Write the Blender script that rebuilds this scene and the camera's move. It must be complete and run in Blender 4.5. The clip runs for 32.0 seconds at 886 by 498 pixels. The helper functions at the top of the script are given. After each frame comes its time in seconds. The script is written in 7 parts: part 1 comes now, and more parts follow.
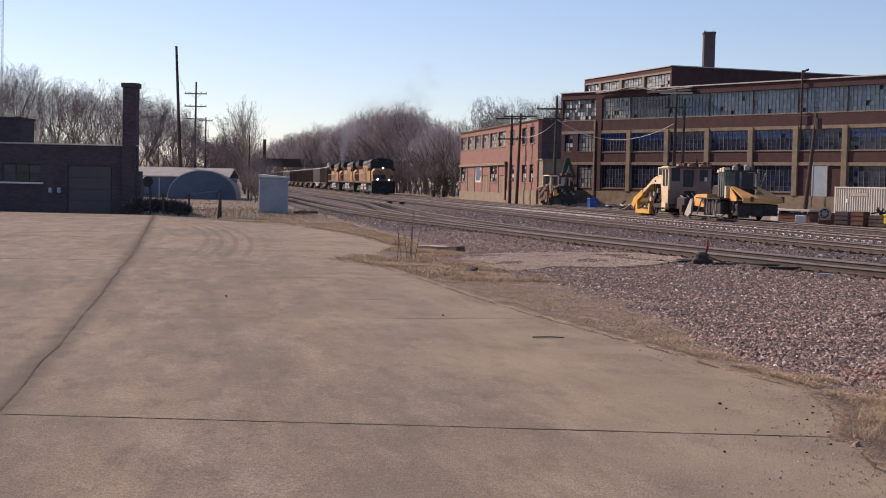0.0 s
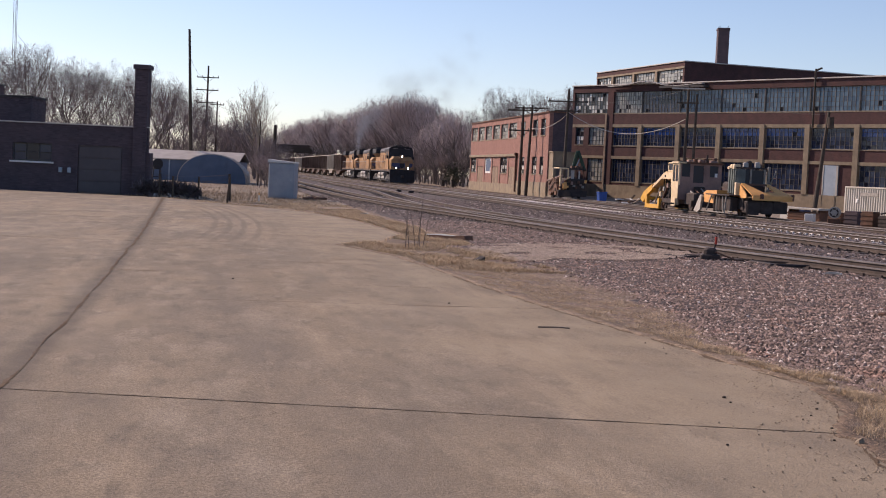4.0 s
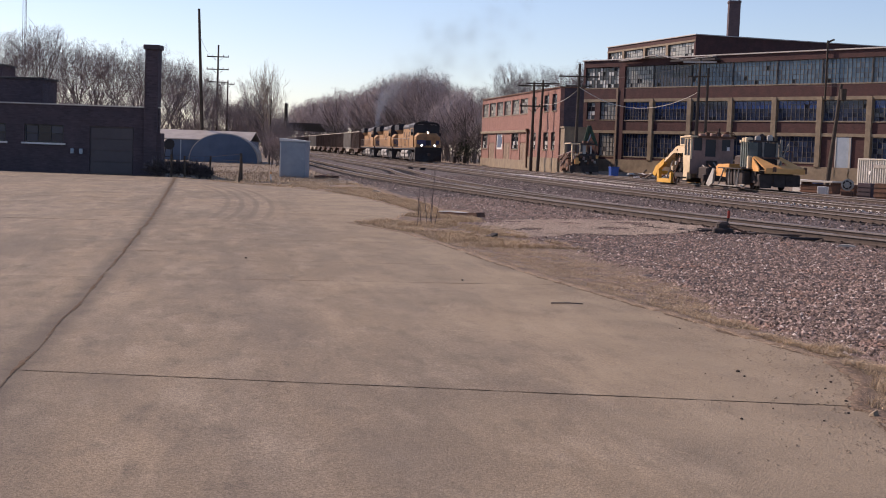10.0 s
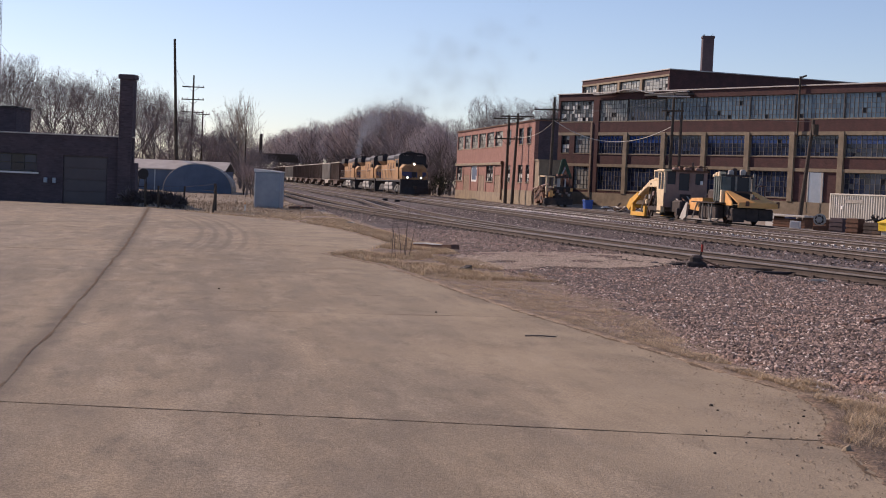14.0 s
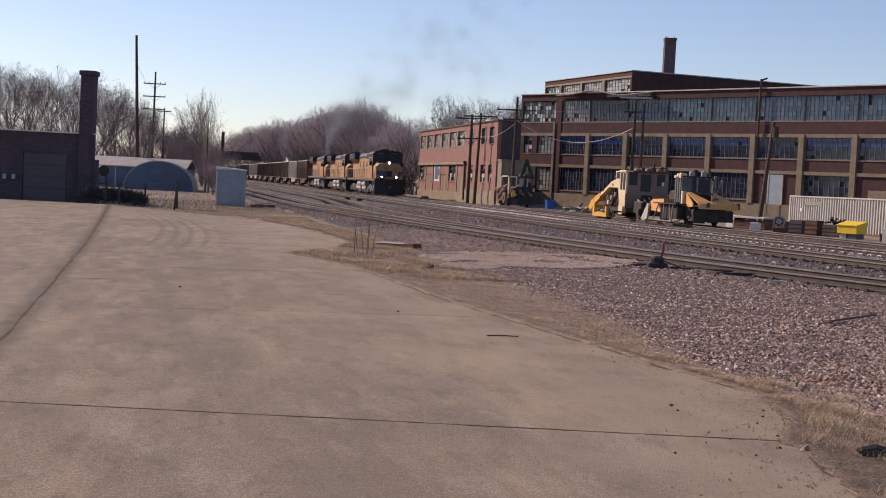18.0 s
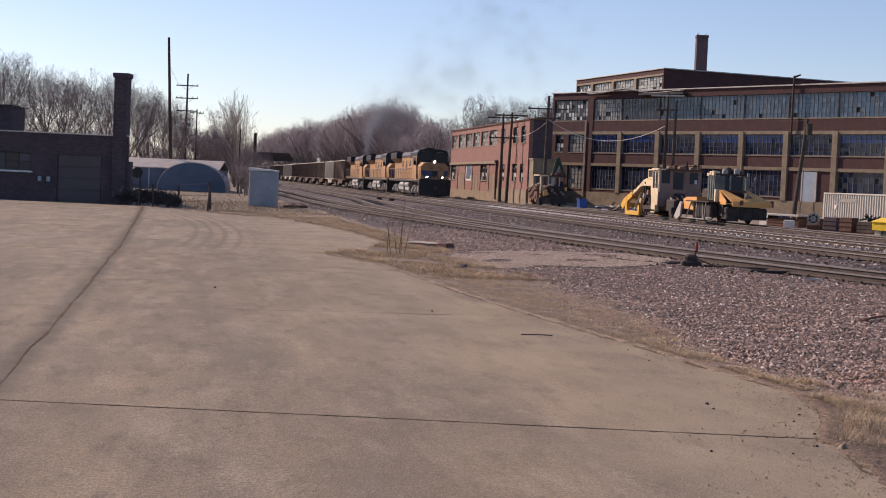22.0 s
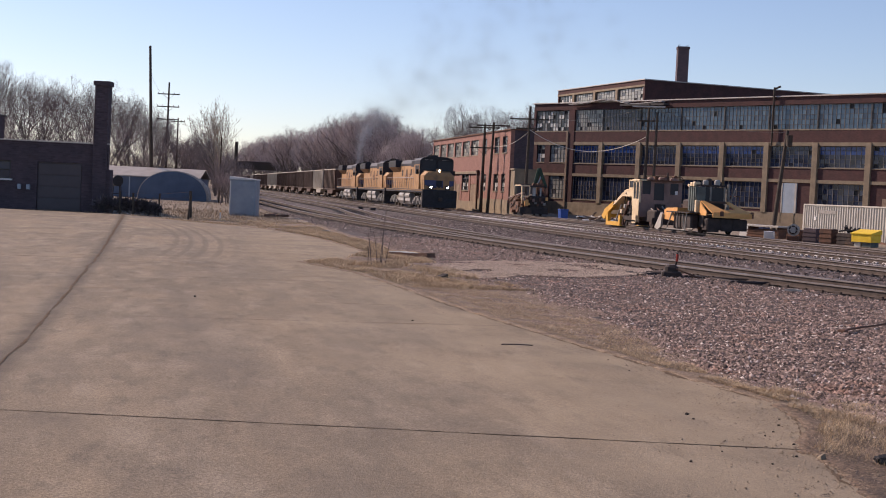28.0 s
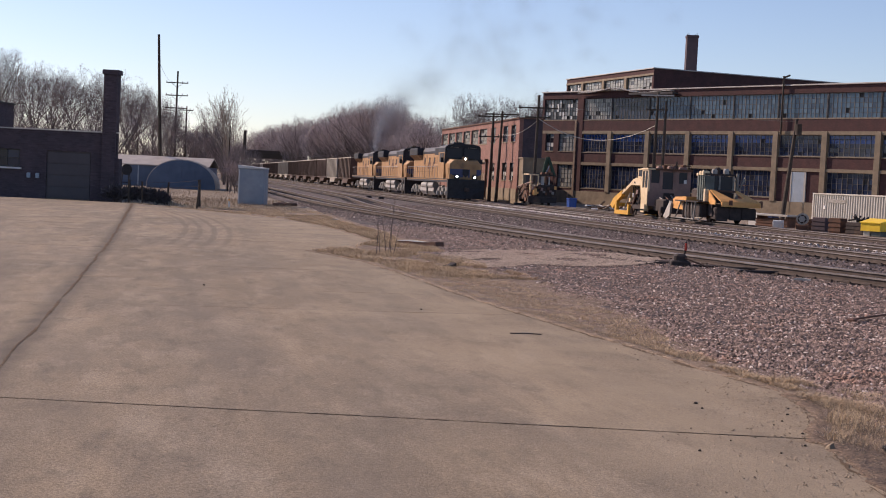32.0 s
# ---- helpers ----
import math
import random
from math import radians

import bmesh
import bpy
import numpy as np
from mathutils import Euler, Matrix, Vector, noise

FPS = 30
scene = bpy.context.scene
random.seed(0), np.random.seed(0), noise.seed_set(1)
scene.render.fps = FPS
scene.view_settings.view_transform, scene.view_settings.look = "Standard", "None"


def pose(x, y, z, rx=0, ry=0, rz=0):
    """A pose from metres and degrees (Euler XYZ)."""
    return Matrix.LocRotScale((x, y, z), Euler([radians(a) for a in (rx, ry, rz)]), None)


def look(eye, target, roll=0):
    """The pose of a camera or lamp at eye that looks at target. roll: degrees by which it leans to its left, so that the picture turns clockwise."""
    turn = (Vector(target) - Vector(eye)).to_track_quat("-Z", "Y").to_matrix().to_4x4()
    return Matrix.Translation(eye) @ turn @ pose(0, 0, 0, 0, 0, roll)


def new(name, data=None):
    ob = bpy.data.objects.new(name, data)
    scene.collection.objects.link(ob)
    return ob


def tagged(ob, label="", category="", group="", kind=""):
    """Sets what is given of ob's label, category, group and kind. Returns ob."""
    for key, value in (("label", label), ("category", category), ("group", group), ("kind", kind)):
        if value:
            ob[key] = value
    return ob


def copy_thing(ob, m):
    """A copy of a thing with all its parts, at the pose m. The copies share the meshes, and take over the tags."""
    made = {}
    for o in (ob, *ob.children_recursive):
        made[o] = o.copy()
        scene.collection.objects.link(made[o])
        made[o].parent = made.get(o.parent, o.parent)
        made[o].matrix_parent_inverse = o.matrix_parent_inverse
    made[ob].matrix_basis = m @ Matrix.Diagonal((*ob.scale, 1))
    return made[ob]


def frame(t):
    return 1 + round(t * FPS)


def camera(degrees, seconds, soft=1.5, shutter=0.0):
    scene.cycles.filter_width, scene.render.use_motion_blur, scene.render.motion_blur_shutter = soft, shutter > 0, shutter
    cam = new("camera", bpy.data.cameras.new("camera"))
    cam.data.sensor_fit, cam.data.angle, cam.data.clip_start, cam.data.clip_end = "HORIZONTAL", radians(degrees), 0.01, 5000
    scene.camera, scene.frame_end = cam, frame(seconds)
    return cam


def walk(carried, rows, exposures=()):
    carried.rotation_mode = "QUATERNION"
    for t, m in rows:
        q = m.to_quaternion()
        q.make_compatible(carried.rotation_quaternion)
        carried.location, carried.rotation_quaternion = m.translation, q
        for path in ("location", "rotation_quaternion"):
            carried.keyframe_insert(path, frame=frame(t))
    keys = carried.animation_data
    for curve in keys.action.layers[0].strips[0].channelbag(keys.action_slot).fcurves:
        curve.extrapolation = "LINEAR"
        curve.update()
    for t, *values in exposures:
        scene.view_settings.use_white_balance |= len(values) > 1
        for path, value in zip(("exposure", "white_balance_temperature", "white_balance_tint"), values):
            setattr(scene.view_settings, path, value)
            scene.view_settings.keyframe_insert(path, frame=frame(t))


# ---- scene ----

# The camera is held by hand, 1.6 m over a concrete apron beside the yard. World: y runs along the tracks, x across them.
cam = camera(35.9, 32.0, soft=1.0)
PATH = [
    (0.0, 0.023, 0.003, 1.623, 87.282, -1.276, -9.709),
    (0.5, 0.025, 0.013, 1.611, 87.146, -1.283, -10.488),
    (1.0, 0.019, 0.014, 1.62, 86.826, -1.469, -10.371),
    (1.5, 0.009, 0.039, 1.618, 86.822, -2.037, -9.619),
    (2.0, -0.005, 0.005, 1.596, 87.682, -1.639, -8.553),
    (2.5, 0.021, 0.003, 1.604, 87.6, -2.683, -8.416),
    (3.0, 0.021, 0.003, 1.601, 87.132, -2.812, -9.153),
    (3.5, 0.023, 0.015, 1.601, 86.624, -2.697, -8.866),
    (4.0, 0.027, 0.012, 1.596, 86.85, -2.71, -9.301),
    (4.5, 0.027, 0.025, 1.598, 86.844, -2.705, -9.434),
    (6.5, 0.033, 0.027, 1.596, 86.836, -2.515, -9.686),
    (7.0, 0.029, 0.014, 1.6, 86.66, -2.519, -9.911),
    (7.5, 0.03, 0.021, 1.603, 86.717, -2.459, -10.184),
    (8.0, 0.036, 0.02, 1.6, 86.526, -2.531, -10.206),
    (8.5, 0.025, 0.006, 1.601, 86.377, -2.597, -10.355),
    (9.0, 0.021, 0.019, 1.595, 86.302, -2.487, -9.924),
    (9.5, 0.019, 0.01, 1.597, 85.629, -2.168, -8.866),
    (10.0, 0.026, 0.007, 1.599, 85.861, -2.037, -8.826),
    (10.5, 0.028, 0.02, 1.6, 86.102, -2.068, -8.844),
    (11.0, 0.025, 0.012, 1.602, 86.051, -1.984, -8.817),
    (11.5, 0.025, 0.016, 1.603, 86.32, -1.92, -8.74),
    (12.0, 0.018, 0.007, 1.608, 86.687, -2.133, -8.571),
    (12.5, 0.019, 0.011, 1.612, 87.092, -2.216, -8.538),
    (13.0, 0.012, -0.001, 1.611, 87.439, -2.36, -8.369),
    (13.5, 0.023, 0.003, 1.604, 87.392, -2.335, -9.049),
    (14.0, 0.029, 0.024, 1.601, 87.234, -2.475, -9.884),
    (14.5, 0.025, 0.026, 1.601, 87.185, -2.651, -10.226),
    (16.5, 0.023, 0.005, 1.6, 87.208, -3.008, -10.876),
    (17.0, 0.027, 0.019, 1.604, 87.213, -2.88, -11.125),
    (17.5, 0.021, -0.003, 1.601, 87.248, -2.927, -11.325),
    (18.0, 0.023, 0.017, 1.601, 87.283, -2.904, -11.456),
    (18.5, 0.023, 0.004, 1.603, 87.304, -3.002, -11.443),
    (19.0, 0.025, 0.01, 1.6, 87.152, -2.624, -10.2),
    (19.5, 0.023, 0.015, 1.598, 86.92, -1.97, -9.87),
    (20.0, 0.012, 0.012, 1.598, 86.978, -2.024, -9.84),
    (20.5, 0.014, 0.011, 1.598, 87.051, -2.029, -9.868),
    (21.0, 0.011, 0.008, 1.602, 87.073, -2.103, -9.962),
    (21.5, 0.007, 0.003, 1.601, 87.178, -2.311, -10.048),
    (22.0, -0.0, -0.003, 1.601, 87.2, -2.522, -10.134),
    (22.5, 0.014, 0.016, 1.599, 87.207, -2.618, -10.268),
    (23.0, 0.007, 0.006, 1.597, 87.264, -2.593, -10.515),
    (23.5, 0.012, 0.006, 1.596, 87.32, -2.51, -10.596),
    (24.0, 0.002, 0.01, 1.601, 87.534, -2.579, -10.608),
    (24.5, 0.003, -0.006, 1.604, 87.675, -2.694, -10.558),
    (25.0, 0.005, 0.002, 1.603, 87.814, -2.77, -10.585),
    (25.5, 0.004, -0.008, 1.604, 87.835, -2.841, -10.608),
    (27.5, 0.008, 0.011, 1.596, 87.714, -2.769, -10.843),
    (28.0, 0.008, 0.011, 1.597, 87.646, -2.771, -10.913),
    (28.5, 0.006, 0.011, 1.598, 87.607, -2.809, -10.986),
    (29.0, 0.004, -0.003, 1.6, 87.579, -2.786, -11.117),
    (29.5, 0.011, 0.014, 1.597, 87.622, -2.762, -11.154),
    (30.0, 0.01, 0.01, 1.6, 87.585, -2.744, -11.156),
    (30.5, 0.009, 0.012, 1.596, 87.512, -2.767, -11.087),
    (31.0, 0.008, 0.013, 1.593, 87.267, -2.808, -10.945),
    (31.5, -0.004, 0.008, 1.593, 87.239, -2.856, -10.737),
    (32.0, -0.0, -0.0, 1.6, 87.16, -2.8, -10.56),
]

walk(cam, [(t, pose(x, y, z, rx, ry, rz)) for t, x, y, z, rx, ry, rz in PATH], exposures=[(t, e, 6500, 23) for t, e in ((0, 0.1), (1, 0.04), (2, -0.04), (3, 0.04), (4, 0.15), (8, 0.1), (10, 0.13), (12, 0.12), (13, -0.03), (14, 0.05), (16, 0.02), (18, 0.02), (19.5, 0.11), (32, 0.1))])

# ---- light ----
SUN_EL, SUN_AZ = 33.0, -45.0  # degrees over the horizon, and from +y towards +x
world = bpy.data.worlds.new("sky")
scene.world = world
world.use_nodes = True
wn = world.node_tree
sky = wn.nodes.new("ShaderNodeTexSky")
sky.sky_type = "NISHITA"
sky.sun_disc = False
sky.sun_elevation, sky.sun_rotation = radians(SUN_EL), radians(SUN_AZ)
sky.air_density, sky.dust_density, sky.ozone_density = 0.85, 0.35, 2.0
wn.links.new(sky.outputs[0], wn.nodes["Background"].inputs[0])
wn.nodes["Background"].inputs[1].default_value = 0.116
sun_data = bpy.data.lights.new("sun", "SUN")
sun_data.energy, sun_data.angle, sun_data.color = 5.2, radians(0.6), (1.0, 0.83, 0.65)
sun = new("sun", sun_data)
sun_way = Vector((math.sin(radians(SUN_AZ)) * math.cos(radians(SUN_EL)), math.cos(radians(SUN_AZ)) * math.cos(radians(SUN_EL)), math.sin(radians(SUN_EL))))
sun.matrix_world = look(sun_way * 200, (0, 0, 0))


# ---- materials ----
def mat(name, col, col2=None, rough=0.8, scale=3.0, big=0.25, metal=0.0, bump=0.2, bump_scale=30.0, vary=0.0, island=False, spec=0.3, stain=None, stain_at=0.6, coat=0.0, grain=0, grain_depth=0.3, streak=None, blots=(), specks=None, along=1.0):
    """A surface with fine grain and broad patches between two colours; stain: a third colour in blotches; vary: by object or by loose piece."""
    m = bpy.data.materials.new(name)
    m.use_nodes = True
    n, l = m.node_tree.nodes, m.node_tree.links
    b = n["Principled BSDF"]
    b.inputs["Roughness"].default_value, b.inputs["Metallic"].default_value = rough, metal
    b.inputs["Specular IOR Level"].default_value, b.inputs["Coat Weight"].default_value = spec, coat
    tc = n.new("ShaderNodeTexCoord")
    col2 = col2 or tuple(c * 0.7 for c in col)

    def tex(s, detail=5.0):
        t = n.new("ShaderNodeTexNoise")
        t.inputs["Scale"].default_value, t.inputs["Detail"].default_value, t.inputs["Roughness"].default_value = s, detail, 0.6
        if along != 1.0 and s < 6:
            mp = n.new("ShaderNodeMapping")
            mp.inputs["Scale"].default_value = (1.0, along, 1.0)
            l.new(tc.outputs["Object"], mp.inputs["Vector"])
            l.new(mp.outputs[0], t.inputs["Vector"])
        else:
            l.new(tc.outputs["Object"], t.inputs["Vector"])
        return t.outputs["Fac"]

    def mixed(fac, a, c):
        x = n.new("ShaderNodeMix")
        x.data_type = "RGBA"
        for sock, v in ((x.inputs[0], fac), (x.inputs[6], a), (x.inputs[7], c)):
            if isinstance(v, (int, float)):
                sock.default_value = v
            elif isinstance(v, tuple):
                sock.default_value = (*v, 1)
            else:
                l.new(v, sock)
        return x.outputs[2]

    def ramp(fac, lo, hi):
        r = n.new("ShaderNodeMapRange")
        r.inputs[1].default_value, r.inputs[2].default_value = lo, hi
        l.new(fac, r.inputs[0])
        return r.outputs[0]

    c = mixed(ramp(tex(scale), 0.35, 0.65), col, col2)
    c = mixed(ramp(tex(big, 3.0), 0.3, 0.75), c, mixed(0.35, c, col2))
    if stain:
        c = mixed(ramp(tex(big * 3.1, 6.0), stain_at, stain_at + 0.15), c, stain)
    for s, lo, hi, col_b, k in blots:
        sc = n.new("ShaderNodeMath")
        sc.operation, sc.inputs[1].default_value = "MULTIPLY", k
        l.new(ramp(tex(s, 6.0), lo, hi), sc.inputs[0])
        c = mixed(sc.outputs[0], c, col_b)
    if streak:
        mp = n.new("ShaderNodeMapping")
        mp.inputs["Scale"].default_value = (1.5, 0.16, 1.0)
        l.new(tc.outputs["Object"], mp.inputs["Vector"])
        for s, lo, col_s, k in ((0.55, 0.50, streak, 0.55), (2.2, 0.56, tuple(v * 1.45 for v in col), 0.4)):
            t = n.new("ShaderNodeTexNoise")
            t.inputs["Scale"].default_value, t.inputs["Detail"].default_value = s, 4.0
            l.new(mp.outputs[0], t.inputs["Vector"])
            sc = n.new("ShaderNodeMath")
            sc.operation, sc.inputs[1].default_value = "MULTIPLY", k
            l.new(ramp(t.outputs["Fac"], lo, lo + 0.2), sc.inputs[0])
            c = mixed(sc.outputs[0], c, col_s)
    if grain:
        v = n.new("ShaderNodeTexVoronoi")
        v.inputs["Scale"].default_value = grain
        l.new(tc.outputs["Object"], v.inputs["Vector"])
        sp = n.new("ShaderNodeSeparateColor")
        l.new(v.outputs["Color"], sp.inputs[0])
        gh = n.new("ShaderNodeHueSaturation")
        gr = ramp(sp.outputs[0], 0, 1)
        gr.node.inputs[3].default_value, gr.node.inputs[4].default_value = 1 - grain_depth, 1 + grain_depth
        l.new(gr, gh.inputs["Value"])
        l.new(c, gh.inputs["Color"])
        c = gh.outputs[0]
    if vary:
        rnd = n.new("ShaderNodeNewGeometry").outputs["Random Per Island"] if island else n.new("ShaderNodeObjectInfo").outputs["Random"]
        h = n.new("ShaderNodeHueSaturation")
        l.new(c, h.inputs["Color"])
        l.new(ramp(rnd, 0, 1), h.inputs["Value"])
        h_in = h.inputs["Value"].links[0].from_node
        h_in.inputs[3].default_value, h_in.inputs[4].default_value = 1 - vary, 1 + vary
        c = h.outputs[0]
    if specks:
        sp2 = n.new("ShaderNodeNewGeometry").outputs["Random Per Island"]
        c = mixed(ramp(sp2, 0.93, 0.98), c, specks)
    l.new(c, b.inputs["Base Color"])
    if bump:
        bp = n.new("ShaderNodeBump")
        bp.inputs["Strength"].default_value, bp.inputs["Distance"].default_value = bump, 0.02
        l.new(tex(bump_scale, 8.0), bp.inputs["Height"])
        l.new(bp.outputs[0], b.inputs["Normal"])
    return m


def glow(name, col, strength):
    m = bpy.data.materials.new(name)
    m.use_nodes = True
    b = m.node_tree.nodes["Principled BSDF"]
    b.inputs["Base Color"].default_value = (*col, 1)
    b.inputs["Emission Color"].default_value, b.inputs["Emission Strength"].default_value = (*col, 1), strength
    return m


def brick(name, c1, c2, mortar, scale=1.0, stain=(0.08, 0.05, 0.04)):
    m = mat(name, c1, c2, rough=0.9, scale=1.2, big=0.15, bump=0.15, stain=stain, stain_at=0.62)
    n, l = m.node_tree.nodes, m.node_tree.links
    b = n["Principled BSDF"]
    src = b.inputs["Base Color"].links[0].from_socket
    t = n.new("ShaderNodeTexBrick")
    t.inputs["Scale"].default_value, t.inputs["Mortar Size"].default_value = scale, 0.012
    t.inputs["Brick Width"].default_value, t.inputs["Row Height"].default_value = 0.22, 0.075
    t.inputs["Mortar"].default_value = (*mortar, 1)
    t.inputs["Color1"].default_value, t.inputs["Color2"].default_value = (1, 1, 1, 1), (0.72, 0.7, 0.7, 1)
    tc, sep, add, com = (n.new(k) for k in ("ShaderNodeTexCoord", "ShaderNodeSeparateXYZ", "ShaderNodeMath", "ShaderNodeCombineXYZ"))
    l.new(tc.outputs["Object"], sep.inputs[0])
    l.new(sep.outputs[0], add.inputs[0]), l.new(sep.outputs[1], add.inputs[1])
    l.new(add.outputs[0], com.inputs[0]), l.new(sep.outputs[2], com.inputs[1])
    l.new(com.outputs[0], t.inputs["Vector"])
    x = n.new("ShaderNodeMix")
    x.data_type, x.blend_type = "RGBA", "MULTIPLY"
    x.inputs[0].default_value = 1.0
    l.new(src, x.inputs[6]), l.new(t.outputs["Color"], x.inputs[7])
    l.new(x.outputs[2], b.inputs["Base Color"])
    return m


def glass(name, cols, rough=0.12):
    """Old factory glazing: each pane takes one of several tints; dim behind, glossy in front."""
    m = bpy.data.materials.new(name)
    m.use_nodes = True
    n, l = m.node_tree.nodes, m.node_tree.links
    b = n["Principled BSDF"]
    b.inputs["Roughness"].default_value, b.inputs["Specular IOR Level"].default_value = rough, 0.4
    g, r = n.new("ShaderNodeNewGeometry"), n.new("ShaderNodeValToRGB")
    r.color_ramp.interpolation = "CONSTANT"
    for i, (at, c) in enumerate(cols):
        e = r.color_ramp.elements[0] if i == 0 else r.color_ramp.elements.new(at)
        e.position, e.color = at, (*c, 1)
    r.color_ramp.elements.remove(r.color_ramp.elements[-1]) if r.color_ramp.elements[-1].position == 1.0 else None
    l.new(g.outputs["Random Per Island"], r.inputs[0])
    l.new(r.outputs[0], b.inputs["Base Color"])
    return m


def concrete(name):
    """Old cast concrete: greyer and tanner fields, a soft dirt band along the tar seam, turning tyre marks."""
    m = mat(name, (0.246, 0.193, 0.133), (0.190, 0.151, 0.107), rough=0.9, scale=0.9, big=0.2, bump=0.5, bump_scale=60, vary=0.06, stain=(0.125, 0.101, 0.075), stain_at=0.53, grain=95, grain_depth=0.3, streak=(0.120, 0.099, 0.076), along=0.34, blots=((0.34, 0.44, 0.62, (0.140, 0.120, 0.098), 0.6), (0.6, 0.49, 0.66, (0.298, 0.246, 0.184), 0.5), (1.5, 0.49, 0.66, (0.134, 0.112, 0.089), 0.45), (2.3, 0.53, 0.66, (0.315, 0.262, 0.198), 0.45), (3.6, 0.54, 0.68, (0.112, 0.092, 0.071), 0.6), (9.0, 0.58, 0.70, (0.32, 0.252, 0.174), 0.4), (26.0, 0.65, 0.72, (0.08, 0.063, 0.049), 0.65)))
    n, l = m.node_tree.nodes, m.node_tree.links
    b = n["Principled BSDF"]
    c = b.inputs["Base Color"].links[0].from_socket
    tc, sep = n.new("ShaderNodeTexCoord"), n.new("ShaderNodeSeparateXYZ")
    l.new(tc.outputs["Object"], sep.inputs[0])
    x, y = sep.outputs[0], sep.outputs[1]

    def op(kind, *a):
        k = n.new("ShaderNodeMath")
        k.operation = kind
        for i, v in enumerate(a):
            if isinstance(v, (int, float)):
                k.inputs[i].default_value = v
            else:
                l.new(v, k.inputs[i])
        return k.outputs[0]

    def cloud(scale, detail=4.0):
        t = n.new("ShaderNodeTexNoise")
        t.inputs["Scale"].default_value, t.inputs["Detail"].default_value = scale, detail
        l.new(tc.outputs["Object"], t.inputs["Vector"])
        return t.outputs["Fac"]

    def step(v, lo, hi):
        r = n.new("ShaderNodeMapRange")
        r.interpolation_type = "SMOOTHSTEP"
        r.inputs[1].default_value, r.inputs[2].default_value = lo, hi
        l.new(v, r.inputs[0])
        return r.outputs[0]

    def over(fac, colour):
        k = n.new("ShaderNodeMix")
        k.data_type = "RGBA"
        l.new(fac, k.inputs[0]), l.new(c, k.inputs[6])
        k.inputs[7].default_value = (*colour, 1)
        return k.outputs[2]

    # along the seam: x = -1.38, bowing away beyond 16 m
    far = op("MAXIMUM", op("SUBTRACT", y, 13.0), 0.0)
    line = op("SUBTRACT", -1.375, op("ADD", op("MULTIPLY", far, 0.0085), op("MULTIPLY", op("MULTIPLY", far, far), 0.00023)))
    off = op("ABSOLUTE", op("ADD", op("SUBTRACT", x, line), op("MULTIPLY", op("SUBTRACT", cloud(1.1), 0.5), 0.22)))
    band = op("MULTIPLY", op("SUBTRACT", 1.0, step(off, 0.02, 0.26)), op("ADD", 0.3, op("MULTIPLY", cloud(2.3), 0.9)))
    c = over(band, (0.085, 0.070, 0.056))
    # wheels turning round at the far end
    ring = op("ADD", x, op("MULTIPLY", op("POWER", op("ABSOLUTE", op("SUBTRACT", y, 37.3)), 2.0), 0.0055))
    wave = op("ADD", 0.5, op("MULTIPLY", op("SINE", op("ADD", op("MULTIPLY", ring, 16.5), op("MULTIPLY", cloud(0.6), 3.0))), 0.5))
    keep = op("MULTIPLY", op("MULTIPLY", step(ring, -0.5, 0.1), op("SUBTRACT", 1.0, step(ring, 1.1, 1.9))), op("MULTIPLY", step(y, 26.0, 31.0), op("SUBTRACT", 1.0, step(y, 46.0, 56.0))))
    c = over(op("MULTIPLY", op("MULTIPLY", step(wave, 0.45, 0.95), keep), op("ADD", 0.15, op("MULTIPLY", cloud(0.35), 0.75))), (0.115, 0.094, 0.074))
    # long sweeping wheel paths over the middle of the apron
    sweep = op("SUBTRACT", x, op("MULTIPLY", op("POWER", op("ABSOLUTE", op("SUBTRACT", 26.0, y)), 2.0), 0.0035))
    path = op("ADD", 0.5, op("MULTIPLY", op("SINE", op("ADD", op("MULTIPLY", sweep, 4.2), op("MULTIPLY", cloud(0.22), 5.0))), 0.5))
    c = over(op("MULTIPLY", op("MULTIPLY", step(path, 0.6, 1.0), op("SUBTRACT", 1.0, step(y, 22.0, 30.0))), op("MULTIPLY", step(cloud(0.4), 0.42, 0.66), 0.42)), (0.140, 0.118, 0.094))
    c = over(op("MULTIPLY", step(x, 0.2, 3.6), op("ADD", 0.1, op("MULTIPLY", step(cloud(0.7), 0.30, 0.70), 0.5))), (0.318, 0.258, 0.178))
    l.new(c, b.inputs["Base Color"])
    return m


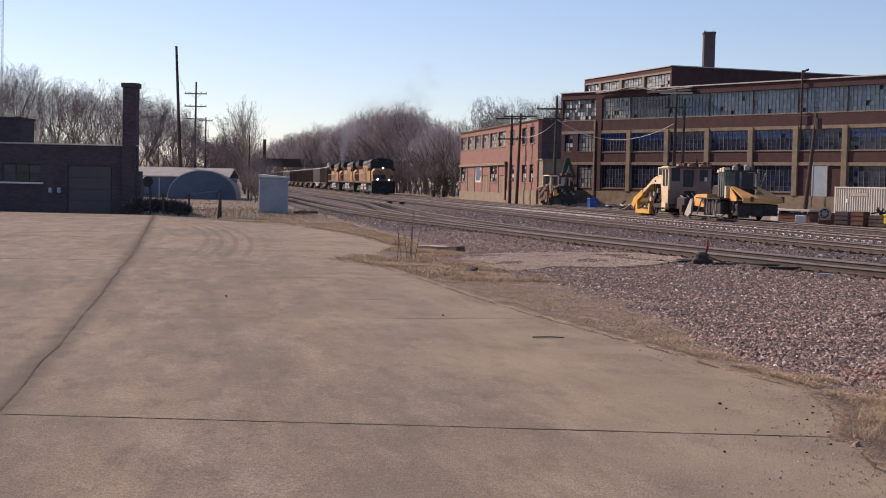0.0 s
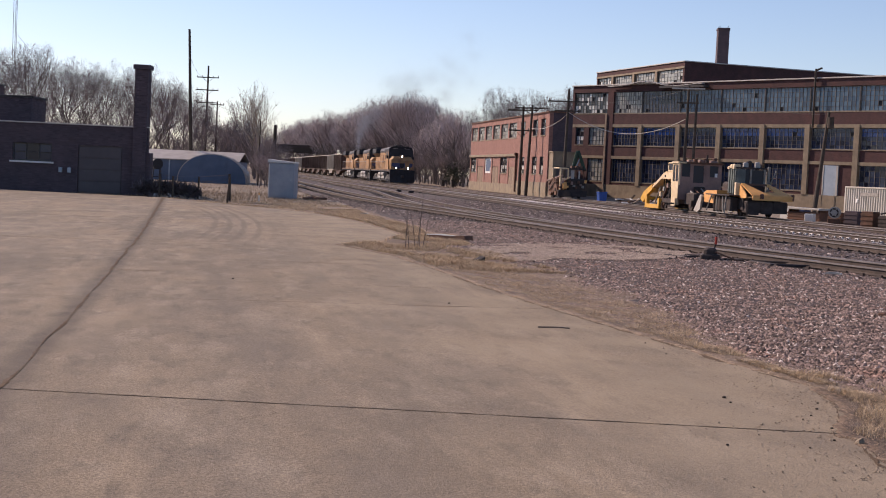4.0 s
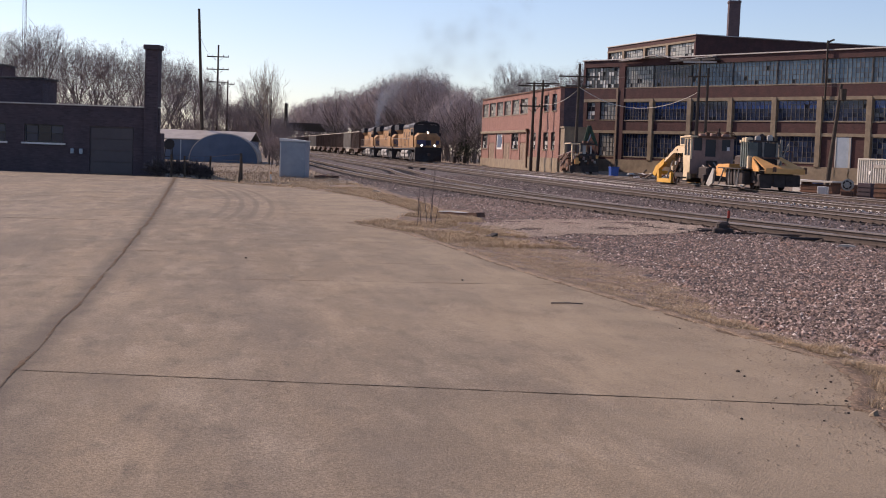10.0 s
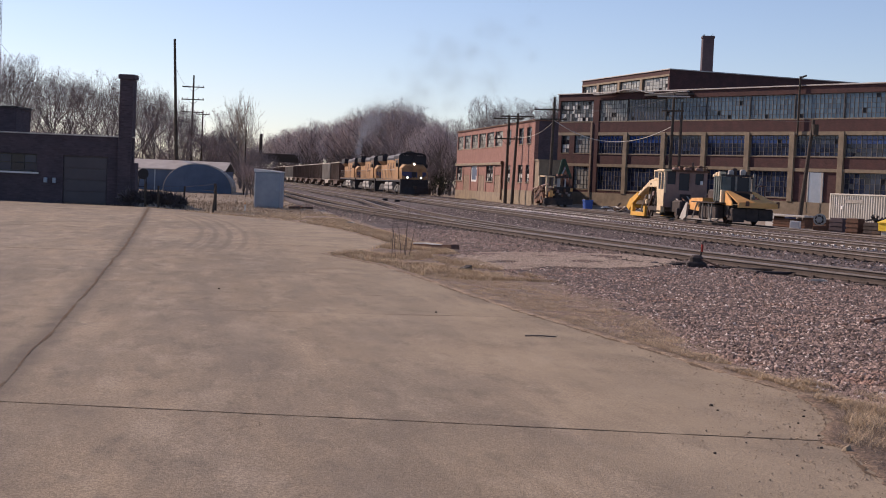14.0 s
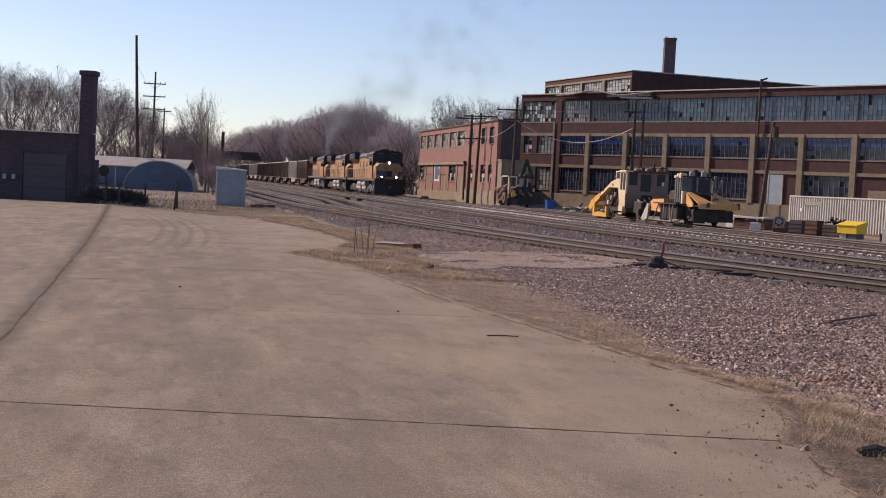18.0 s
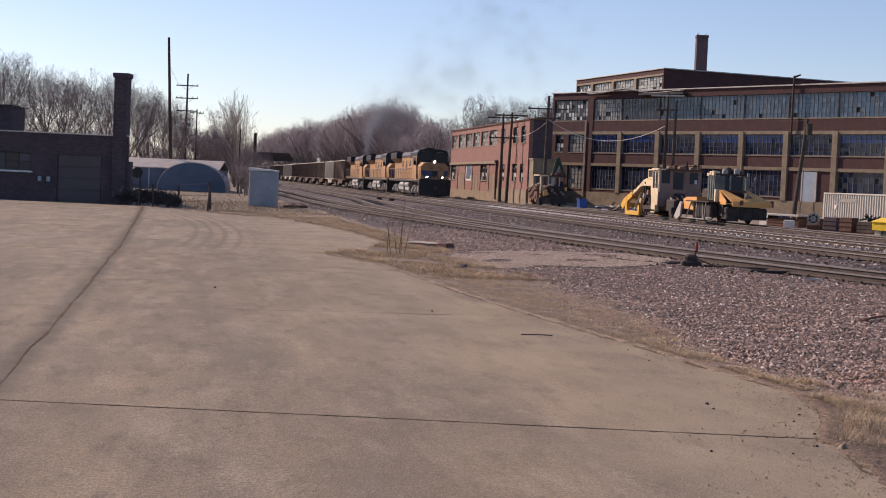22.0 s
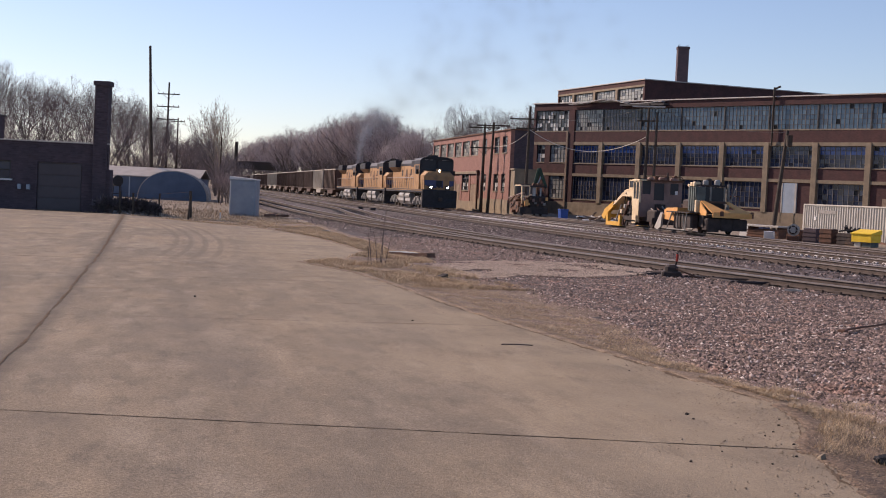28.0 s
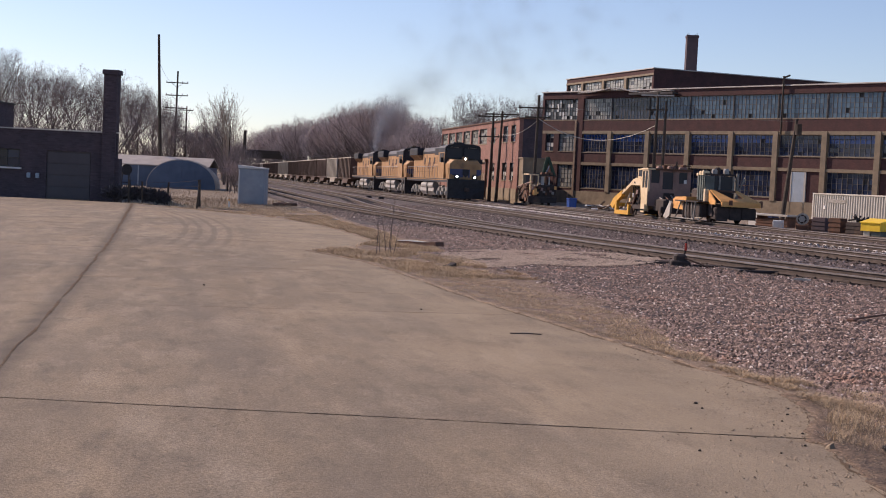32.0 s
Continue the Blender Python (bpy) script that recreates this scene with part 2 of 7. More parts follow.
M = {
    "dirt": mat("dirt", (0.27, 0.215, 0.155), (0.18, 0.142, 0.105), scale=1.5, big=0.12, bump=0.6, bump_scale=12, grain=26, grain_depth=0.4),
    "concrete": concrete("concrete"),
    "tar": mat("tar", (0.085, 0.068, 0.055), (0.15, 0.12, 0.088), scale=5, bump=0.3, spec=0.05),
    # Bed colour darkened to paint the shadows between the loose stones.
    "ballast": mat("ballast", (0.105, 0.080, 0.074), (0.058, 0.045, 0.043), scale=5, big=0.3, bump=1.0, bump_scale=14, grain=17, grain_depth=0.7, streak=(0.064, 0.049, 0.046), blots=((1.1, 0.5, 0.64, (0.05, 0.039, 0.037), 0.6), (7.0, 0.58, 0.66, (0.22, 0.18, 0.165), 0.5))),
    "stone": mat("stone", (0.302, 0.221, 0.186), (0.162, 0.119, 0.105), scale=8, big=0.35, bump=0.2, vary=0.78, island=True, stain=(0.275, 0.168, 0.126), stain_at=0.55, specks=(0.58, 0.52, 0.48)),
    "ballast_far": mat("ballast_far", (0.120, 0.092, 0.082), (0.068, 0.052, 0.047), scale=2.5, big=0.12, bump=1.0, bump_scale=9, grain=9, grain_depth=0.6, streak=(0.052, 0.040, 0.036), blots=((0.7, 0.5, 0.62, (0.048, 0.037, 0.034), 0.7), (2.6, 0.56, 0.64, (0.22, 0.18, 0.16), 0.6))),
    "stone_dark": mat("stone_dark", (0.165, 0.128, 0.119), (0.085, 0.066, 0.063), scale=6, big=0.3, bump=0.2, vary=0.8, island=True, specks=(0.42, 0.37, 0.35)),
    "stone_pale": mat("stone_pale", (0.42, 0.345, 0.285), (0.30, 0.24, 0.20), scale=8, big=0.5, bump=0.2, vary=0.4, island=True),
    "earth_dark": mat("earth_dark", (0.175, 0.122, 0.082), (0.098, 0.069, 0.048), scale=2.5, big=0.4, bump=0.8, bump_scale=40, grain=60, grain_depth=0.5, blots=((1.7, 0.5, 0.64, (0.07, 0.05, 0.037), 0.6), (9.0, 0.58, 0.66, (0.30, 0.22, 0.145), 0.6))),
    "earth": mat("earth", (0.245, 0.180, 0.122), (0.145, 0.105, 0.073), scale=2.5, big=0.4, bump=0.7, bump_scale=40, grain=60, grain_depth=0.45, blots=((1.7, 0.5, 0.64, (0.098, 0.070, 0.050), 0.6), (9.0, 0.58, 0.66, (0.36, 0.275, 0.185), 0.6))),
    # Darker copy of grass; the shade beside the workshop is put into its colour.
    "grass_shaded": mat("grass_shaded", (0.40, 0.30, 0.195), (0.25, 0.185, 0.125), scale=2, big=0.3, bump=0, vary=0.35, island=True),
    "grass": mat("grass", (0.62, 0.475, 0.305), (0.40, 0.30, 0.195), scale=2, big=0.3, bump=0, vary=0.35, island=True),
    "rail": mat("rail", (0.098, 0.074, 0.062), (0.055, 0.042, 0.036), rough=0.85, metal=0.0, scale=4),
    "rail_top": mat("rail_top", (0.255, 0.222, 0.205), (0.165, 0.142, 0.130), rough=0.5, metal=0.35, scale=2, bump=0.05),
    "tie": mat("tie", (0.075, 0.060, 0.052), (0.040, 0.033, 0.03), scale=6, bump=0.5, vary=0.35),
    "tie_grey": mat("tie_grey", (0.66, 0.63, 0.60), (0.48, 0.45, 0.43), scale=6, bump=0.4, vary=0.2),
    "brick_dark": brick("brick_dark", (0.108, 0.052, 0.050), (0.072, 0.040, 0.040), (0.9, 0.85, 0.85)),
    "brick_red": brick("brick_red", (0.318, 0.176, 0.146), (0.250, 0.136, 0.114), (0.95, 0.9, 0.85), stain=(0.275, 0.150, 0.116)),
    "brick_shop": brick("brick_shop", (0.112, 0.086, 0.097), (0.080, 0.066, 0.077), (0.9, 0.85, 0.85)),
    "frame_concrete": mat("frame_concrete", (0.285, 0.228, 0.158), (0.19, 0.15, 0.107), scale=1.3, big=0.3, bump=0.25, stain=(0.17, 0.13, 0.10), stain_at=0.6),
    "steel_sash": mat("steel_sash", (0.10, 0.10, 0.10), (0.05, 0.05, 0.05), scale=4, bump=0.1),
    # Paler copy of steel_sash: light caught by the upright bars, put into colour.
    "sash_lit": mat("sash_lit", (0.215, 0.205, 0.20), (0.11, 0.105, 0.10), scale=4, bump=0.1),
    "pane": glass("pane", [(0.0, (0.020, 0.028, 0.055)), (0.35, (0.027, 0.038, 0.072)), (0.62, (0.036, 0.050, 0.088)), (0.9, (0.018, 0.022, 0.036)), (0.99, (0.30, 0.30, 0.29))]),
    "pane_broken": glass("pane_broken", [(0.0, (0.05, 0.06, 0.07)), (0.3, (0.26, 0.26, 0.25)), (0.5, (0.62, 0.61, 0.57)), (0.88, (0.02, 0.02, 0.025))]),
    "pane_blue": glass("pane_blue", [(0.0, (0.018, 0.048, 0.175)), (0.5, (0.022, 0.058, 0.205)), (0.93, (0.02, 0.038, 0.11))]),
    "pane_teal": glass("pane_teal", [(0.0, (0.050, 0.095, 0.15)), (0.3, (0.065, 0.118, 0.178)), (0.6, (0.085, 0.145, 0.205)), (0.92, (0.045, 0.07, 0.11))]),
    "pane_grey": glass("pane_grey", [(0.0, (0.30, 0.30, 0.27)), (0.4, (0.38, 0.37, 0.33)), (0.8, (0.22, 0.22, 0.21)), (0.93, (0.08, 0.08, 0.09))]),
    "roofing": mat("roofing", (0.09, 0.085, 0.085), (0.055, 0.05, 0.05), scale=1, bump=0.3),
    "coping": mat("coping", (0.52, 0.49, 0.45), (0.38, 0.35, 0.32), scale=1.2, bump=0.1, rough=0.6),
    "board": mat("board", (0.27, 0.20, 0.14), (0.17, 0.12, 0.09), scale=3, bump=0.3, vary=0.2),
    "white": mat("white", (0.72, 0.72, 0.70), (0.60, 0.60, 0.58), scale=2, bump=0.05, rough=0.55),
    "blue": mat("blue", (0.028, 0.045, 0.12), (0.022, 0.035, 0.09), scale=3, bump=0.05, rough=0.5),
    "hut_blue": mat("hut_blue", (0.105, 0.145, 0.215), (0.08, 0.112, 0.17), scale=1, bump=0.15, rough=0.55),
    "hut_roof": mat("hut_roof", (0.47, 0.43, 0.38), (0.36, 0.32, 0.28), scale=1, bump=0.1, rough=0.5, metal=0.2),
    "galv": mat("galv", (0.38, 0.44, 0.50), (0.30, 0.36, 0.42), scale=1.5, big=0.6, bump=0.08, rough=0.5, metal=0.25),
    "cabinet_grey": mat("cabinet_grey", (0.33, 0.37, 0.415), (0.26, 0.30, 0.345), scale=1.5, big=0.6, bump=0.08, rough=0.5, metal=0.1),
    "cable": mat("cable", (0.66, 0.62, 0.55), (0.5, 0.46, 0.4), bump=0),
    "pole": mat("pole", (0.085, 0.065, 0.05), (0.05, 0.04, 0.032), scale=3, bump=0.4),
    "bark": mat("bark", (0.150, 0.124, 0.115), (0.098, 0.081, 0.076), scale=3, bump=0.2),
    "bark_pale": mat("bark_pale", (0.36, 0.30, 0.24), (0.24, 0.195, 0.155), scale=3, bump=0.2),
    "twig": mat("twig", (0.232, 0.188, 0.186), (0.155, 0.126, 0.127), scale=0.3, big=0.05, bump=0, vary=0.3, island=True),
    # Twigs of the woods, paled: distance haze is put into these two colours.
    "twig_hazy": mat("twig_hazy", (0.50, 0.425, 0.42), (0.36, 0.305, 0.303), scale=0.3, big=0.05, bump=0, vary=0.3, island=True),
    "twig_dark": mat("twig_dark", (0.37, 0.295, 0.285), (0.26, 0.207, 0.20), scale=0.3, big=0.05, bump=0, vary=0.3, island=True),
    "scrub": mat("scrub", (0.15, 0.125, 0.122), (0.085, 0.07, 0.073), scale=3, bump=0, vary=0.3, island=True),
    "cedar": mat("cedar", (0.035, 0.045, 0.025), (0.02, 0.025, 0.015), scale=3, bump=0, vary=0.3, island=True),
    "black": mat("black", (0.030, 0.030, 0.035), (0.018, 0.018, 0.020), scale=3, bump=0.1, rough=0.6),
    "yellow": mat("yellow", (0.43, 0.258, 0.128), (0.34, 0.198, 0.096), scale=1.2, big=0.4, bump=0.04, rough=0.6, stain=(0.23, 0.145, 0.085), stain_at=0.55, spec=0.2),
    "loco_grey": mat("loco_grey", (0.036, 0.037, 0.047), (0.022, 0.022, 0.029), scale=2, bump=0.05, rough=0.55),
    "tank_grey": mat("tank_grey", (0.40, 0.385, 0.365), (0.27, 0.255, 0.235), scale=2, bump=0.05, rough=0.5),
    "truck_grey": mat("truck_grey", (0.30, 0.285, 0.26), (0.17, 0.16, 0.145), scale=4, bump=0.1, rough=0.6),
    "red": mat("red", (0.36, 0.05, 0.035), (0.33, 0.04, 0.03), scale=3, bump=0.05),
    "wheel": mat("wheel", (0.10, 0.075, 0.06), (0.055, 0.045, 0.04), scale=5, bump=0.2),
    "hopper_brown": mat("hopper_brown", (0.105, 0.068, 0.056), (0.072, 0.05, 0.043), scale=1, big=0.3, bump=0.1, vary=0.25),
    "hopper_grey": mat("hopper_grey", (0.42, 0.39, 0.34), (0.31, 0.28, 0.24), scale=1, big=0.3, bump=0.1),
    "coal": mat("coal", (0.02, 0.02, 0.021), (0.01, 0.01, 0.01), scale=5, bump=1.0, bump_scale=6),
    "lamp": glow("lamp", (1.0, 0.90, 0.75), 16.0),
    "cream": mat("cream", (0.74, 0.60, 0.40), (0.60, 0.46, 0.28), scale=2, bump=0.08, rough=0.55, stain=(0.45, 0.27, 0.12), stain_at=0.62),
    "machine_yellow": mat("machine_yellow", (0.74, 0.42, 0.07), (0.58, 0.32, 0.06), scale=2, bump=0.08, rough=0.5, stain=(0.32, 0.18, 0.07), stain_at=0.62),
    "orange": mat("orange", (0.78, 0.42, 0.15), (0.62, 0.31, 0.10), scale=2, bump=0.08, rough=0.5, stain=(0.32, 0.17, 0.09), stain_at=0.62),
    "rust": mat("rust", (0.17, 0.085, 0.055), (0.095, 0.055, 0.04), scale=3, bump=0.3, vary=0.2),
    "machine_dark": mat("machine_dark", (0.062, 0.048, 0.044), (0.034, 0.027, 0.026), scale=4, bump=0.2, stain=(0.13, 0.08, 0.055), stain_at=0.58),
    "cab_glass": glass("cab_glass", [(0.0, (0.015, 0.018, 0.026)), (0.6, (0.028, 0.034, 0.044))], 0.45),
    "container": mat("container", (0.46, 0.44, 0.40), (0.36, 0.34, 0.30), scale=1.2, big=0.3, bump=0.06, rough=0.6, stain=(0.30, 0.27, 0.24), stain_at=0.64),
    "yellow_box": mat("yellow_box", (0.80, 0.55, 0.04), (0.70, 0.46, 0.03), scale=2, bump=0.05, rough=0.5),
    "bright_blue": mat("bright_blue", (0.03, 0.09, 0.34), (0.025, 0.07, 0.26), scale=2, bump=0.05, rough=0.5),
    "wire": mat("wire", (0.20, 0.19, 0.18), (0.14, 0.13, 0.12), bump=0),
    "shade_door": mat("shade_door", (0.118, 0.102, 0.105), (0.097, 0.084, 0.088), scale=1, bump=0.1),
    "joint_dirt": mat("joint_dirt", (0.095, 0.077, 0.062), (0.14, 0.113, 0.086), scale=5, bump=0.3, spec=0.05),
    "soil": mat("soil", (0.085, 0.06, 0.042), (0.15, 0.11, 0.075), scale=7, bump=0.4, spec=0.05),
    "tarp": mat("tarp", (0.15, 0.175, 0.165), (0.09, 0.105, 0.10), scale=3, bump=0.3),
    "smear": mat("smear", (0.185, 0.145, 0.10), (0.235, 0.183, 0.124), scale=4, bump=0.2, spec=0.1),
    "wing_blue": mat("wing_blue", (0.075, 0.085, 0.175), (0.06, 0.066, 0.13), scale=3, bump=0.04, rough=0.5),
    "mauve": mat("mauve", (0.29, 0.195, 0.168), (0.20, 0.135, 0.118), scale=2.2, bump=0.12, rough=0.7, stain=(0.15, 0.09, 0.075), stain_at=0.6),
    "green": mat("green", (0.04, 0.075, 0.05), (0.025, 0.05, 0.035), scale=2, bump=0.1),
}


def smoke_material(name, col, cover):
    """Thin exhaust: flakes that hide only part of what lies behind them."""
    m = bpy.data.materials.new(name)
    m.use_nodes = True
    n, l = m.node_tree.nodes, m.node_tree.links
    d, t, x = n.new("ShaderNodeBsdfDiffuse"), n.new("ShaderNodeBsdfTransparent"), n.new("ShaderNodeMixShader")
    d.inputs[0].default_value, x.inputs[0].default_value = (*col, 1), cover
    l.new(t.outputs[0], x.inputs[1]), l.new(d.outputs[0], x.inputs[2])
    l.new(x.outputs[0], n["Material Output"].inputs[0])
    return m


M["smoke_core"] = smoke_material("smoke_core", (0.50, 0.50, 0.515), 0.7)
M["smoke"] = smoke_material("smoke", (0.36, 0.35, 0.355), 0.17)


# ---- building blocks ----
class Geo:
    """Gathers loose pieces of one mesh."""

    def __init__(self):
        self.v, self.f = [], []

    def add(self, v, f):
        o = len(self.v)
        self.v += [tuple(p) for p in v]
        self.f += [tuple(i + o for i in q) for q in f]
        return self

    def box(self, x0, x1, y0, y1, z0, z1):
        v = [(x, y, z) for z in (z0, z1) for x, y in ((x0, y0), (x1, y0), (x1, y1), (x0, y1))]
        return self.add(v, [(3, 2, 1, 0), (4, 5, 6, 7), (0, 1, 5, 4), (1, 2, 6, 5), (2, 3, 7, 6), (3, 0, 4, 7)])

    def block(self, x0, x1, y0, y1, z0, z1, c=0.03):
        """A box with chamfered upright and top edges."""
        ring = [(x0 + c, y0), (x1 - c, y0), (x1, y0 + c), (x1, y1 - c), (x1 - c, y1), (x0 + c, y1), (x0, y1 - c), (x0, y0 + c)]
        mx, my = (x0 + x1) / 2, (y0 + y1) / 2
        top = [(x + math.copysign(c, mx - x), y + math.copysign(c, my - y), z1) for x, y in ring]
        v = [(x, y, z0) for x, y in ring] + [(x, y, z1 - c) for x, y in ring] + top
        f = [tuple(range(7, -1, -1)), tuple(range(16, 24))]
        f += [(k + i, k + (i + 1) % 8, k + 8 + (i + 1) % 8, k + 8 + i) for k in (0, 8) for i in range(8)]
        return self.add(v, f)

    def tube(self, a, b, r0, r1=None, n=8, caps=True):
        a, b = Vector(a), Vector(b)
        r1 = r0 if r1 is None else r1
        w = (b - a).normalized()
        s = w.orthogonal().normalized()
        t = w.cross(s)
        ring = [(math.cos(2 * math.pi * i / n), math.sin(2 * math.pi * i / n)) for i in range(n)]
        v = [p + (s * c + t * d) * r for p, r in ((a, r0), (b, r1)) for c, d in ring]
        f = [(i, (i + 1) % n, n + (i + 1) % n, n + i) for i in range(n)]
        if caps:
            f += [tuple(range(n - 1, -1, -1)), tuple(range(n, 2 * n))]
        return self.add(v, f)

    def prism(self, pts, axis, a0, a1):
        """A flat outline, swept along an axis. Outline in the two other axes, in the order x, y, z."""
        def at(p, a):
            return {"x": (a, p[0], p[1]), "y": (p[0], a, p[1]), "z": (p[0], p[1], a)}[axis]
        n = len(pts)
        v = [at(p, a) for a in (a0, a1) for p in pts]
        return self.add(v, [tuple(range(n)), tuple(range(2 * n - 1, n - 1, -1))] + [(i, n + i, n + (i + 1) % n, (i + 1) % n) for i in range(n)])

    def mesh(self, name, material, smooth=False):
        me = bpy.data.meshes.new(name)
        me.from_pydata(self.v, [], self.f)
        bm = bmesh.new()
        bm.from_mesh(me)
        bmesh.ops.recalc_face_normals(bm, faces=bm.faces)
        bm.to_mesh(me)
        bm.free()
        if smooth:
            me.polygons.foreach_set("use_smooth", [True] * len(me.polygons))
        me.materials.append(M[material])
        return me


def part(name, geo, material, parent, label="", smooth=False):
    ob = new(name, geo.mesh(name, material, smooth))
    ob.parent = parent
    if label:
        ob["label"] = label
    return ob


def thing(name, m, label, category, group="", kind=""):
    ob = new(name)
    ob.empty_display_size = 0.3
    ob.matrix_basis = m
    return tagged(ob, label, category, group, kind)


def solid(name, geo, material, label, category, m=None, group="", kind="", smooth=False):
    ob = new(name, geo.mesh(name, material, smooth))
    if m is not None:
        ob.matrix_basis = m
    return tagged(ob, label, category, group, kind)


def big_mesh(name, v, f, material, sides=3):
    """A large mesh straight from arrays."""
    me = bpy.data.meshes.new(name)
    me.vertices.add(len(v)), me.loops.add(f.size), me.polygons.add(len(f))
    me.vertices.foreach_set("co", np.ascontiguousarray(v, np.float32).ravel())
    me.loops.foreach_set("vertex_index", np.ascontiguousarray(f, np.int32).ravel())
    me.polygons.foreach_set("loop_start", np.arange(0, f.size, sides, dtype=np.int32))
    me.update(calc_edges=True)
    me.materials.append(M[material])
    return me


def window(parent, x0, x1, y, z0, z1, nx, nz, pane="pane", top=None, sash="steel_sash", name="window", sill=True):
    """A steel-sash window in a wall that runs along x and looks to -y: frame with glazing bars, panes one by one, a sill."""
    w = part(name, Geo().box(x0, x1, y + 0.10, y + 0.14, z0, z1), "black", parent)
    g = Geo()
    b = 0.06
    g.box(x0, x0 + b, y - 0.02, y + 0.06, z0, z1).box(x1 - b, x1, y - 0.02, y + 0.06, z0, z1)
    g.box(x0 + b, x1 - b, y - 0.02, y + 0.06, z1 - b, z1).box(x0 + b, x1 - b, y - 0.02, y + 0.06, z0, z0 + b)
    px, pz = (x1 - x0) / nx, (z1 - z0) / nz
    for i in range(1, nx):
        k = 0.035 if i % 3 else 0.06
        g.box(x0 + i * px - k / 2, x0 + i * px + k / 2, y, y + 0.05, z0 + b, z1 - b)
    part("window_frame", g, sash, w)
    g = Geo()
    for j in range(1, nz):
        g.box(x0 + b, x1 - b, y + 0.006, y + 0.045, z0 + j * pz - 0.014, z0 + j * pz + 0.014)
    part("transom", g, "steel_sash", w)
    lower, upper = Geo(), Geo()
    for i in range(nx):
        for j in range(nz):
            if random.random() < 0.025:
                continue
            t = random.uniform(-0.012, 0.012)
            a = x0 + i * px + 0.02, x0 + (i + 1) * px - 0.02, z0 + j * pz + 0.02, z0 + (j + 1) * pz - 0.02
            g = upper if top and j >= nz - 2 else lower
            g.add([(a[0], y + 0.03 + t, a[2]), (a[1], y + 0.03 - t, a[2]), (a[1], y + 0.03 - t, a[3]), (a[0], y + 0.03 + t, a[3]),
                   (a[0], y + 0.04 + t, a[2]), (a[1], y + 0.04 - t, a[2]), (a[1], y + 0.04 - t, a[3]), (a[0], y + 0.04 + t, a[3])],
                  [(0, 1, 2, 3), (7, 6, 5, 4), (0, 4, 5, 1), (1, 5, 6, 2), (2, 6, 7, 3), (3, 7, 4, 0)])
    part("panes", lower, pane, w)
    if top:
        part("top_panes", upper, top, w)
    if sill:
        part("sill", Geo().box(x0 - 0.05, x1 + 0.05, y - 0.16, y + 0.02, z0 - 0.09, z0 - 0.004), "frame_concrete", w)
    return w

# ---- ground ----
g = Geo()
g.add([(-3000, -200, -0.07), (3000, -200, -0.07), (3000, 4200, -0.07), (-3000, 4200, -0.07)], [(0, 1, 2, 3)])
tagged(new("ground", g.mesh("ground", "dirt")), "bare brown winter earth with dry patches", "ground", kind="structure")


def sheet(name, x0, x1, y0, y1, step, height, material):
    xs, ys = np.arange(x0, x1 + step, step), np.arange(y0, y1 + step, step)
    v = np.array([(x, y, height(x, y)) for y in ys for x in xs])
    n = len(xs)
    i = np.array([r * n + c for r in range(len(ys) - 1) for c in range(n - 1)])
    return big_mesh(name, v, np.stack([i, i + 1, i + n + 1, i + n], 1), material, 4)


def bend(u):
    return 0.0016 * max(0.0, 63.0 - u) ** 2


NEAR = [(10, 18.4), (14, 17.0), (20, 15.0), (25, 13.5), (30, 12.4), (38, 11.3), (48, 10.1), (58, 9.0), (66, 8.3), (80, 7.8), (100, 7.6), (600, 7.6)]


def near_line(u):
    return sum(float(np.interp(u + k, [a for a, b in NEAR], [b for a, b in NEAR])) for k in (-6, -3, 0, 3, 6)) / 5


VERGE = [(-2.0, 9.0), (6.0, 6.2), (10.4, 5.0), (12.2, 4.85), (15.5, 5.3), (19.4, 5.75), (22.7, 5.7), (25.3, 5.4), (29.7, 5.2), (40, 6.0), (49, 5.6), (65, 5.9), (120, 5.6)]


def verge(y):
    """Where the grass gives way to ballast."""
    return float(np.interp(y, [a for a, b in VERGE], [b for a, b in VERGE]))


def lie(x, y):
    """Lie of the loose ground round the yard."""
    e = x - verge(y)
    rise = 0.05 * max(0.0, min(1.0, e / 1.5)) if e > 0 else 0.0
    for mid, wide in ((17.3 + bend(y), 0.055), (22.2 + bend(y), 0.035), (near_line(y), 0.03)):
        if abs(x - mid) < 1.45 and y > 12:
            rise -= wide
    return -0.055 + rise + 0.024 * noise.noise((x * 0.8, y * 0.8, 0)) + 0.018 * noise.noise((x * 4, y * 4, 3))


tagged(new("ballast_bed", sheet("ballast_bed", 5.0, 31.0, 8.0, 80.0, 0.22, lambda x, y: lie(x, y) if x > verge(y) else -0.12, "ballast")), "crushed purple-grey railway ballast between the tracks", "ballast", kind="structure")
tagged(new("far_ballast", sheet("far_ballast", 5.4, 27.5, 80.0, 520.0, 1.6, lambda x, y: -0.03 + 0.02 * noise.noise((x * 0.7, y * 0.7, 0)), "ballast_far")), "grey ballast bed of the tracks further off", "ballast", kind="structure")


# ---- tracks ----
def cross_line(u):
    if u < 38:
        return near_line(u) + 0.13
    d = 0.13 + 0.0049 * (u - 38) ** 2 if u < 46 else 0.13 + 0.078 * (u - 42)
    return near_line(u) + (d if d < 4.4 else 4.8 - 0.4 * math.exp(-(d - 4.4) / 0.4))


RAIL = [(-0.075, 0.0), (0.075, 0.0), (0.07, 0.018), (0.012, 0.035), (0.012, 0.10), (0.036, 0.112), (0.036, 0.139), (-0.036, 0.139), (-0.036, 0.112), (-0.012, 0.10), (-0.012, 0.035), (-0.07, 0.018)]


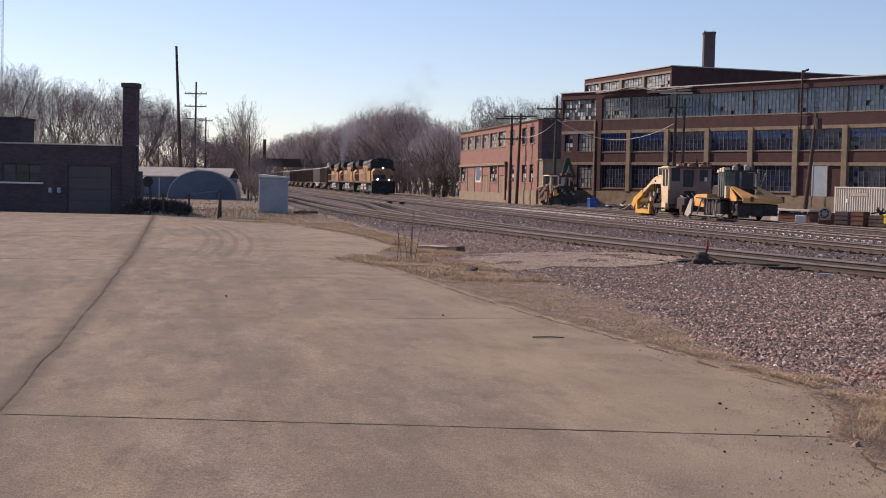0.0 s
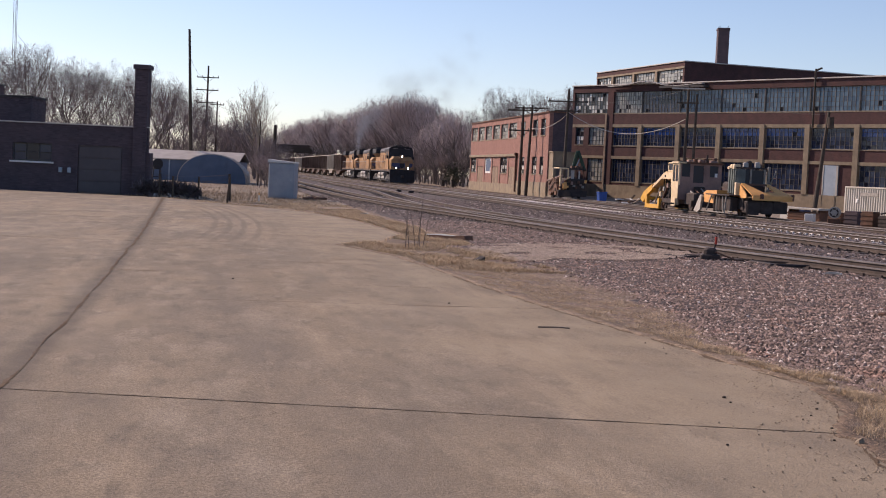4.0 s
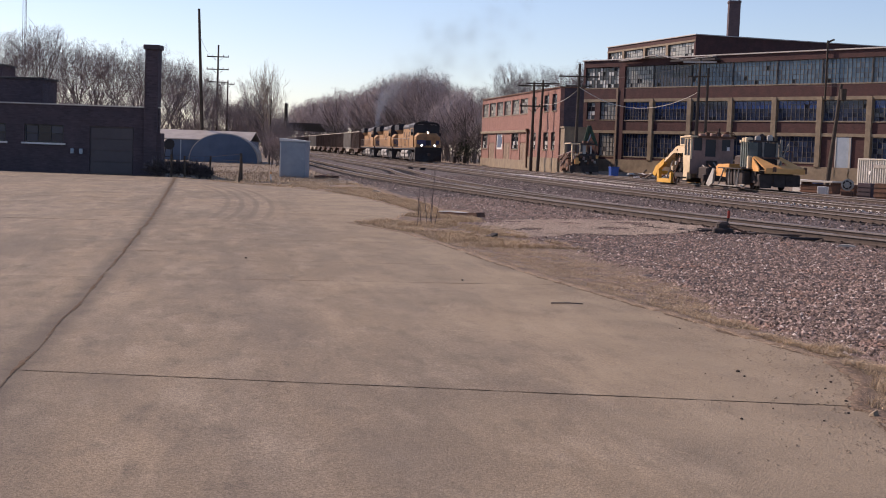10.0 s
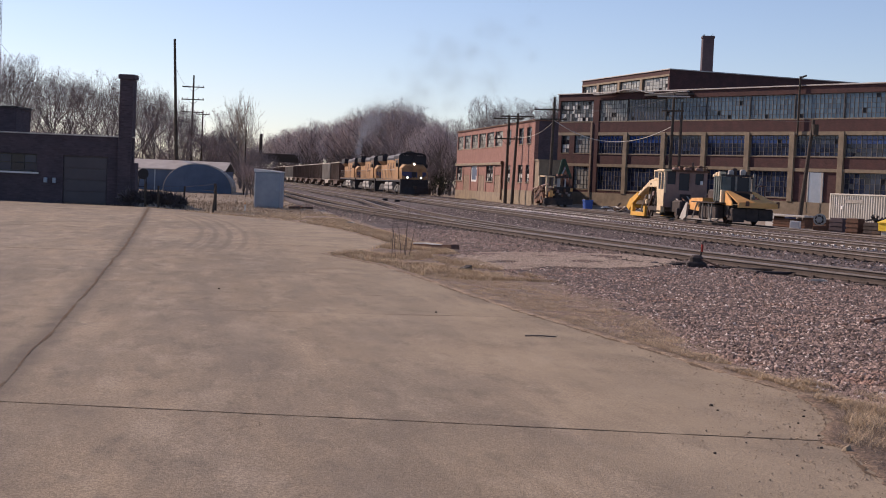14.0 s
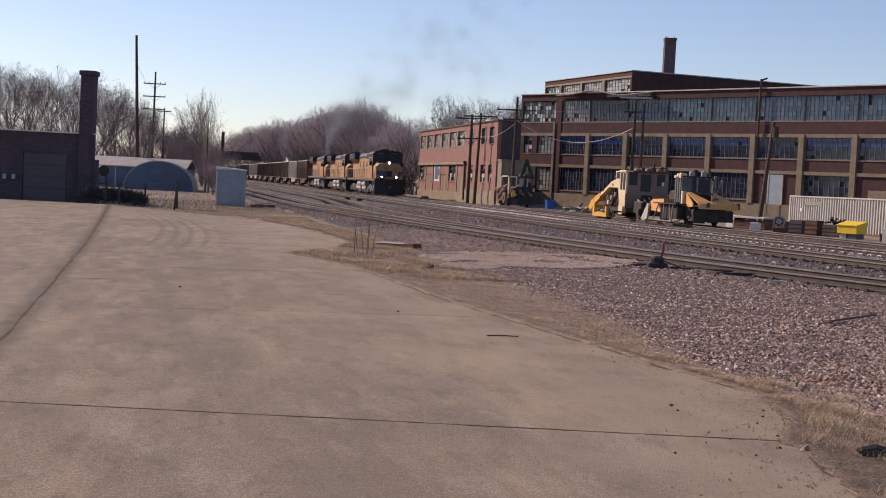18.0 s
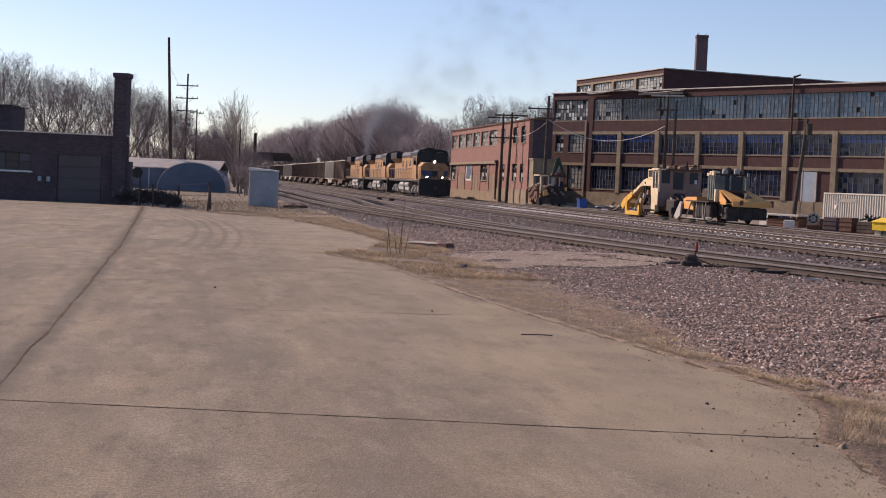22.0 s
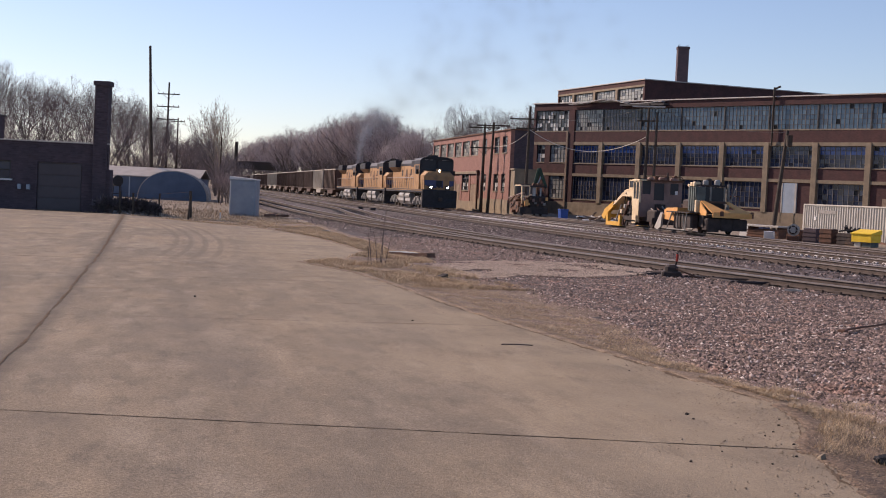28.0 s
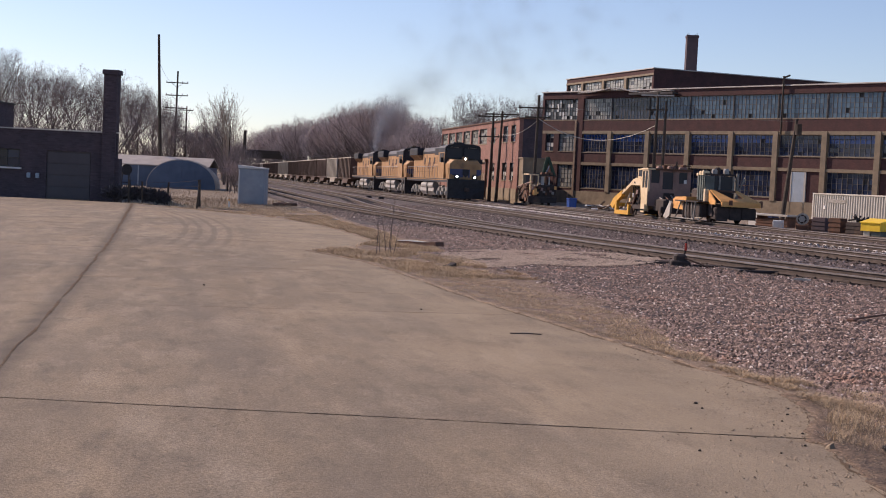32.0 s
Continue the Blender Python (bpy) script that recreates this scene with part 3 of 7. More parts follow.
def track(label, line, u0, u1, ties, tie_mat="tie", spikes=True, clips=False, ties_from=0.0):
    root = thing("railway_track", pose(0, 0, 0), label, "track", "yard tracks", "structure")
    us = list(np.arange(u0, min(u1, 120), 2.0)) + list(np.arange(max(u0, 120), u1 + 0.1, 20.0))
    for side in (-0.7525, 0.7525):
        rail, head = Geo(), Geo()
        for a, b in zip(us, us[1:]):
            pa, pb = line(a) + side, line(b) + side
            n = len(RAIL)
            rail.add([(pa + x, a, z) for x, z in RAIL] + [(pb + x, b, z) for x, z in RAIL], [(i, (i + 1) % n, n + (i + 1) % n, n + i) for i in range(n)])
            head.add([(p + x, u, z) for p, u in ((pa, a), (pb, b)) for x, z in ((-0.0385, 0.114), (0.0385, 0.114), (0.0385, 0.1425), (-0.0385, 0.1425))], [(3, 2, 6, 7), (0, 3, 7, 4), (2, 1, 5, 6)])
        r = part("rail", rail, "rail", root, "rusty brown steel rail")
        part("running_face", head, "rail_top", r, "polished steel running face")
    base = Geo().block(-1.28, 1.28, -0.115, 0.115, -0.16, 0.0, 0.012).mesh("tie", tie_mat)
    plate = Geo()
    for s in (-0.7525, 0.7525):
        plate.box(s - 0.19, s + 0.19, -0.09, 0.09, 0.001, 0.016).box(s - 0.15, s - 0.10, -0.04, 0.04, 0.016, 0.045).box(s + 0.10, s + 0.15, -0.04, 0.04, 0.016, 0.045)
    pm = plate.mesh("tie_plate", "rail")
    cm = Geo().prism([(0.56, 0.002), (0.735, 0.002), (0.725, 0.075), (0.69, 0.085), (0.62, 0.06), (0.57, 0.02)], "y", -0.105, 0.105).prism([(-0.90, 0.002), (-0.79, 0.002), (-0.79, 0.05), (-0.86, 0.06)], "y", -0.10, 0.10).mesh("rail_clip", "tie_grey")
    rest = Geo()
    u, k = max(u0, ties_from) + 0.3, 0
    while u < min(u1, 150):
        slope = math.atan2(line(u + 0.5) - line(u - 0.5), 1.0)
        m = pose(line(u) + random.uniform(-0.03, 0.03), u, -0.012 + random.uniform(-0.012, 0.004), 0, 0, -math.degrees(slope) + random.uniform(-1.2, 1.2))
        if k < ties:
            t = new("tie", base)
            t.parent, t.matrix_basis = root, m
            if u < 70 and spikes:
                q = new("tie_plate", pm)
                q.parent = t
            if u < 100 and clips:
                q = new("rail_clip", cm)
                q.parent = t
        else:
            rest.add([m @ Vector((x, y, z)) for z in (-0.1, 0.0) for x, y in ((-1.28, -0.11), (1.28, -0.11), (1.28, 0.11), (-1.28, 0.11))], [(4, 5, 6, 7), (0, 1, 5, 4), (1, 2, 6, 5), (2, 3, 7, 6), (3, 0, 4, 7)])
        u += 0.53
        k += 1
    if rest.v:
        tagged(part("far_ties", rest, tie_mat, root), kind="stuff")
    return root


track("main line of polished rails on pale concrete ties", lambda u: 22.2 + bend(u), 24, 560, 150, "tie_grey", clips=True)
track("second main line of rusty rails on dark wooden ties", lambda u: 17.3 + bend(u), 20, 560, 150)
track("yard lead on worn wooden ties, curving in beside the gravel", near_line, 12, 560, 150)
track("yard track that branches off the lead towards the bridge", cross_line, 27, 560, 150, ties_from=46.0)
track("siding on which the maintenance machines stand", lambda u: 27.3 + 0.6 * bend(u), 40, 112, 130)

# ---- factory ----
BAYS = [0.5, 4.95, 10.32, 15.73, 21.19, 26.47, 31.89, 37.42, 42.87, 48.3, 53.8]
fac = thing("factory", pose(40.98, 142.5, 0, 0, 0, -62.3), "long three-storey dark brick factory with concrete frame and steel windows", "factory")
g = Geo()  # brick fields
L0, L1 = -5.7, 54.4
g.box(L0, L1, 0.0, 0.35, 7.72, 8.80).box(L0, L1, 0.0, 0.35, 11.16, 11.86)
for a, b in zip(BAYS, BAYS[1:]):
    g.box(a + 0.3, b - 0.3, 0.06, 0.35, 4.36, 5.38)
g.box(0.0, 0.82, -0.06, 0.35, 1.3, 11.16)
g.box(L0, 0.0, 0.02, 0.35, 4.3, 5.5).box(L0, 0.0, 0.02, 0.35, 7.4, 7.72)
g.box(L0, -5.4, 0.02, 0.35, 5.5, 11.16).box(-0.15, 0.0, 0.02, 0.35, 8.8, 11.16)
g.box(-3.7, -2.9, 0.02, 0.35, 5.5, 7.4).box(L0 + 0.3, -5.0, 0.02, 0.35, 5.5, 7.4).box(L0, -2.9, 0.02, 0.35, 1.3, 4.3)
g.box(L0, 0.0, 0.02, 0.35, 0.9, 1.6)
part("brick_wall", g, "brick_dark", fac, "dark red brick with soot stains")
g = Geo().box(L0, L1, -0.05, 0.35, -0.4, 1.28)
part("plinth", g, "frame_concrete", fac, "stained tan concrete base")
for i, s in enumerate(BAYS[1:], 1):
    part("pilaster", Geo().block(s - 0.3, s + 0.3, -0.13, 0.3, 1.28, 7.70, 0.03), "frame_concrete", fac)
for z0, z1 in ((4.06, 4.36), (7.40, 7.72)):
    for a, b in zip([L0] + BAYS, BAYS + [L1]):
        part("beam", Geo().box(a + (0.3 if a > 0.6 else 0.0), b - (0.3 if b > 0.6 and b < 54 else 0.0), -0.05 if a >= 0.5 else 0.0, 0.3, z0, z1), "frame_concrete", fac)
part("coping", Geo().block(L0 - 0.1, L1 + 0.1, -0.14, 0.45, 11.86, 11.97, 0.02), "coping", fac, "pale metal roof edge")
part("roof", Geo().box(L0, L1, 0.36, 26, 11.55, 11.80), "roofing", fac)
part("back_wall", Geo().box(L0, L1, 25.6, 26, -0.4, 11.5).box(L0 - 0.02, L0 + 0.33, 0.36, 25.6, -0.4, 11.5).box(L1 - 0.35, L1, 0.36, 25.6, -0.4, 11.5), "brick_dark", fac)
part("floor_slab", Geo().box(L0 + 0.35, L1 - 0.35, 0.4, 25, 4.1, 4.3).box(L0 + 0.35, L1 - 0.35, 0.4, 25, 7.4, 7.6), "shade_door", fac)
for i, (a, b) in enumerate(zip(BAYS, BAYS[1:])):
    window(fac, a + 0.34, b - 0.34, 0.16, 5.46, 7.38, 9, 5, "pane", "pane_blue" if i not in (2, 5) else None, "sash_lit")
    if i in (5, 7):
        part("infill", Geo().box(a + 0.3, b - 0.3, 0.08, 0.3, 1.28, 4.06), "brick_dark", fac)
        if i == 5:
            d = part("boarded_door", Geo().box(28.42, 30.12, -0.02, 0.10, 0.3, 4.0), "galv", fac, "pale blue-grey boarded doorway")
            part("stile", Geo().box(28.42, 28.55, -0.05, -0.018, 0.3, 4.0).box(29.9, 30.12, -0.05, -0.018, 0.3, 4.0), "container", d)
        else:
            part("boarded_door", Geo().box(a + 1.6, a + 4.1, -0.02, 0.10, 0.0, 2.9), "board", fac, "brown boarded doorway")
    else:
        window(fac, a + 0.34, b - 0.34, 0.16, 1.62, 4.06, 9, 5, "pane", None, "sash_lit")
        part("spandrel", Geo().box(a + 0.3, b - 0.3, 0.05, 0.3, 1.28, 1.53), "brick_dark", fac)
    window(fac, a + (0.34 if i == 0 else 0.06), b - 0.06, 0.14, 8.90, 11.14, 12, 5, "pane_grey" if i == 0 else ("pane" if i == 1 else "pane_teal"), None, "sash_lit")
for s in BAYS[1:]:
    part("mullion", Geo().box(s - 0.06, s + 0.06, 0.05, 0.3, 8.9, 11.15), "steel_sash", fac)
window(fac, -5.38, -0.17, 0.14, 8.90, 11.10, 12, 5, "pane_broken")
window(fac, -2.85, -0.35, 0.14, 5.50, 7.38, 5, 4, "pane_grey")
window(fac, -4.95, -3.75, 0.14, 5.50, 7.38, 2, 4, "pane_broken")
window(fac, -2.85, -0.35, 0.14, 1.62, 4.04, 5, 5, "pane_grey")
# brown drain pipe, wall poles and the roof edge that has come loose
part("downpipe", Geo().tube((27.16, -0.25, 7.4), (27.16, -0.25, 12.75), 0.09).tube((27.16, -0.25, 12.6), (27.5, 0.2, 12.85), 0.09), "pole", fac)
part("corner_post", Geo().block(-0.28, 0.0, -0.16, 0.02, -0.2, 8.8, 0.02), "board", fac, "rusty brown corner pipe")
for k in range(24):
    x = 0.5 + k * 0.55
    sag = 0.34 * math.sin((k - 3) / 24 * 6.0) * math.exp(-((k - 10) / 9) ** 2) - 0.15 * math.exp(-((k - 15) / 4) ** 2)
    part("eave_strip", Geo().box(x, x + 0.56, -0.75 - 0.1 * math.sin(k), -0.15, 11.72 + sag, 11.80 + sag + 0.02 * math.sin(k * 2.3)), "coping", fac, "sagging torn strip of pale roof edging")
part("hood", Geo().box(8.2, 14.2, -0.9, -0.05, 11.35, 11.55), "roofing", fac)

up = thing("factory_top_block", pose(51.19 - 24 * 0.146, 148.13 + 24 * 0.989, 0, 0, 0, -81.6), "raised brick roof block of the factory with four wide windows", "building")
g = Geo().box(0, 24, 0, 0.35, 11.0, 13.05).box(0, 24, 0, 0.35, 14.72, 15.45).box(23.65, 24, 0.35, 32, 11.0, 15.45).box(0, 0.35, 0.35, 32, 11.0, 15.45).box(0.35, 23.65, 31.6, 32, 11.0, 15.45)
ups = [0.15, 4.9, 10.9, 17.0, 23.85]
g.box(0, 0.3, 0, 0.35, 13.05, 14.72).box(23.6, 24, 0, 0.35, 13.05, 14.72)
part("brick_wall", g, "brick_dark", up)
for s in ups[1:4]:
    part("pier", Geo().block(s - 0.3, s + 0.3, -0.08, 0.33, 13.05, 14.72, 0.02), "frame_concrete", up)
part("lintel_band", Geo().box(0, 24, -0.06, -0.002, 14.72, 14.95), "frame_concrete", up)
part("coping", Geo().block(-0.1, 24.12, -0.12, 32.1, 15.45, 15.56, 0.02), "coping", up)
for k, (a, b) in enumerate(zip(ups, ups[1:])):
    window(up, a + 0.3, b - 0.3, 0.14, 13.1, 14.7, 8, 4, "pane_broken" if k == 0 else "pane_grey")
g = Geo().block(-0.68, 0.68, -0.68, 0.68, 11.8, 20.7, 0.03)
ch = thing("factory_chimney", pose(60.4, 161.3, 0, 0, 0, -12), "square dark brick factory chimney stack", "chimney")
part("shaft", g, "brick_shop", ch)
part("rim", Geo().block(-0.74, 0.74, -0.74, 0.74, 20.7, 21.0, 0.03), "brick_shop", ch)
for x, y in ((-0.5, -0.5), (0.5, -0.5), (0.5, 0.5), (-0.5, 0.5)):
    part("rod", Geo().tube((x, y, 21.0), (x, y, 21.25), 0.03, n=5), "rail", ch)

# ---- brick annex beside the main line ----
ann = thing("brick_annex", pose(28.5, 154.9, 0, 0, 0, -90), "two-storey red brick annex with boarded and broken windows", "building")
LA = 37.5
g = Geo()
g.box(0, LA, 0, 0.35, 3.86, 5.46).box(0, LA, 0, 0.35, 6.93, 7.42)
up_open = [(0.3 + 4.1 * k, 3.75 + 4.1 * k) for k in range(6)] + [(26.0, 28.0), (31.2, 33.1), (34.4, 36.2)]
lo_open = [(0.3 + 4.15 * k, 3.75 + 4.15 * k) for k in range(6)] + [(26.2, 28.2), (31.4, 33.3), (34.5, 35.9)]
for opens, z0, z1 in ((up_open, 5.46, 6.93), (lo_open, 1.9, 3.55)):
    xs = [0.0] + [v for o in opens for v in o] + [LA]
    for a, b in zip(xs[::2], xs[1::2]):
        g.box(a, b, 0, 0.35, z0, z1)
g.box(0, LA, 0, 0.35, 3.55, 3.86)
xs = [0.0] + [v for o in lo_open[:6] for v in o] + [LA]
for a, b in zip(xs[::2], xs[1::2]):
    g.box(a, b, 0, 0.35, 0.9, 1.9)
# The end wall takes a darker brick than the other walls.
part("end_wall", Geo().box(LA - 0.35, LA, 0.35, 2.1, 0, 7.42), "brick_shop", ann, "near-black brick end wall")
g.box(0, 0.35, 0.35, 5.2, 0, 7.42)
g.prism([(0.35, 5.2), (LA - 0.35, 2.1), (LA - 0.35, 1.8), (0.35, 4.9)], "z", 0, 7.42)
part("brick_wall", g, "brick_red", ann, "weathered orange-red brick")
part("plinth", Geo().box(0, LA, -0.05, 0.35, -0.3, 0.9), "frame_concrete", ann, "stained tan concrete base")
part("plinth_step", Geo().box(25.2, LA, -0.07, -0.04, 0.3, 1.25), "frame_concrete", ann)
part("ledge", Geo().block(-0.05, 25.0, -0.14, -0.002, 3.62, 3.86, 0.03), "frame_concrete", ann)
part("coping", Geo().prism([(-0.1, -0.12), (LA + 0.1, -0.12), (LA + 0.1, 2.2), (-0.1, 5.3)], "z", 7.42, 7.52), "rust", ann)
part("inner_floor", Geo().box(0.4, LA - 0.4, 0.4, 1.7, 3.7, 3.8), "shade_door", ann)
for k, (a, b) in enumerate(up_open):
    window(ann, a, b, 0.12, 5.46, 6.93, 6 if k < 6 else 3, 4, "pane_grey" if k < 6 else "pane", sash="sash_lit" if k < 6 else "steel_sash")
for k, (a, b) in enumerate(lo_open):
    if k in (1, 3, 5):
        p = part("boarding", Geo().box(a, b, 0.10, 0.18, 0.9, 3.55), "board", ann, "brown boards nailed over a doorway")
        for j in range(4):
            part("board", Geo().box(a + j * (b - a) / 4 + 0.01, a + (j + 1) * (b - a) / 4 - 0.01, 0.06 + 0.01 * (j % 2), 0.098, 0.9, 2.3 + 0.2 * (k % 2)), "board", p)
        part("upper_board", Geo().box(a, b, 0.05, 0.098, 2.42 + 0.2 * (k % 2), 3.53), "brick_red", p)
    elif k == 2:
        p = part("boarding", Geo().box(a, b, 0.10, 0.18, 1.9, 3.55), "white", ann, "peeling white and blue painted boards")
        part("blue_paint", Geo().box(a + 0.5, b - 0.9, 0.085, 0.098, 2.1, 3.4).box(a + 1.2, b - 0.4, 0.08, 0.098, 2.5, 3.2), "hut_blue", p)
        part("spandrel", Geo().box(a, b, 0.05, 0.3, 0.9, 1.9), "brick_red", ann)
    else:
        window(ann, a, b, 0.12, 1.98, 3.55, 5 if k < 6 else 3, 4, "pane_broken")
        if k < 6:
            part("spandrel", Geo().box(a, b, 0.05, 0.3, 0.9, 1.9), "brick_red", ann)
part("downspout", Geo().box(24.9, 25.15, -0.2, -0.05, 0.2, 3.9).box(24.9, 25.3, -0.3, -0.05, 3.7, 3.95), "rust", ann)
por = thing("loading_porch", pose(28.62, 115.9, 0), "low tan concrete loading porch at the end of the annex", "building")
part("body", Geo().box(0, 0.3, 0, 1.5, -0.2, 3.9).box(1.75, 2.05, 0, 1.5, -0.2, 3.9).box(0.3, 1.75, 0, 0.25, -0.2, 0.9).box(0.3, 1.75, 0, 0.25, 2.7, 3.9), "frame_concrete", por)
part("roof", Geo().block(-0.08, 2.12, -0.1, 1.55, 3.9, 4.02, 0.02), "frame_concrete", por)
part("opening_board", Geo().box(0.3, 1.75, 0.1, 0.16, 0.9, 2.7), "shade_door", por)
part("post", Geo().box(0.95, 1.1, 0.02, 0.099, 0.9, 2.7), "frame_concrete", por)

# ---- dark brick workshop ----
shop = thing("brick_workshop", pose(-20.0, 66.55, 0, 0, 0, -10.4), "low dark brick workshop in shade with white window sills", "building")
LS, H = 17.1, 3.02
opens = [(2.0, 3.6), (5.3, 6.9), (8.6, 10.1), (10.95, 12.75)]
g = Geo().box(0, LS, 0, 0.3, 2.12, H)
xs = [0.0] + [v for o in opens for v in o] + [13.95, 15.95, LS]
for a, b in zip(xs[::2], xs[1::2]):
    g.box(a, b, 0, 0.3, -0.2, 2.12)
for a, b in opens:
    g.box(a, b, 0, 0.3, -0.2, 1.3)
g.prism([(LS - 0.3, 0.3), (LS, 0.3), (LS - 3.6, 12), (LS - 3.9, 12)], "z", -0.2, H)
g.box(0, 0.3, 0.3, 12, -0.2, H).box(0.3, LS - 3.9, 11.7, 12, -0.2, H)
part("brick_wall", g, "brick_shop", shop)
part("roof", Geo().prism([(0.3, 0.3), (LS - 0.3, 0.3), (LS - 3.9, 11.7), (0.3, 11.7)], "z", 2.7, 2.85), "roofing", shop)
part("coping", Geo().block(-0.05, LS + 0.05, -0.06, 0.36, H, H + 0.06, 0.01), "coping", shop, "thin pale metal coping")
for a, b in opens:
    w = window(shop, a, b, 0.1, 1.3, 2.12, 3, 2, "pane", name="window", sill=False)
    part("sill", Geo().box(a - 0.1, b + 0.1, -0.1, 0.08, 1.22, 1.298), "white", w, "white painted sill")
part("garage_door", Geo().box(13.95, 15.95, 0.08, 0.14, -0.05, 2.12), "shade_door", shop, "grey-brown garage door")
for k in range(4):
    part("door_panel", Geo().block(13.98, 15.92, 0.05, 0.079, 0.02 + k * 0.52, 0.50 + k * 0.52, 0.01), "shade_door", shop)
for x in (13.1, 13.5):
    part("meter_box", Geo().block(x, x + 0.16, -0.12, -0.002, 0.85, 1.08, 0.02), "galv", shop)
part("shaft", Geo().block(16.45, 17.06, -0.18, 0.5, -0.2, 5.65, 0.02), "brick_shop", shop, "tall brick chimney at the corner")
part("chimney_cap", Geo().block(16.38, 17.13, -0.25, 0.57, 5.65, 5.86, 0.03), "brick_shop", shop)
part("corner_block", Geo().block(17.0, 17.25, -0.1, 0.5, -0.2, 1.9, 0.02), "brick_shop", shop)
for x, y, w, d, z in ((-10.7, 76.2, 2.3, 2.5, 4.65), (-14.7, 89.2, 2.0, 2.5, 5.9)):
    b = thing("roof_structure", pose(x, y, 0, 0, 0, -10), "small dark brick structure rising behind the workshop roof", "building")
    part("body", Geo().block(-w / 2, w / 2, -d / 2, d / 2, -0.2, z - 0.1, 0.02), "brick_shop", b)
    part("cap", Geo().block(-w / 2 - 0.08, w / 2 + 0.08, -d / 2 - 0.08, d / 2 + 0.08, z - 0.1, z, 0.02), "roofing", b)

# ---- arched hut, shed, tank ----
hut = thing("quonset_hut", pose(-0.5, 113.3, 0, 0, 0, -2.5), "blue arched metal hut with a pale corrugated roof", "hut")
arc = [(2.75 * math.cos(a), 2.35 * math.sin(a) ** 0.85 if a not in (0, math.pi) else 0.0) for a in [math.pi * i / 20 for i in range(21)]]
part("end_wall", Geo().prism([(x, z - 0.1) for x, z in arc], "y", 0.0, 0.12), "hut_blue", hut, "flat blue end wall")
for k in range(28):
    g, r = Geo(), (1.035 if k % 2 else 1.02)
    y0, y1, n = 0.05 + k * 0.5, 0.55 + k * 0.5, len(arc)
    g.add([(x * q, y, z * q - 0.1) for y in (y0, y1) for q in (r, r - 0.02) for x, z in arc], [(i, i + 1, 2 * n + i + 1, 2 * n + i) for i in range(n - 1)] + [(n + i, 3 * n + i, 3 * n + i + 1, n + i + 1) for i in range(n - 1)] + [(i, n + i, n + i + 1, i + 1) for i in range(n - 1)])
    part("roof_sheet", g, "hut_roof", hut)
for x in (-1.1, 0.0, 1.1):
    part("batten", Geo().box(x - 0.03, x + 0.03, -0.03, -0.002, -0.1, 1.9), "hut_blue", hut)
shed = thing("long_shed", pose(-6.4, 121.2, 0, 0, 0, -10.5), "long low blue shed with a pale metal roof", "shed")
part("wall", Geo().box(0, 8.2, 0, 0.15, -0.2, 1.75).box(0, 0.15, 0.15, 5, -0.2, 1.75).box(8.05, 8.2, 0.15, 5, -0.2, 1.75).box(0.15, 8.05, 4.85, 5, -0.2, 1.75), "hut_blue", shed)
part("roof", Geo().prism([(-0.2, 1.72), (2.5, 2.5), (5.2, 1.72), (5.2, 1.80), (2.5, 2.58), (-0.2, 1.80)], "x", -0.15, 8.35), "hut_roof", shed)
for k in range(5):
    part("wall_rib", Geo().box(0.4 + k * 1.8, 0.5 + k * 1.8, -0.05, -0.002, -0.2, 1.7), "galv", shed)
tank = thing("drum_on_stand", pose(-4.05, 93.1, 0, 0, 0, 10), "small dark round fuel drum on a steel stand", "tank")
part("drum", Geo().tube((0, -0.5, 1.35), (0, 0.5, 1.35), 0.36, n=20), "black", tank)
for x, y in ((-0.22, -0.35), (0.22, -0.35), (-0.22, 0.35), (0.22, 0.35)):
    part("leg", Geo().tube((x * 1.5, y, -0.1), (x, y, 1.12), 0.035, n=6), "black", tank)
part("brace", Geo().tube((-0.28, -0.35, 0.5), (0.28, -0.35, 0.5), 0.025, n=6).tube((-0.28, 0.35, 0.5), (0.28, 0.35, 0.5), 0.025, n=6), "black", tank)

# ---- relay cabinet ----
cab = thing("relay_cabinet", pose(3.32, 70.8, 0, 0, 0, -13.5), "tall pale galvanised trackside relay cabinet with a white roof", "cabinet")
part("body", Geo().block(-0.66, 0.66, -0.6, 0.6, -0.1, 1.76, 0.02), "cabinet_grey", cab)
part("roof", Geo().prism([(-0.68, 1.76), (0.68, 1.76), (0.68, 1.82), (-0.68, 1.92)], "y", -0.66, 0.66), "white", cab, "white sloping roof lid")
part("door", Geo().block(-0.60, 0.60, -0.625, -0.602, 0.05, 1.68, 0.005), "cabinet_grey", cab)
# White strip down the left edge of the front.
part("hinge_strip", Geo().box(-0.63, -0.60, -0.635, -0.602, 0.05, 1.68), "white", cab)
part("latch", Geo().box(0.50, 0.53, -0.645, -0.627, 0.85, 0.95), "galv", cab)

# ---- road bridge over the line ----
br = thing("road_bridge", pose(24.0, 463.5, 0, 0, 0, 0), "dark steel girder road bridge over the tracks", "bridge")
part("girder", Geo().box(-11, 15, -4, -3.6, 6.3, 7.9).box(-11, 15, 3.6, 4, 6.3, 7.9), "pole", br)
part("deck", Geo().box(-11, 15, -3.6, 3.6, 7.2, 7.5), "rust", br)
part("parapet", Geo().box(-14, 18, -4.1, -3.9, 7.9, 8.9), "rail", br)
for x in (-10.4, 14.4):
    part("pier", Geo().box(x - 0.6, x + 0.6, -3.4, 3.4, -0.2, 6.3), "frame_concrete", br)

# ---- train ----
RAIL_TOP = 0.142
LOCO, CAR = 22.3, 16.2


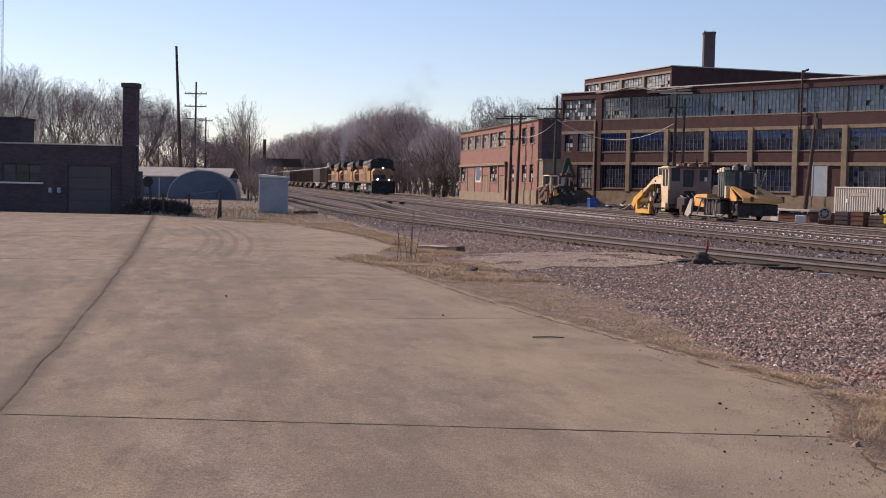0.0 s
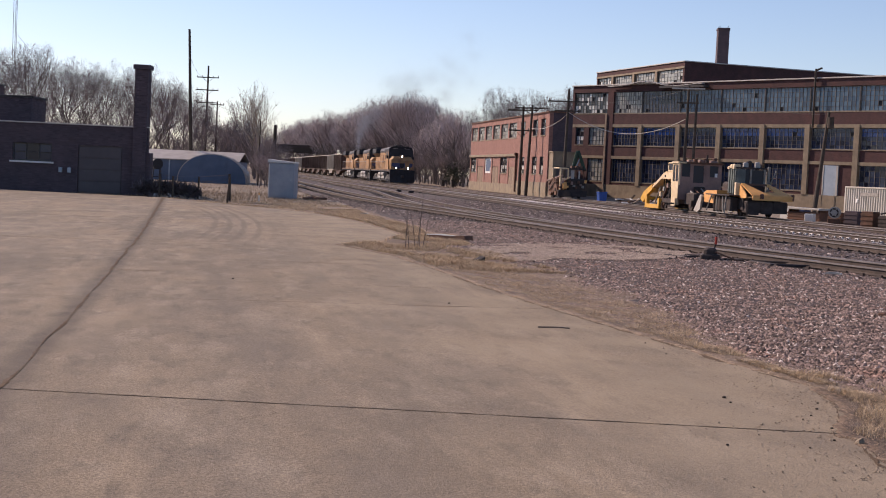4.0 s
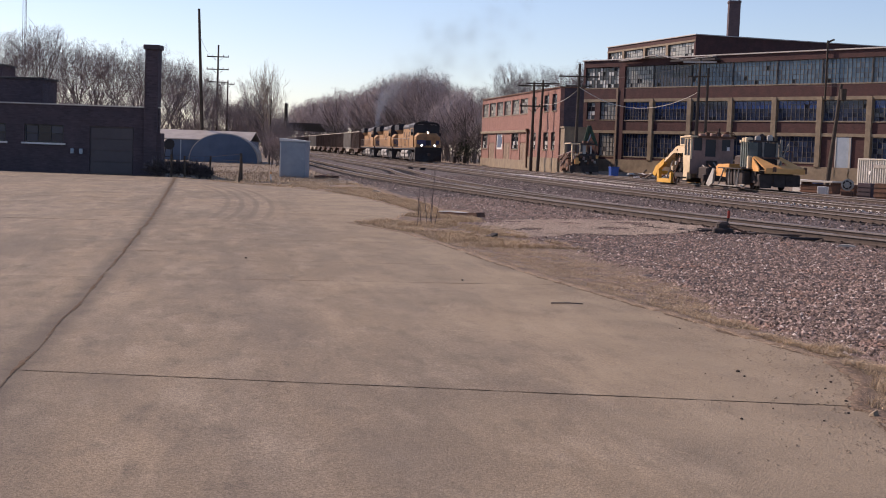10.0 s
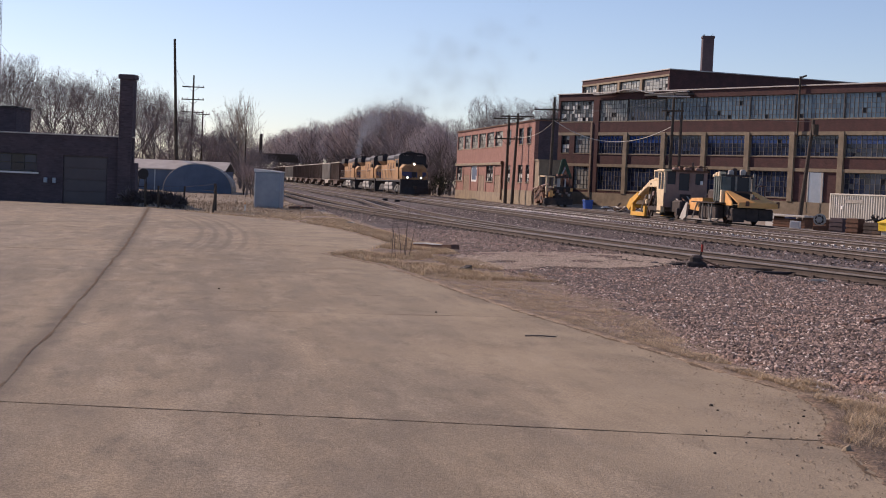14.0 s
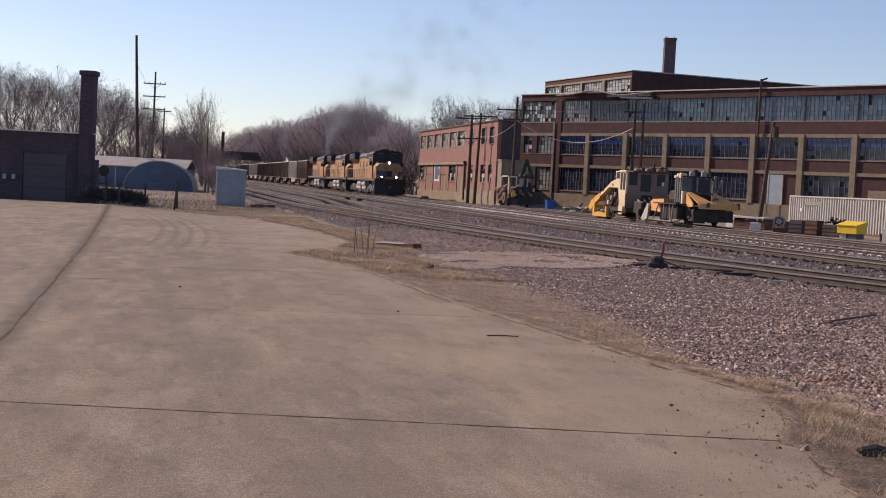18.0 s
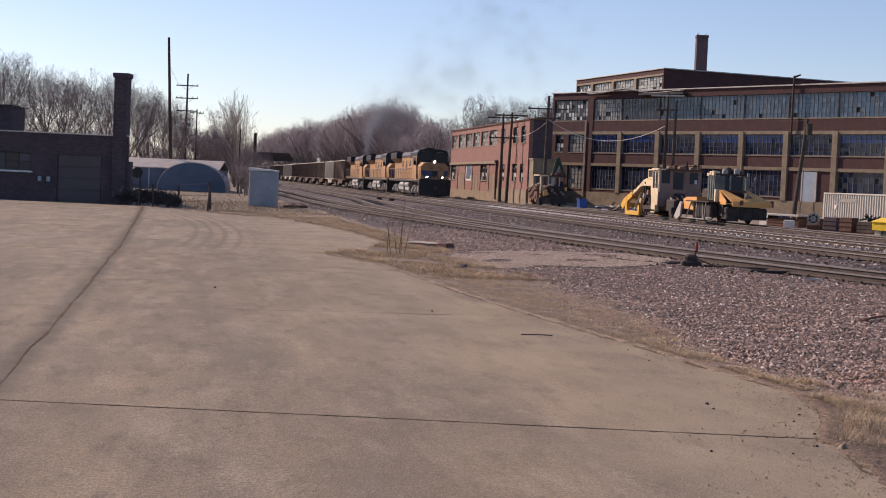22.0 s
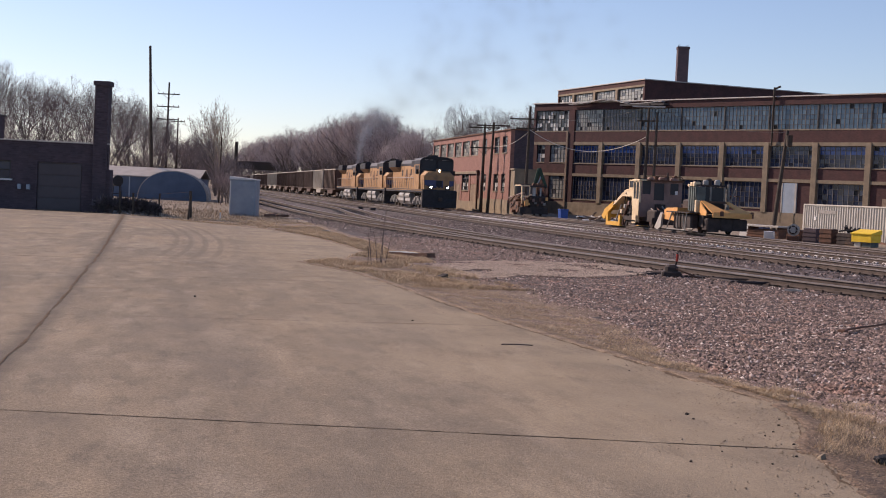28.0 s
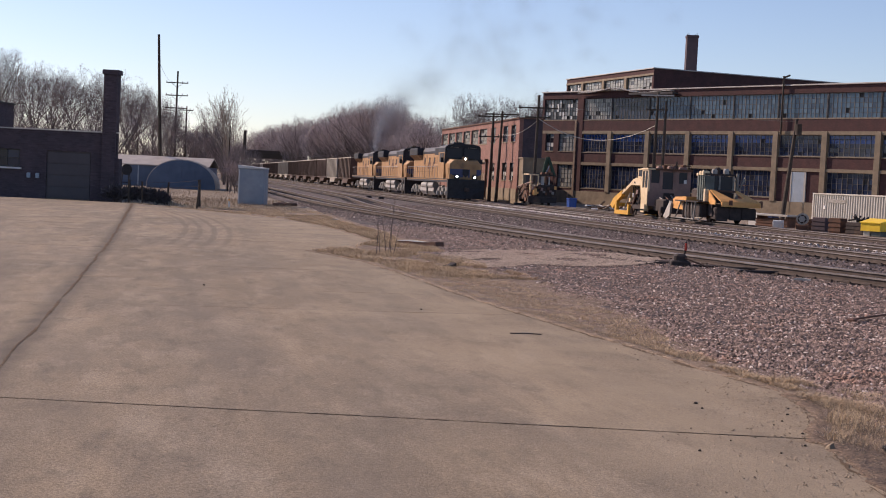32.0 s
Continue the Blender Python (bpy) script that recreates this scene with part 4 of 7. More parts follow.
def wheelset(parent, y, r=0.5):
    """An axle with two flanged wheels; turns about its own x axis."""
    ax = part("wheelset", Geo().tube((-0.9, 0, 0), (0.9, 0, 0), 0.09, n=8), "wheel", parent)
    ax.matrix_basis = pose(0, y, r)
    for s in (-1, 1):
        g = Geo().tube((s * 0.70, 0, 0), (s * 0.83, 0, 0), r, n=20).tube((s * 0.68, 0, 0), (s * 0.71, 0, 0), r + 0.03, n=20).tube((s * 0.83, 0, 0), (s * 0.86, 0, 0), 0.18, n=8)
        for k in range(3):
            a = k * 2.09
            g.tube((s * 0.835, 0.3 * math.cos(a), 0.3 * math.sin(a)), (s * 0.845, 0.3 * math.cos(a), 0.3 * math.sin(a)), 0.07, n=6)
        w = part("wheel", g, "wheel", ax)
    return ax


def six_wheel_truck(parent, y):
    t = part("bogie", Geo().box(-1.0, 1.0, y - 0.25, y + 0.25, 0.62, 0.95).box(-0.95, 0.95, y - 2.0, y - 1.8, 0.6, 0.85).box(-0.95, 0.95, y + 1.8, y + 2.0, 0.6, 0.85), "machine_dark", parent)
    for s in (-1, 1):
        prof = [(y - 2.3, 0.55), (y - 2.3, 0.85), (y - 1.5, 1.0), (y + 1.5, 1.0), (y + 2.3, 0.85), (y + 2.3, 0.55), (y + 1.3, 0.68), (y + 0.5, 0.62), (y - 0.5, 0.62), (y - 1.3, 0.68)]
        x = sorted((s * 1.06, s * 1.2))
        part("side_frame", Geo().prism(prof, "x", x[0], x[1]), "truck_grey", t, "dusty grey cast side frame")
        for k in (-1.85, 0, 1.85):
            part("journal_box", Geo().block(min(s * 1.18, s * 1.34), max(s * 1.18, s * 1.34), y + k - 0.17, y + k + 0.17, 0.34, 0.66, 0.03), "tank_grey", t)
        part("spring", Geo().tube((s * 1.22, y - 0.9, 0.45), (s * 1.22, y - 0.9, 0.95), 0.12, n=8).tube((s * 1.22, y + 0.9, 0.45), (s * 1.22, y + 0.9, 0.95), 0.12, n=8), "truck_grey", t)
        part("brake_cylinder", Geo().tube((s * 1.28, y - 0.65, 0.98), (s * 1.28, y - 0.2, 0.98), 0.11, n=8), "tank_grey", t)
    return [wheelset(parent, y + k, 0.53) for k in (-1.85, 0, 1.85)]


def locomotive(label):
    """A six-axle wide-cab diesel. Front at y = 0, looking to -y; rails at z = 0."""
    lo = thing("locomotive", pose(0, 0, 0), label, "locomotive", "locomotives of the coal train")
    part("frame_sill", Geo().box(-1.5, 1.5, 0.75, 21.6, 1.40, 1.62), "loco_grey", lo, "dark side sill")
    part("sill_stripe", Geo().box(-1.515, -1.501, 0.75, 21.6, 1.56, 1.62).box(1.501, 1.515, 0.75, 21.6, 1.56, 1.62), "yellow", lo, "thin yellow edge")
    part("walkway", Geo().box(-1.52, 1.52, 0.7, 21.65, 1.62, 1.68), "loco_grey", lo)
    # pilot and plough
    part("pilot", Geo().prism([(-1.5, 0.12), (1.5, 0.12), (1.52, 0.6), (1.52, 1.62), (-1.52, 1.62), (-1.52, 0.6)], "y", 0.35, 0.75), "black", lo, "black pilot plate")
    g = Geo()
    for s in (-1, 1):
        g.add([(0, 0.0, 0.15), (s * 1.48, 0.36, 0.15), (s * 1.5, 0.36, 0.95), (0, 0.2, 0.95)], [(0, 1, 2, 3) if s > 0 else (3, 2, 1, 0)])
        g.add([(0, 0.05, 0.15), (s * 1.48, 0.41, 0.15), (s * 1.5, 0.41, 0.95), (0, 0.25, 0.95)], [(3, 2, 1, 0) if s > 0 else (0, 1, 2, 3)])
    part("snow_plough", g, "black", lo)
    part("coupler", Geo().block(-0.16, 0.16, -0.25, 0.5, 0.72, 1.02, 0.04), "rail", lo)
    part("rear_coupler", Geo().block(-0.16, 0.16, 21.6, 22.2, 0.72, 1.02, 0.04), "rail", lo)
    for s in (-1, 1):
        for k in range(4):
            x = sorted((s * 1.05, s * 1.52))
            part("step", Geo().box(x[0], x[1], 0.78, 1.15, 0.35 + k * 0.32, 0.39 + k * 0.32), "loco_grey", lo)
        part("step_well", Geo().box(min(s * 1.0, s * 1.04), max(s * 1.0, s * 1.04), 0.78, 1.5, 0.3, 1.6), "black", lo)
    # nose
    n = Geo()
    lowr, upr = 1.34, 1.0
    v = [(-lowr, 0.85, 1.68), (lowr, 0.85, 1.68), (lowr, 2.5, 1.68), (-lowr, 2.5, 1.68),
         (-lowr, 0.88, 2.88), (lowr, 0.88, 2.88), (1.44, 2.5, 2.95), (-1.44, 2.5, 2.95),
         (-upr, 0.98, 3.2), (upr, 0.98, 3.2), (1.2, 2.5, 3.36), (-1.2, 2.5, 3.36)]
    n.add(v, [(0, 1, 5, 4), (4, 5, 9, 8), (1, 2, 6, 5), (5, 6, 10, 9), (3, 0, 4, 7), (7, 4, 8, 11), (8, 9, 10, 11), (3, 2, 1, 0), (2, 3, 7, 11, 10, 6)])
    nose = part("nose", n, "yellow", lo, "yellow wide nose")
    wing = Geo()
    for s in (-1, 1):
        wing.add([(s * x, y, z) for y in (0.838, 0.848) for x, z in ((0.2, 1.86), (0.55, 1.8), (1.28, 2.1), (1.3, 2.5), (0.2, 2.5))],
                 [(0, 1, 2, 3, 4), (9, 8, 7, 6, 5), (0, 5, 6, 1), (1, 6, 7, 2), (2, 7, 8, 3), (3, 8, 9, 4), (4, 9, 5, 0)])
    part("nose_emblem", wing, "wing_blue", nose, "blue winged emblem")
    part("emblem_shield", Geo().prism([(-0.26, 2.5), (-0.26, 2.05), (0, 1.82), (0.26, 2.05), (0.26, 2.5)], "y", 0.82, 0.836), "loco_grey", nose)
    part("nose_door", Geo().block(0.35, 0.9, 0.815, 0.837, 1.75, 2.9, 0.005), "yellow", nose)
    for z in (3.22, 3.43):
        part("headlight", Geo().tube((0, 1.04, z - 0.08), (0, 1.3, z - 0.08), 0.085, n=14), "lamp", nose, "lit headlight")
    part("headlight_housing", Geo().block(-0.22, 0.22, 1.05, 1.6, 3.0, 3.52, 0.05), "yellow", nose)
    for s in (-1, 1):
        p = part("ditch_light_housing", Geo().block(s * 0.74 - 0.19, s * 0.74 + 0.19, 0.60, 0.84, 1.70, 2.06, 0.04), "black", lo)
        part("ditch_light", Geo().tube((s * 0.74, 0.592, 1.89), (s * 0.74, 0.62, 1.89), 0.088, n=14), "lamp", p, "lit ditch light")
    # cab
    prof = [(-1.52, 1.68), (1.52, 1.68), (1.52, 3.75), (1.38, 4.28), (0.78, 4.62), (-0.78, 4.62), (-1.38, 4.28), (-1.52, 3.75)]
    c = part("driving_cab", Geo().prism(prof[:2] + [(1.515, 3.86), (-1.515, 3.86)], "y", 2.5, 5.2), "yellow", lo)
    part("cab_front", Geo().box(-1.5, 1.5, 2.3, 2.49, 2.9, 3.865), "loco_grey", c, "dark panel below the windscreen")
    part("cab_roof", Geo().prism([(-1.5, 3.87), (1.5, 3.87), (1.5, 4.22), (1.38, 4.4), (0.8, 4.56), (-0.8, 4.56), (-1.38, 4.4), (-1.5, 4.22)], "y", 2.3, 5.3), "loco_grey", c, "dark grey cab roof")
    part("visor", Geo().prism([(-1.44, 4.3), (1.44, 4.3), (1.3, 4.46), (0.8, 4.58), (-0.8, 4.58), (-1.3, 4.46)], "y", 2.05, 2.2), "black", c, "black sun visor over the windscreen")
    for s in (-1, 1):
        part("windscreen", Geo().prism([(s * 0.08, 3.4), (s * 1.42, 3.36), (s * 1.34, 4.2), (s * 0.08, 4.36)], "y", 2.2, 2.248), "cab_glass", c, "dark windscreen")
        x = sorted((s * 1.522, s * 1.535))
        for y in (2.75, 3.75):
            part("side_window", Geo().box(x[0], x[1], y, y + 0.8, 3.05, 3.78), "cab_glass", c)
        part("number_board", Geo().block(s * 0.75 - 0.33, s * 0.75 + 0.33, 2.17, 2.247, 4.28, 4.46, 0.01), "white", c)
        part("mirror", Geo().box(min(s * 1.55, s * 1.75), max(s * 1.55, s * 1.75), 2.7, 2.75, 3.0, 3.4), "black", c)
    part("horn", Geo().tube((-0.3, 3.4, 4.75), (-0.3, 4.0, 4.75), 0.07, n=8).tube((-0.1, 3.4, 4.75), (-0.1, 3.9, 4.75), 0.06, n=8), "rail", c)
    part("antenna", Geo().block(-0.45, 0.45, 4.2, 4.9, 4.64, 4.76, 0.03), "loco_grey", c)
    # hood
    part("hood", Geo().box(-0.98, 0.98, 5.2, 16.2, 1.68, 3.84), "yellow", lo, "yellow engine hood")
    part("hood_roof", Geo().prism([(-1.0, 3.85), (1.0, 3.85), (1.0, 4.05), (0.8, 4.4), (-0.8, 4.4), (-1.0, 4.05)], "y", 5.3, 16.2), "loco_grey", lo, "dark grey hood roof")
    part("blower_duct", Geo().block(-1.4, -0.985, 5.3, 8.0, 1.68, 2.9, 0.05), "yellow", lo)
    part("dynamic_brake", Geo().box(-1.28, 1.28, 5.35, 8.2, 3.7, 4.25), "loco_grey", lo)
    for s in (-1, 1):
        x = sorted((s * 1.282, s * 1.292))
        part("intake_grille", Geo().box(x[0], x[1], 5.6, 7.9, 3.76, 4.18), "black", lo)
        for k in range(9):
            y = 8.6 + k * 0.82
            x = sorted((s * 0.982, s * 1.0))
            p = part("hood_door", Geo().box(x[0], x[1], y, y + 0.76, 1.85, 3.55), "yellow", lo)
            if k in (1, 4, 7):
                x = sorted((s * 1.002, s * 1.008))
                part("louvre", Geo().box(x[0], x[1], y + 0.1, y + 0.66, 2.9, 3.5), "black", p)
        x = sorted((s * 1.002, s * 1.01))
        part("lettering_band", Geo().box(x[0], x[1], 9.4, 9.9, 2.5, 3.1).box(x[0], x[1], 10.1, 10.6, 2.5, 3.1).box(x[0], x[1], 11.7, 12.2, 2.5, 3.1).box(x[0], x[1], 12.4, 12.9, 2.5, 3.1), "rust", lo)
    part("exhaust_stack", Geo().block(-0.4, 0.4, 10.6, 11.6, 4.4, 4.62, 0.05), "black", lo)
    part("radiator_cab", Geo().prism([(-0.98, 1.68), (0.98, 1.68), (0.98, 3.3), (1.5, 3.75), (-1.5, 3.75), (-0.98, 3.3)], "y", 16.2, 20.6), "yellow", lo)
    part("radiator_box", Geo().box(-1.5, 1.5, 16.2, 20.6, 3.75, 4.3), "loco_grey", lo)
    part("radiator_top", Geo().box(-1.48, 1.48, 16.25, 20.55, 4.3, 4.4), "loco_grey", lo)
    for s in (-1, 1):
        x = sorted((s * 1.502, s * 1.512))
        part("radiator_screen", Geo().box(x[0], x[1], 16.4, 20.4, 3.8, 4.25), "black", lo)
    part("rear_end", Geo().block(-0.95, 0.95, 20.6, 21.2, 1.68, 3.4, 0.06), "yellow", lo)
    # tank, batteries, trucks
    part("fuel_tank", Geo().prism([(-1.42, 0.55), (-1.15, 0.24), (1.15, 0.24), (1.36, 0.55), (1.36, 0.9), (-1.36, 0.9)], "y", 7.4, 14.2), "tank_grey", lo, "pale grey fuel tank")
    for s in (-1, 1):
        part("air_reservoir", Geo().tube((s * 1.2, 7.6, 1.06), (s * 1.2, 10.1, 1.06), 0.29, n=14).tube((s * 1.2, 10.8, 1.06), (s * 1.2, 13.6, 1.06), 0.29, n=14), "tank_grey", lo)
        part("tank_bracket", Geo().box(min(s * 1.40, s * 1.46), max(s * 1.40, s * 1.46), 10.15, 10.75, 0.3, 1.28), "black", lo)
    wheels = six_wheel_truck(lo, 4.3) + six_wheel_truck(lo, 17.6)
    # handrails
    for s in (-1, 1):
        g = Geo().tube((s * 1.47, 5.4, 2.7), (s * 1.47, 21.4, 2.7), 0.022, n=5)
        part("handrail", g, "tank_grey", lo)
        for k in range(13):
            y = 5.5 + k * 1.3
            part("stanchion", Geo().tube((s * 1.47, y, 1.68), (s * 1.47, y, 2.72), 0.024, n=5), "tank_grey", lo)
        part("front_handrail", Geo().tube((s * 1.45, 0.8, 0.7), (s * 1.45, 0.8, 2.5), 0.024, n=5).tube((s * 1.45, 0.8, 2.5), (s * 1.35, 2.4, 2.7), 0.024, n=5), "yellow", lo)
    return lo, wheels


def hopper(label, shade):
    """A coal car. Front coupler at y = 0, rails at z = 0."""
    h = thing("coal_car", pose(0, 0, 0), label, "railway car", "coal cars")
    part("side_wall", Geo().prism([(-1.52, 1.15), (-1.56, 1.5), (-1.56, 3.88), (-1.50, 3.88), (-1.50, 1.15)], "y", 0.75, 15.45), shade, h)
    part("side_wall", Geo().prism([(1.52, 1.15), (1.56, 1.5), (1.56, 3.88), (1.50, 3.88), (1.50, 1.15)], "y", 0.75, 15.45), shade, h)
    part("end_wall", Geo().box(-1.5, 1.5, 0.75, 0.81, 1.2, 3.88), shade, h)
    part("end_wall", Geo().box(-1.5, 1.5, 15.39, 15.45, 1.2, 3.88), shade, h)
    part("floor", Geo().prism([(0.8, 1.2), (4.5, 1.1), (5.5, 0.6), (10.7, 0.6), (11.7, 1.1), (15.4, 1.2), (15.4, 1.3), (0.8, 1.3)], "x", -1.45, 1.45), shade, h)
    part("top_rail", Geo().box(-1.62, -1.48, 0.7, 15.5, 3.88, 4.0).box(1.48, 1.62, 0.7, 15.5, 3.88, 4.0).box(-1.48, 1.48, 0.7, 0.84, 3.88, 4.0).box(-1.48, 1.48, 15.36, 15.5, 3.88, 4.0), "hopper_grey", h, "pale worn top rail")
    for s in (-1, 1):
        for k in range(10):
            y = 0.8 + k * 1.6
            x = sorted((s * 1.561, s * 1.66))
            part("rib", Geo().box(x[0], x[1], y, y + 0.10, 1.3, 3.88), shade, h)
    g = Geo()
    for k in range(14):
        y = 0.85 + k * 1.04
        hh = 3.7 + 0.22 * math.sin(k * 1.3)
        g.add([(-1.49, y, 3.55), (-0.6, y, hh), (0.6, y, hh + 0.05), (1.49, y, 3.55), (-1.49, y + 1.05, 3.55), (-0.6, y + 1.05, hh + 0.05), (0.6, y + 1.05, hh), (1.49, y + 1.05, 3.55)], [(0, 1, 5, 4), (1, 2, 6, 5), (2, 3, 7, 6)])
    part("coal_load", g, "coal", h)
    part("coupler", Geo().block(-0.14, 0.14, 0.05, 0.8, 0.72, 1.0, 0.03).block(-0.14, 0.14, 15.4, 16.15, 0.72, 1.0, 0.03), "rail", h)
    ws = []
    for y in (2.2, 14.0):
        b = part("bogie", Geo().box(-1.0, 1.0, y - 0.2, y + 0.2, 0.55, 0.85), "machine_dark", h)
        for s in (-1, 1):
            x = sorted((s * 1.0, s * 1.14))
            part("side_frame", Geo().prism([(y - 1.2, 0.42), (y - 1.2, 0.62), (y - 0.4, 0.82), (y + 0.4, 0.82), (y + 1.2, 0.62), (y + 1.2, 0.42), (y + 0.35, 0.3), (y - 0.35, 0.3)], "x", x[0], x[1]), "machine_dark", b)
        ws += [wheelset(h, y + k, 0.46) for k in (-0.88, 0.88)]
    return h, ws


def wheels_of(ob):
    return [o for o in ob.children if o.name.startswith("wheelset")]


lead, _ = locomotive("yellow and grey six-axle diesel locomotive with lit lamps")
locos = [lead] + [copy_thing(lead, pose(0, 0, 0)) for _ in range(2)]
for o in locos[1:]:
    o["label"] = "trailing yellow and grey six-axle diesel locomotive"
    for c in [c for c in o.children_recursive if c.name.startswith(("headlight.", "ditch_light.")) and c.data.materials]:
        c.data = c.data.copy()
        c.data.materials[0] = M["cab_glass"]
        c["label"] = "unlit lamp"
brown, _ = hopper("brown steel coal car with ribbed sides, loaded", "hopper_brown")
pale, _ = hopper("pale grey steel coal car with ribbed sides, loaded", "hopper_grey")
ORDER = "bpbbbbbppbbbbpbbb"
cars, first = [], {"b": brown, "p": pale}
for k in ORDER:
    if first.get(k):
        cars.append(first.pop(k))
    else:
        cars.append(copy_thing(brown if k == "b" else pale, pose(0, 0, 0)))

# nose of the leading locomotive along the track, second by second
RUN = [(0.0, 174.76), (2.0, 170.32), (4.0, 165.97), (6.0, 161.69), (8.0, 157.44), (10.0, 153.21), (12.0, 148.99), (14.0, 144.77), (16.0, 140.58), (18.0, 136.42), (20.0, 132.29), (22.0, 128.21), (24.0, 124.18), (26.0, 120.21), (28.0, 116.27), (30.0, 112.34), (32.0, 108.40)]

# ---- bare trees ----
def grow(rng, height, limbs=9, lean=0.0, spread=1.0, wide=0.03, fine=4, up=0.55, thick=0.016, stem=0.78, reach=1.0):
    """Trunk and limbs as tapered tubes, twigs as slender blades. Returns two arrays of triangles (wood, twigs)."""
    wood, twigs = [], []

    def seg(a, b, r0, r1, n):
        w = b - a
        w = w / (np.linalg.norm(w) + 1e-9)
        s = np.cross(w, (0.31, 0.77, 0.55))
        s /= np.linalg.norm(s) + 1e-9
        t = np.cross(w, s)
        ring = [(math.cos(2 * math.pi * i / n), math.sin(2 * math.pi * i / n)) for i in range(n)]
        lo = [a + (s * c + t * d) * r0 for c, d in ring]
        hi = [b + (s * c + t * d) * r1 for c, d in ring]
        for i in range(n):
            j = (i + 1) % n
            wood.append((lo[i], lo[j], hi[j]))
            wood.append((lo[i], hi[j], hi[i]))

    def branch(p, d, length, r, depth):
        steps = 4 if depth == 0 else 3
        pts = [p]
        for k in range(steps):
            d = d + rng.normal(0, 0.10 + 0.05 * depth, 3) + np.array((0, 0, 0.10 * up if depth else 0.02))
            d = d / np.linalg.norm(d)
            pts.append(pts[-1] + d * length / steps)
        for k in range(steps):
            a, b = r * (1 - 0.8 * k / steps), r * (1 - 0.8 * (k + 1) / steps)
            if depth < 2:
                seg(pts[k], pts[k + 1], a, b, 6 if depth == 0 else 4)
            else:
                s = np.cross(d, rng.normal(0, 1, 3))
                s = s / (np.linalg.norm(s) + 1e-9) * max(a, wide * 0.5)
                twigs.append((pts[k] - s, pts[k] + s, pts[k + 1]))
        if depth >= fine - 1:
            return
        kids = (limbs, 7, 6, 4)[depth]
        for i in range(kids):
            f = (0.28 + 0.72 * (i + rng.random()) / kids) if depth == 0 else (0.2 + 0.8 * (i + rng.random()) / kids)
            x = f * steps
            k = min(int(x), steps - 1)
            q = pts[k] + (pts[k + 1] - pts[k]) * (x - k)
            az = rng.random() * 2 * math.pi
            out = np.array((math.cos(az), math.sin(az), 0.0))
            nd = d * (0.55 if depth else 0.0) + out * spread * (0.75 if depth == 0 else 0.6) + np.array((0, 0, up + (0.35 if depth == 0 else 0.0)))
            nd = nd + rng.normal(0, 0.15, 3)
            nd /= np.linalg.norm(nd)
            ln = length * (reach * (0.62 - 0.30 * (f - 0.28)) if depth == 0 else (0.62 - 0.2 * f))
            branch(q, nd, ln, max(r * (0.42 if depth == 0 else 0.5), 0.008), depth + 1)

    branch(np.zeros(3), np.array((lean, 0, 1.0)), height * stem, height * thick, 0)
    return np.array(wood), np.array(twigs)


def tri_mesh(name, tris, material):
    return big_mesh(name, tris.reshape(-1, 3), np.arange(len(tris) * 3).reshape(-1, 3), material)


def dome(a, wide=3.6, mid=5.7, tall=4.4):
    """Draws long twigs in to a rounded crown."""
    c = np.array((0, 0, mid))
    q = a - c
    q[..., 2] /= np.where(q[..., 2] > 0, tall, tall * 1.8)
    q[..., :2] /= wide
    r = np.linalg.norm(q, axis=-1, keepdims=True) + 1e-6
    q *= np.where(r > 0.75, (0.75 + 0.36 * np.tanh((r - 0.75) / 0.5)) / r, 1.0)
    q[..., 2] *= np.where(q[..., 2] > 0, tall, tall * 1.8)
    q[..., :2] *= wide
    return q + c


rng = np.random.default_rng(4)
KINDS = [(dome(a, 3.5), dome(b, 3.5)) for a, b in (grow(rng, 11.8, limbs=15, spread=0.85, wide=0.034, fine=4, up=0.55, thick=0.010, stem=0.5, reach=1.75) for _ in range(4))]
TREE_MESH = [(tri_mesh("trunk", dome(a, 4.0), "bark"), tri_mesh("crown", dome(b, 4.0), "twig")) for a, b in (grow(rng, 11.6, limbs=14, spread=0.95, wide=0.022, fine=5, up=0.6, thick=0.0095, stem=0.46, reach=1.9) for _ in range(4))]


def tree(x, y, h, kind, label, wide=1.0, group="bare trees by the yard"):
    t = thing("bare_tree", Matrix.Translation((x, y, -0.1)) @ Matrix.Rotation(random.random() * 6.28, 4, "Z") @ Matrix.Diagonal((h / 10 * wide, h / 10 * wide, h / 10, 1)), label, "tree", group)
    for nm, me in zip(("trunk", "crown"), TREE_MESH[kind]):
        o = new(nm, me)
        o.parent = t
    return t


LEFT = [(-46, 178, 13.5), (-40, 165, 12.5), (-34.5, 172, 12), (-29.5, 160, 13), (-24.5, 168, 14.6), (-21, 158, 14.2), (-17.5, 172, 13.8), (-15.5, 160, 12.6), (-12.6, 176, 14.0), (-10.6, 163, 11.2), (-7.8, 158, 12.4), (-6.0, 172, 12.2), (-3.4, 165, 9.6),
        (-37, 190, 14), (-27, 188, 14.4), (-19.5, 188, 14), (-9, 190, 12.5), (-2.2, 185, 9.2), (0.8, 178, 7.6), (2.8, 190, 8.2), (-5, 205, 12.5), (5.0, 205, 8.0)]
for i, (x, y, h) in enumerate(LEFT):
    tree(x, y, h, i % 4, "leafless grey-brown deciduous tree behind the workshop" if y < 182 else "leafless deciduous tree in the row further back", 0.95)
a, b = grow(np.random.default_rng(11), 9.4, limbs=16, spread=0.75, wide=0.026, fine=4, up=0.9, stem=0.62, reach=1.2, thick=0.012)
t = thing("pale_tree", pose(3.6, 128.5, -0.1), "slender pale leafless tree with upright twigs", "tree")
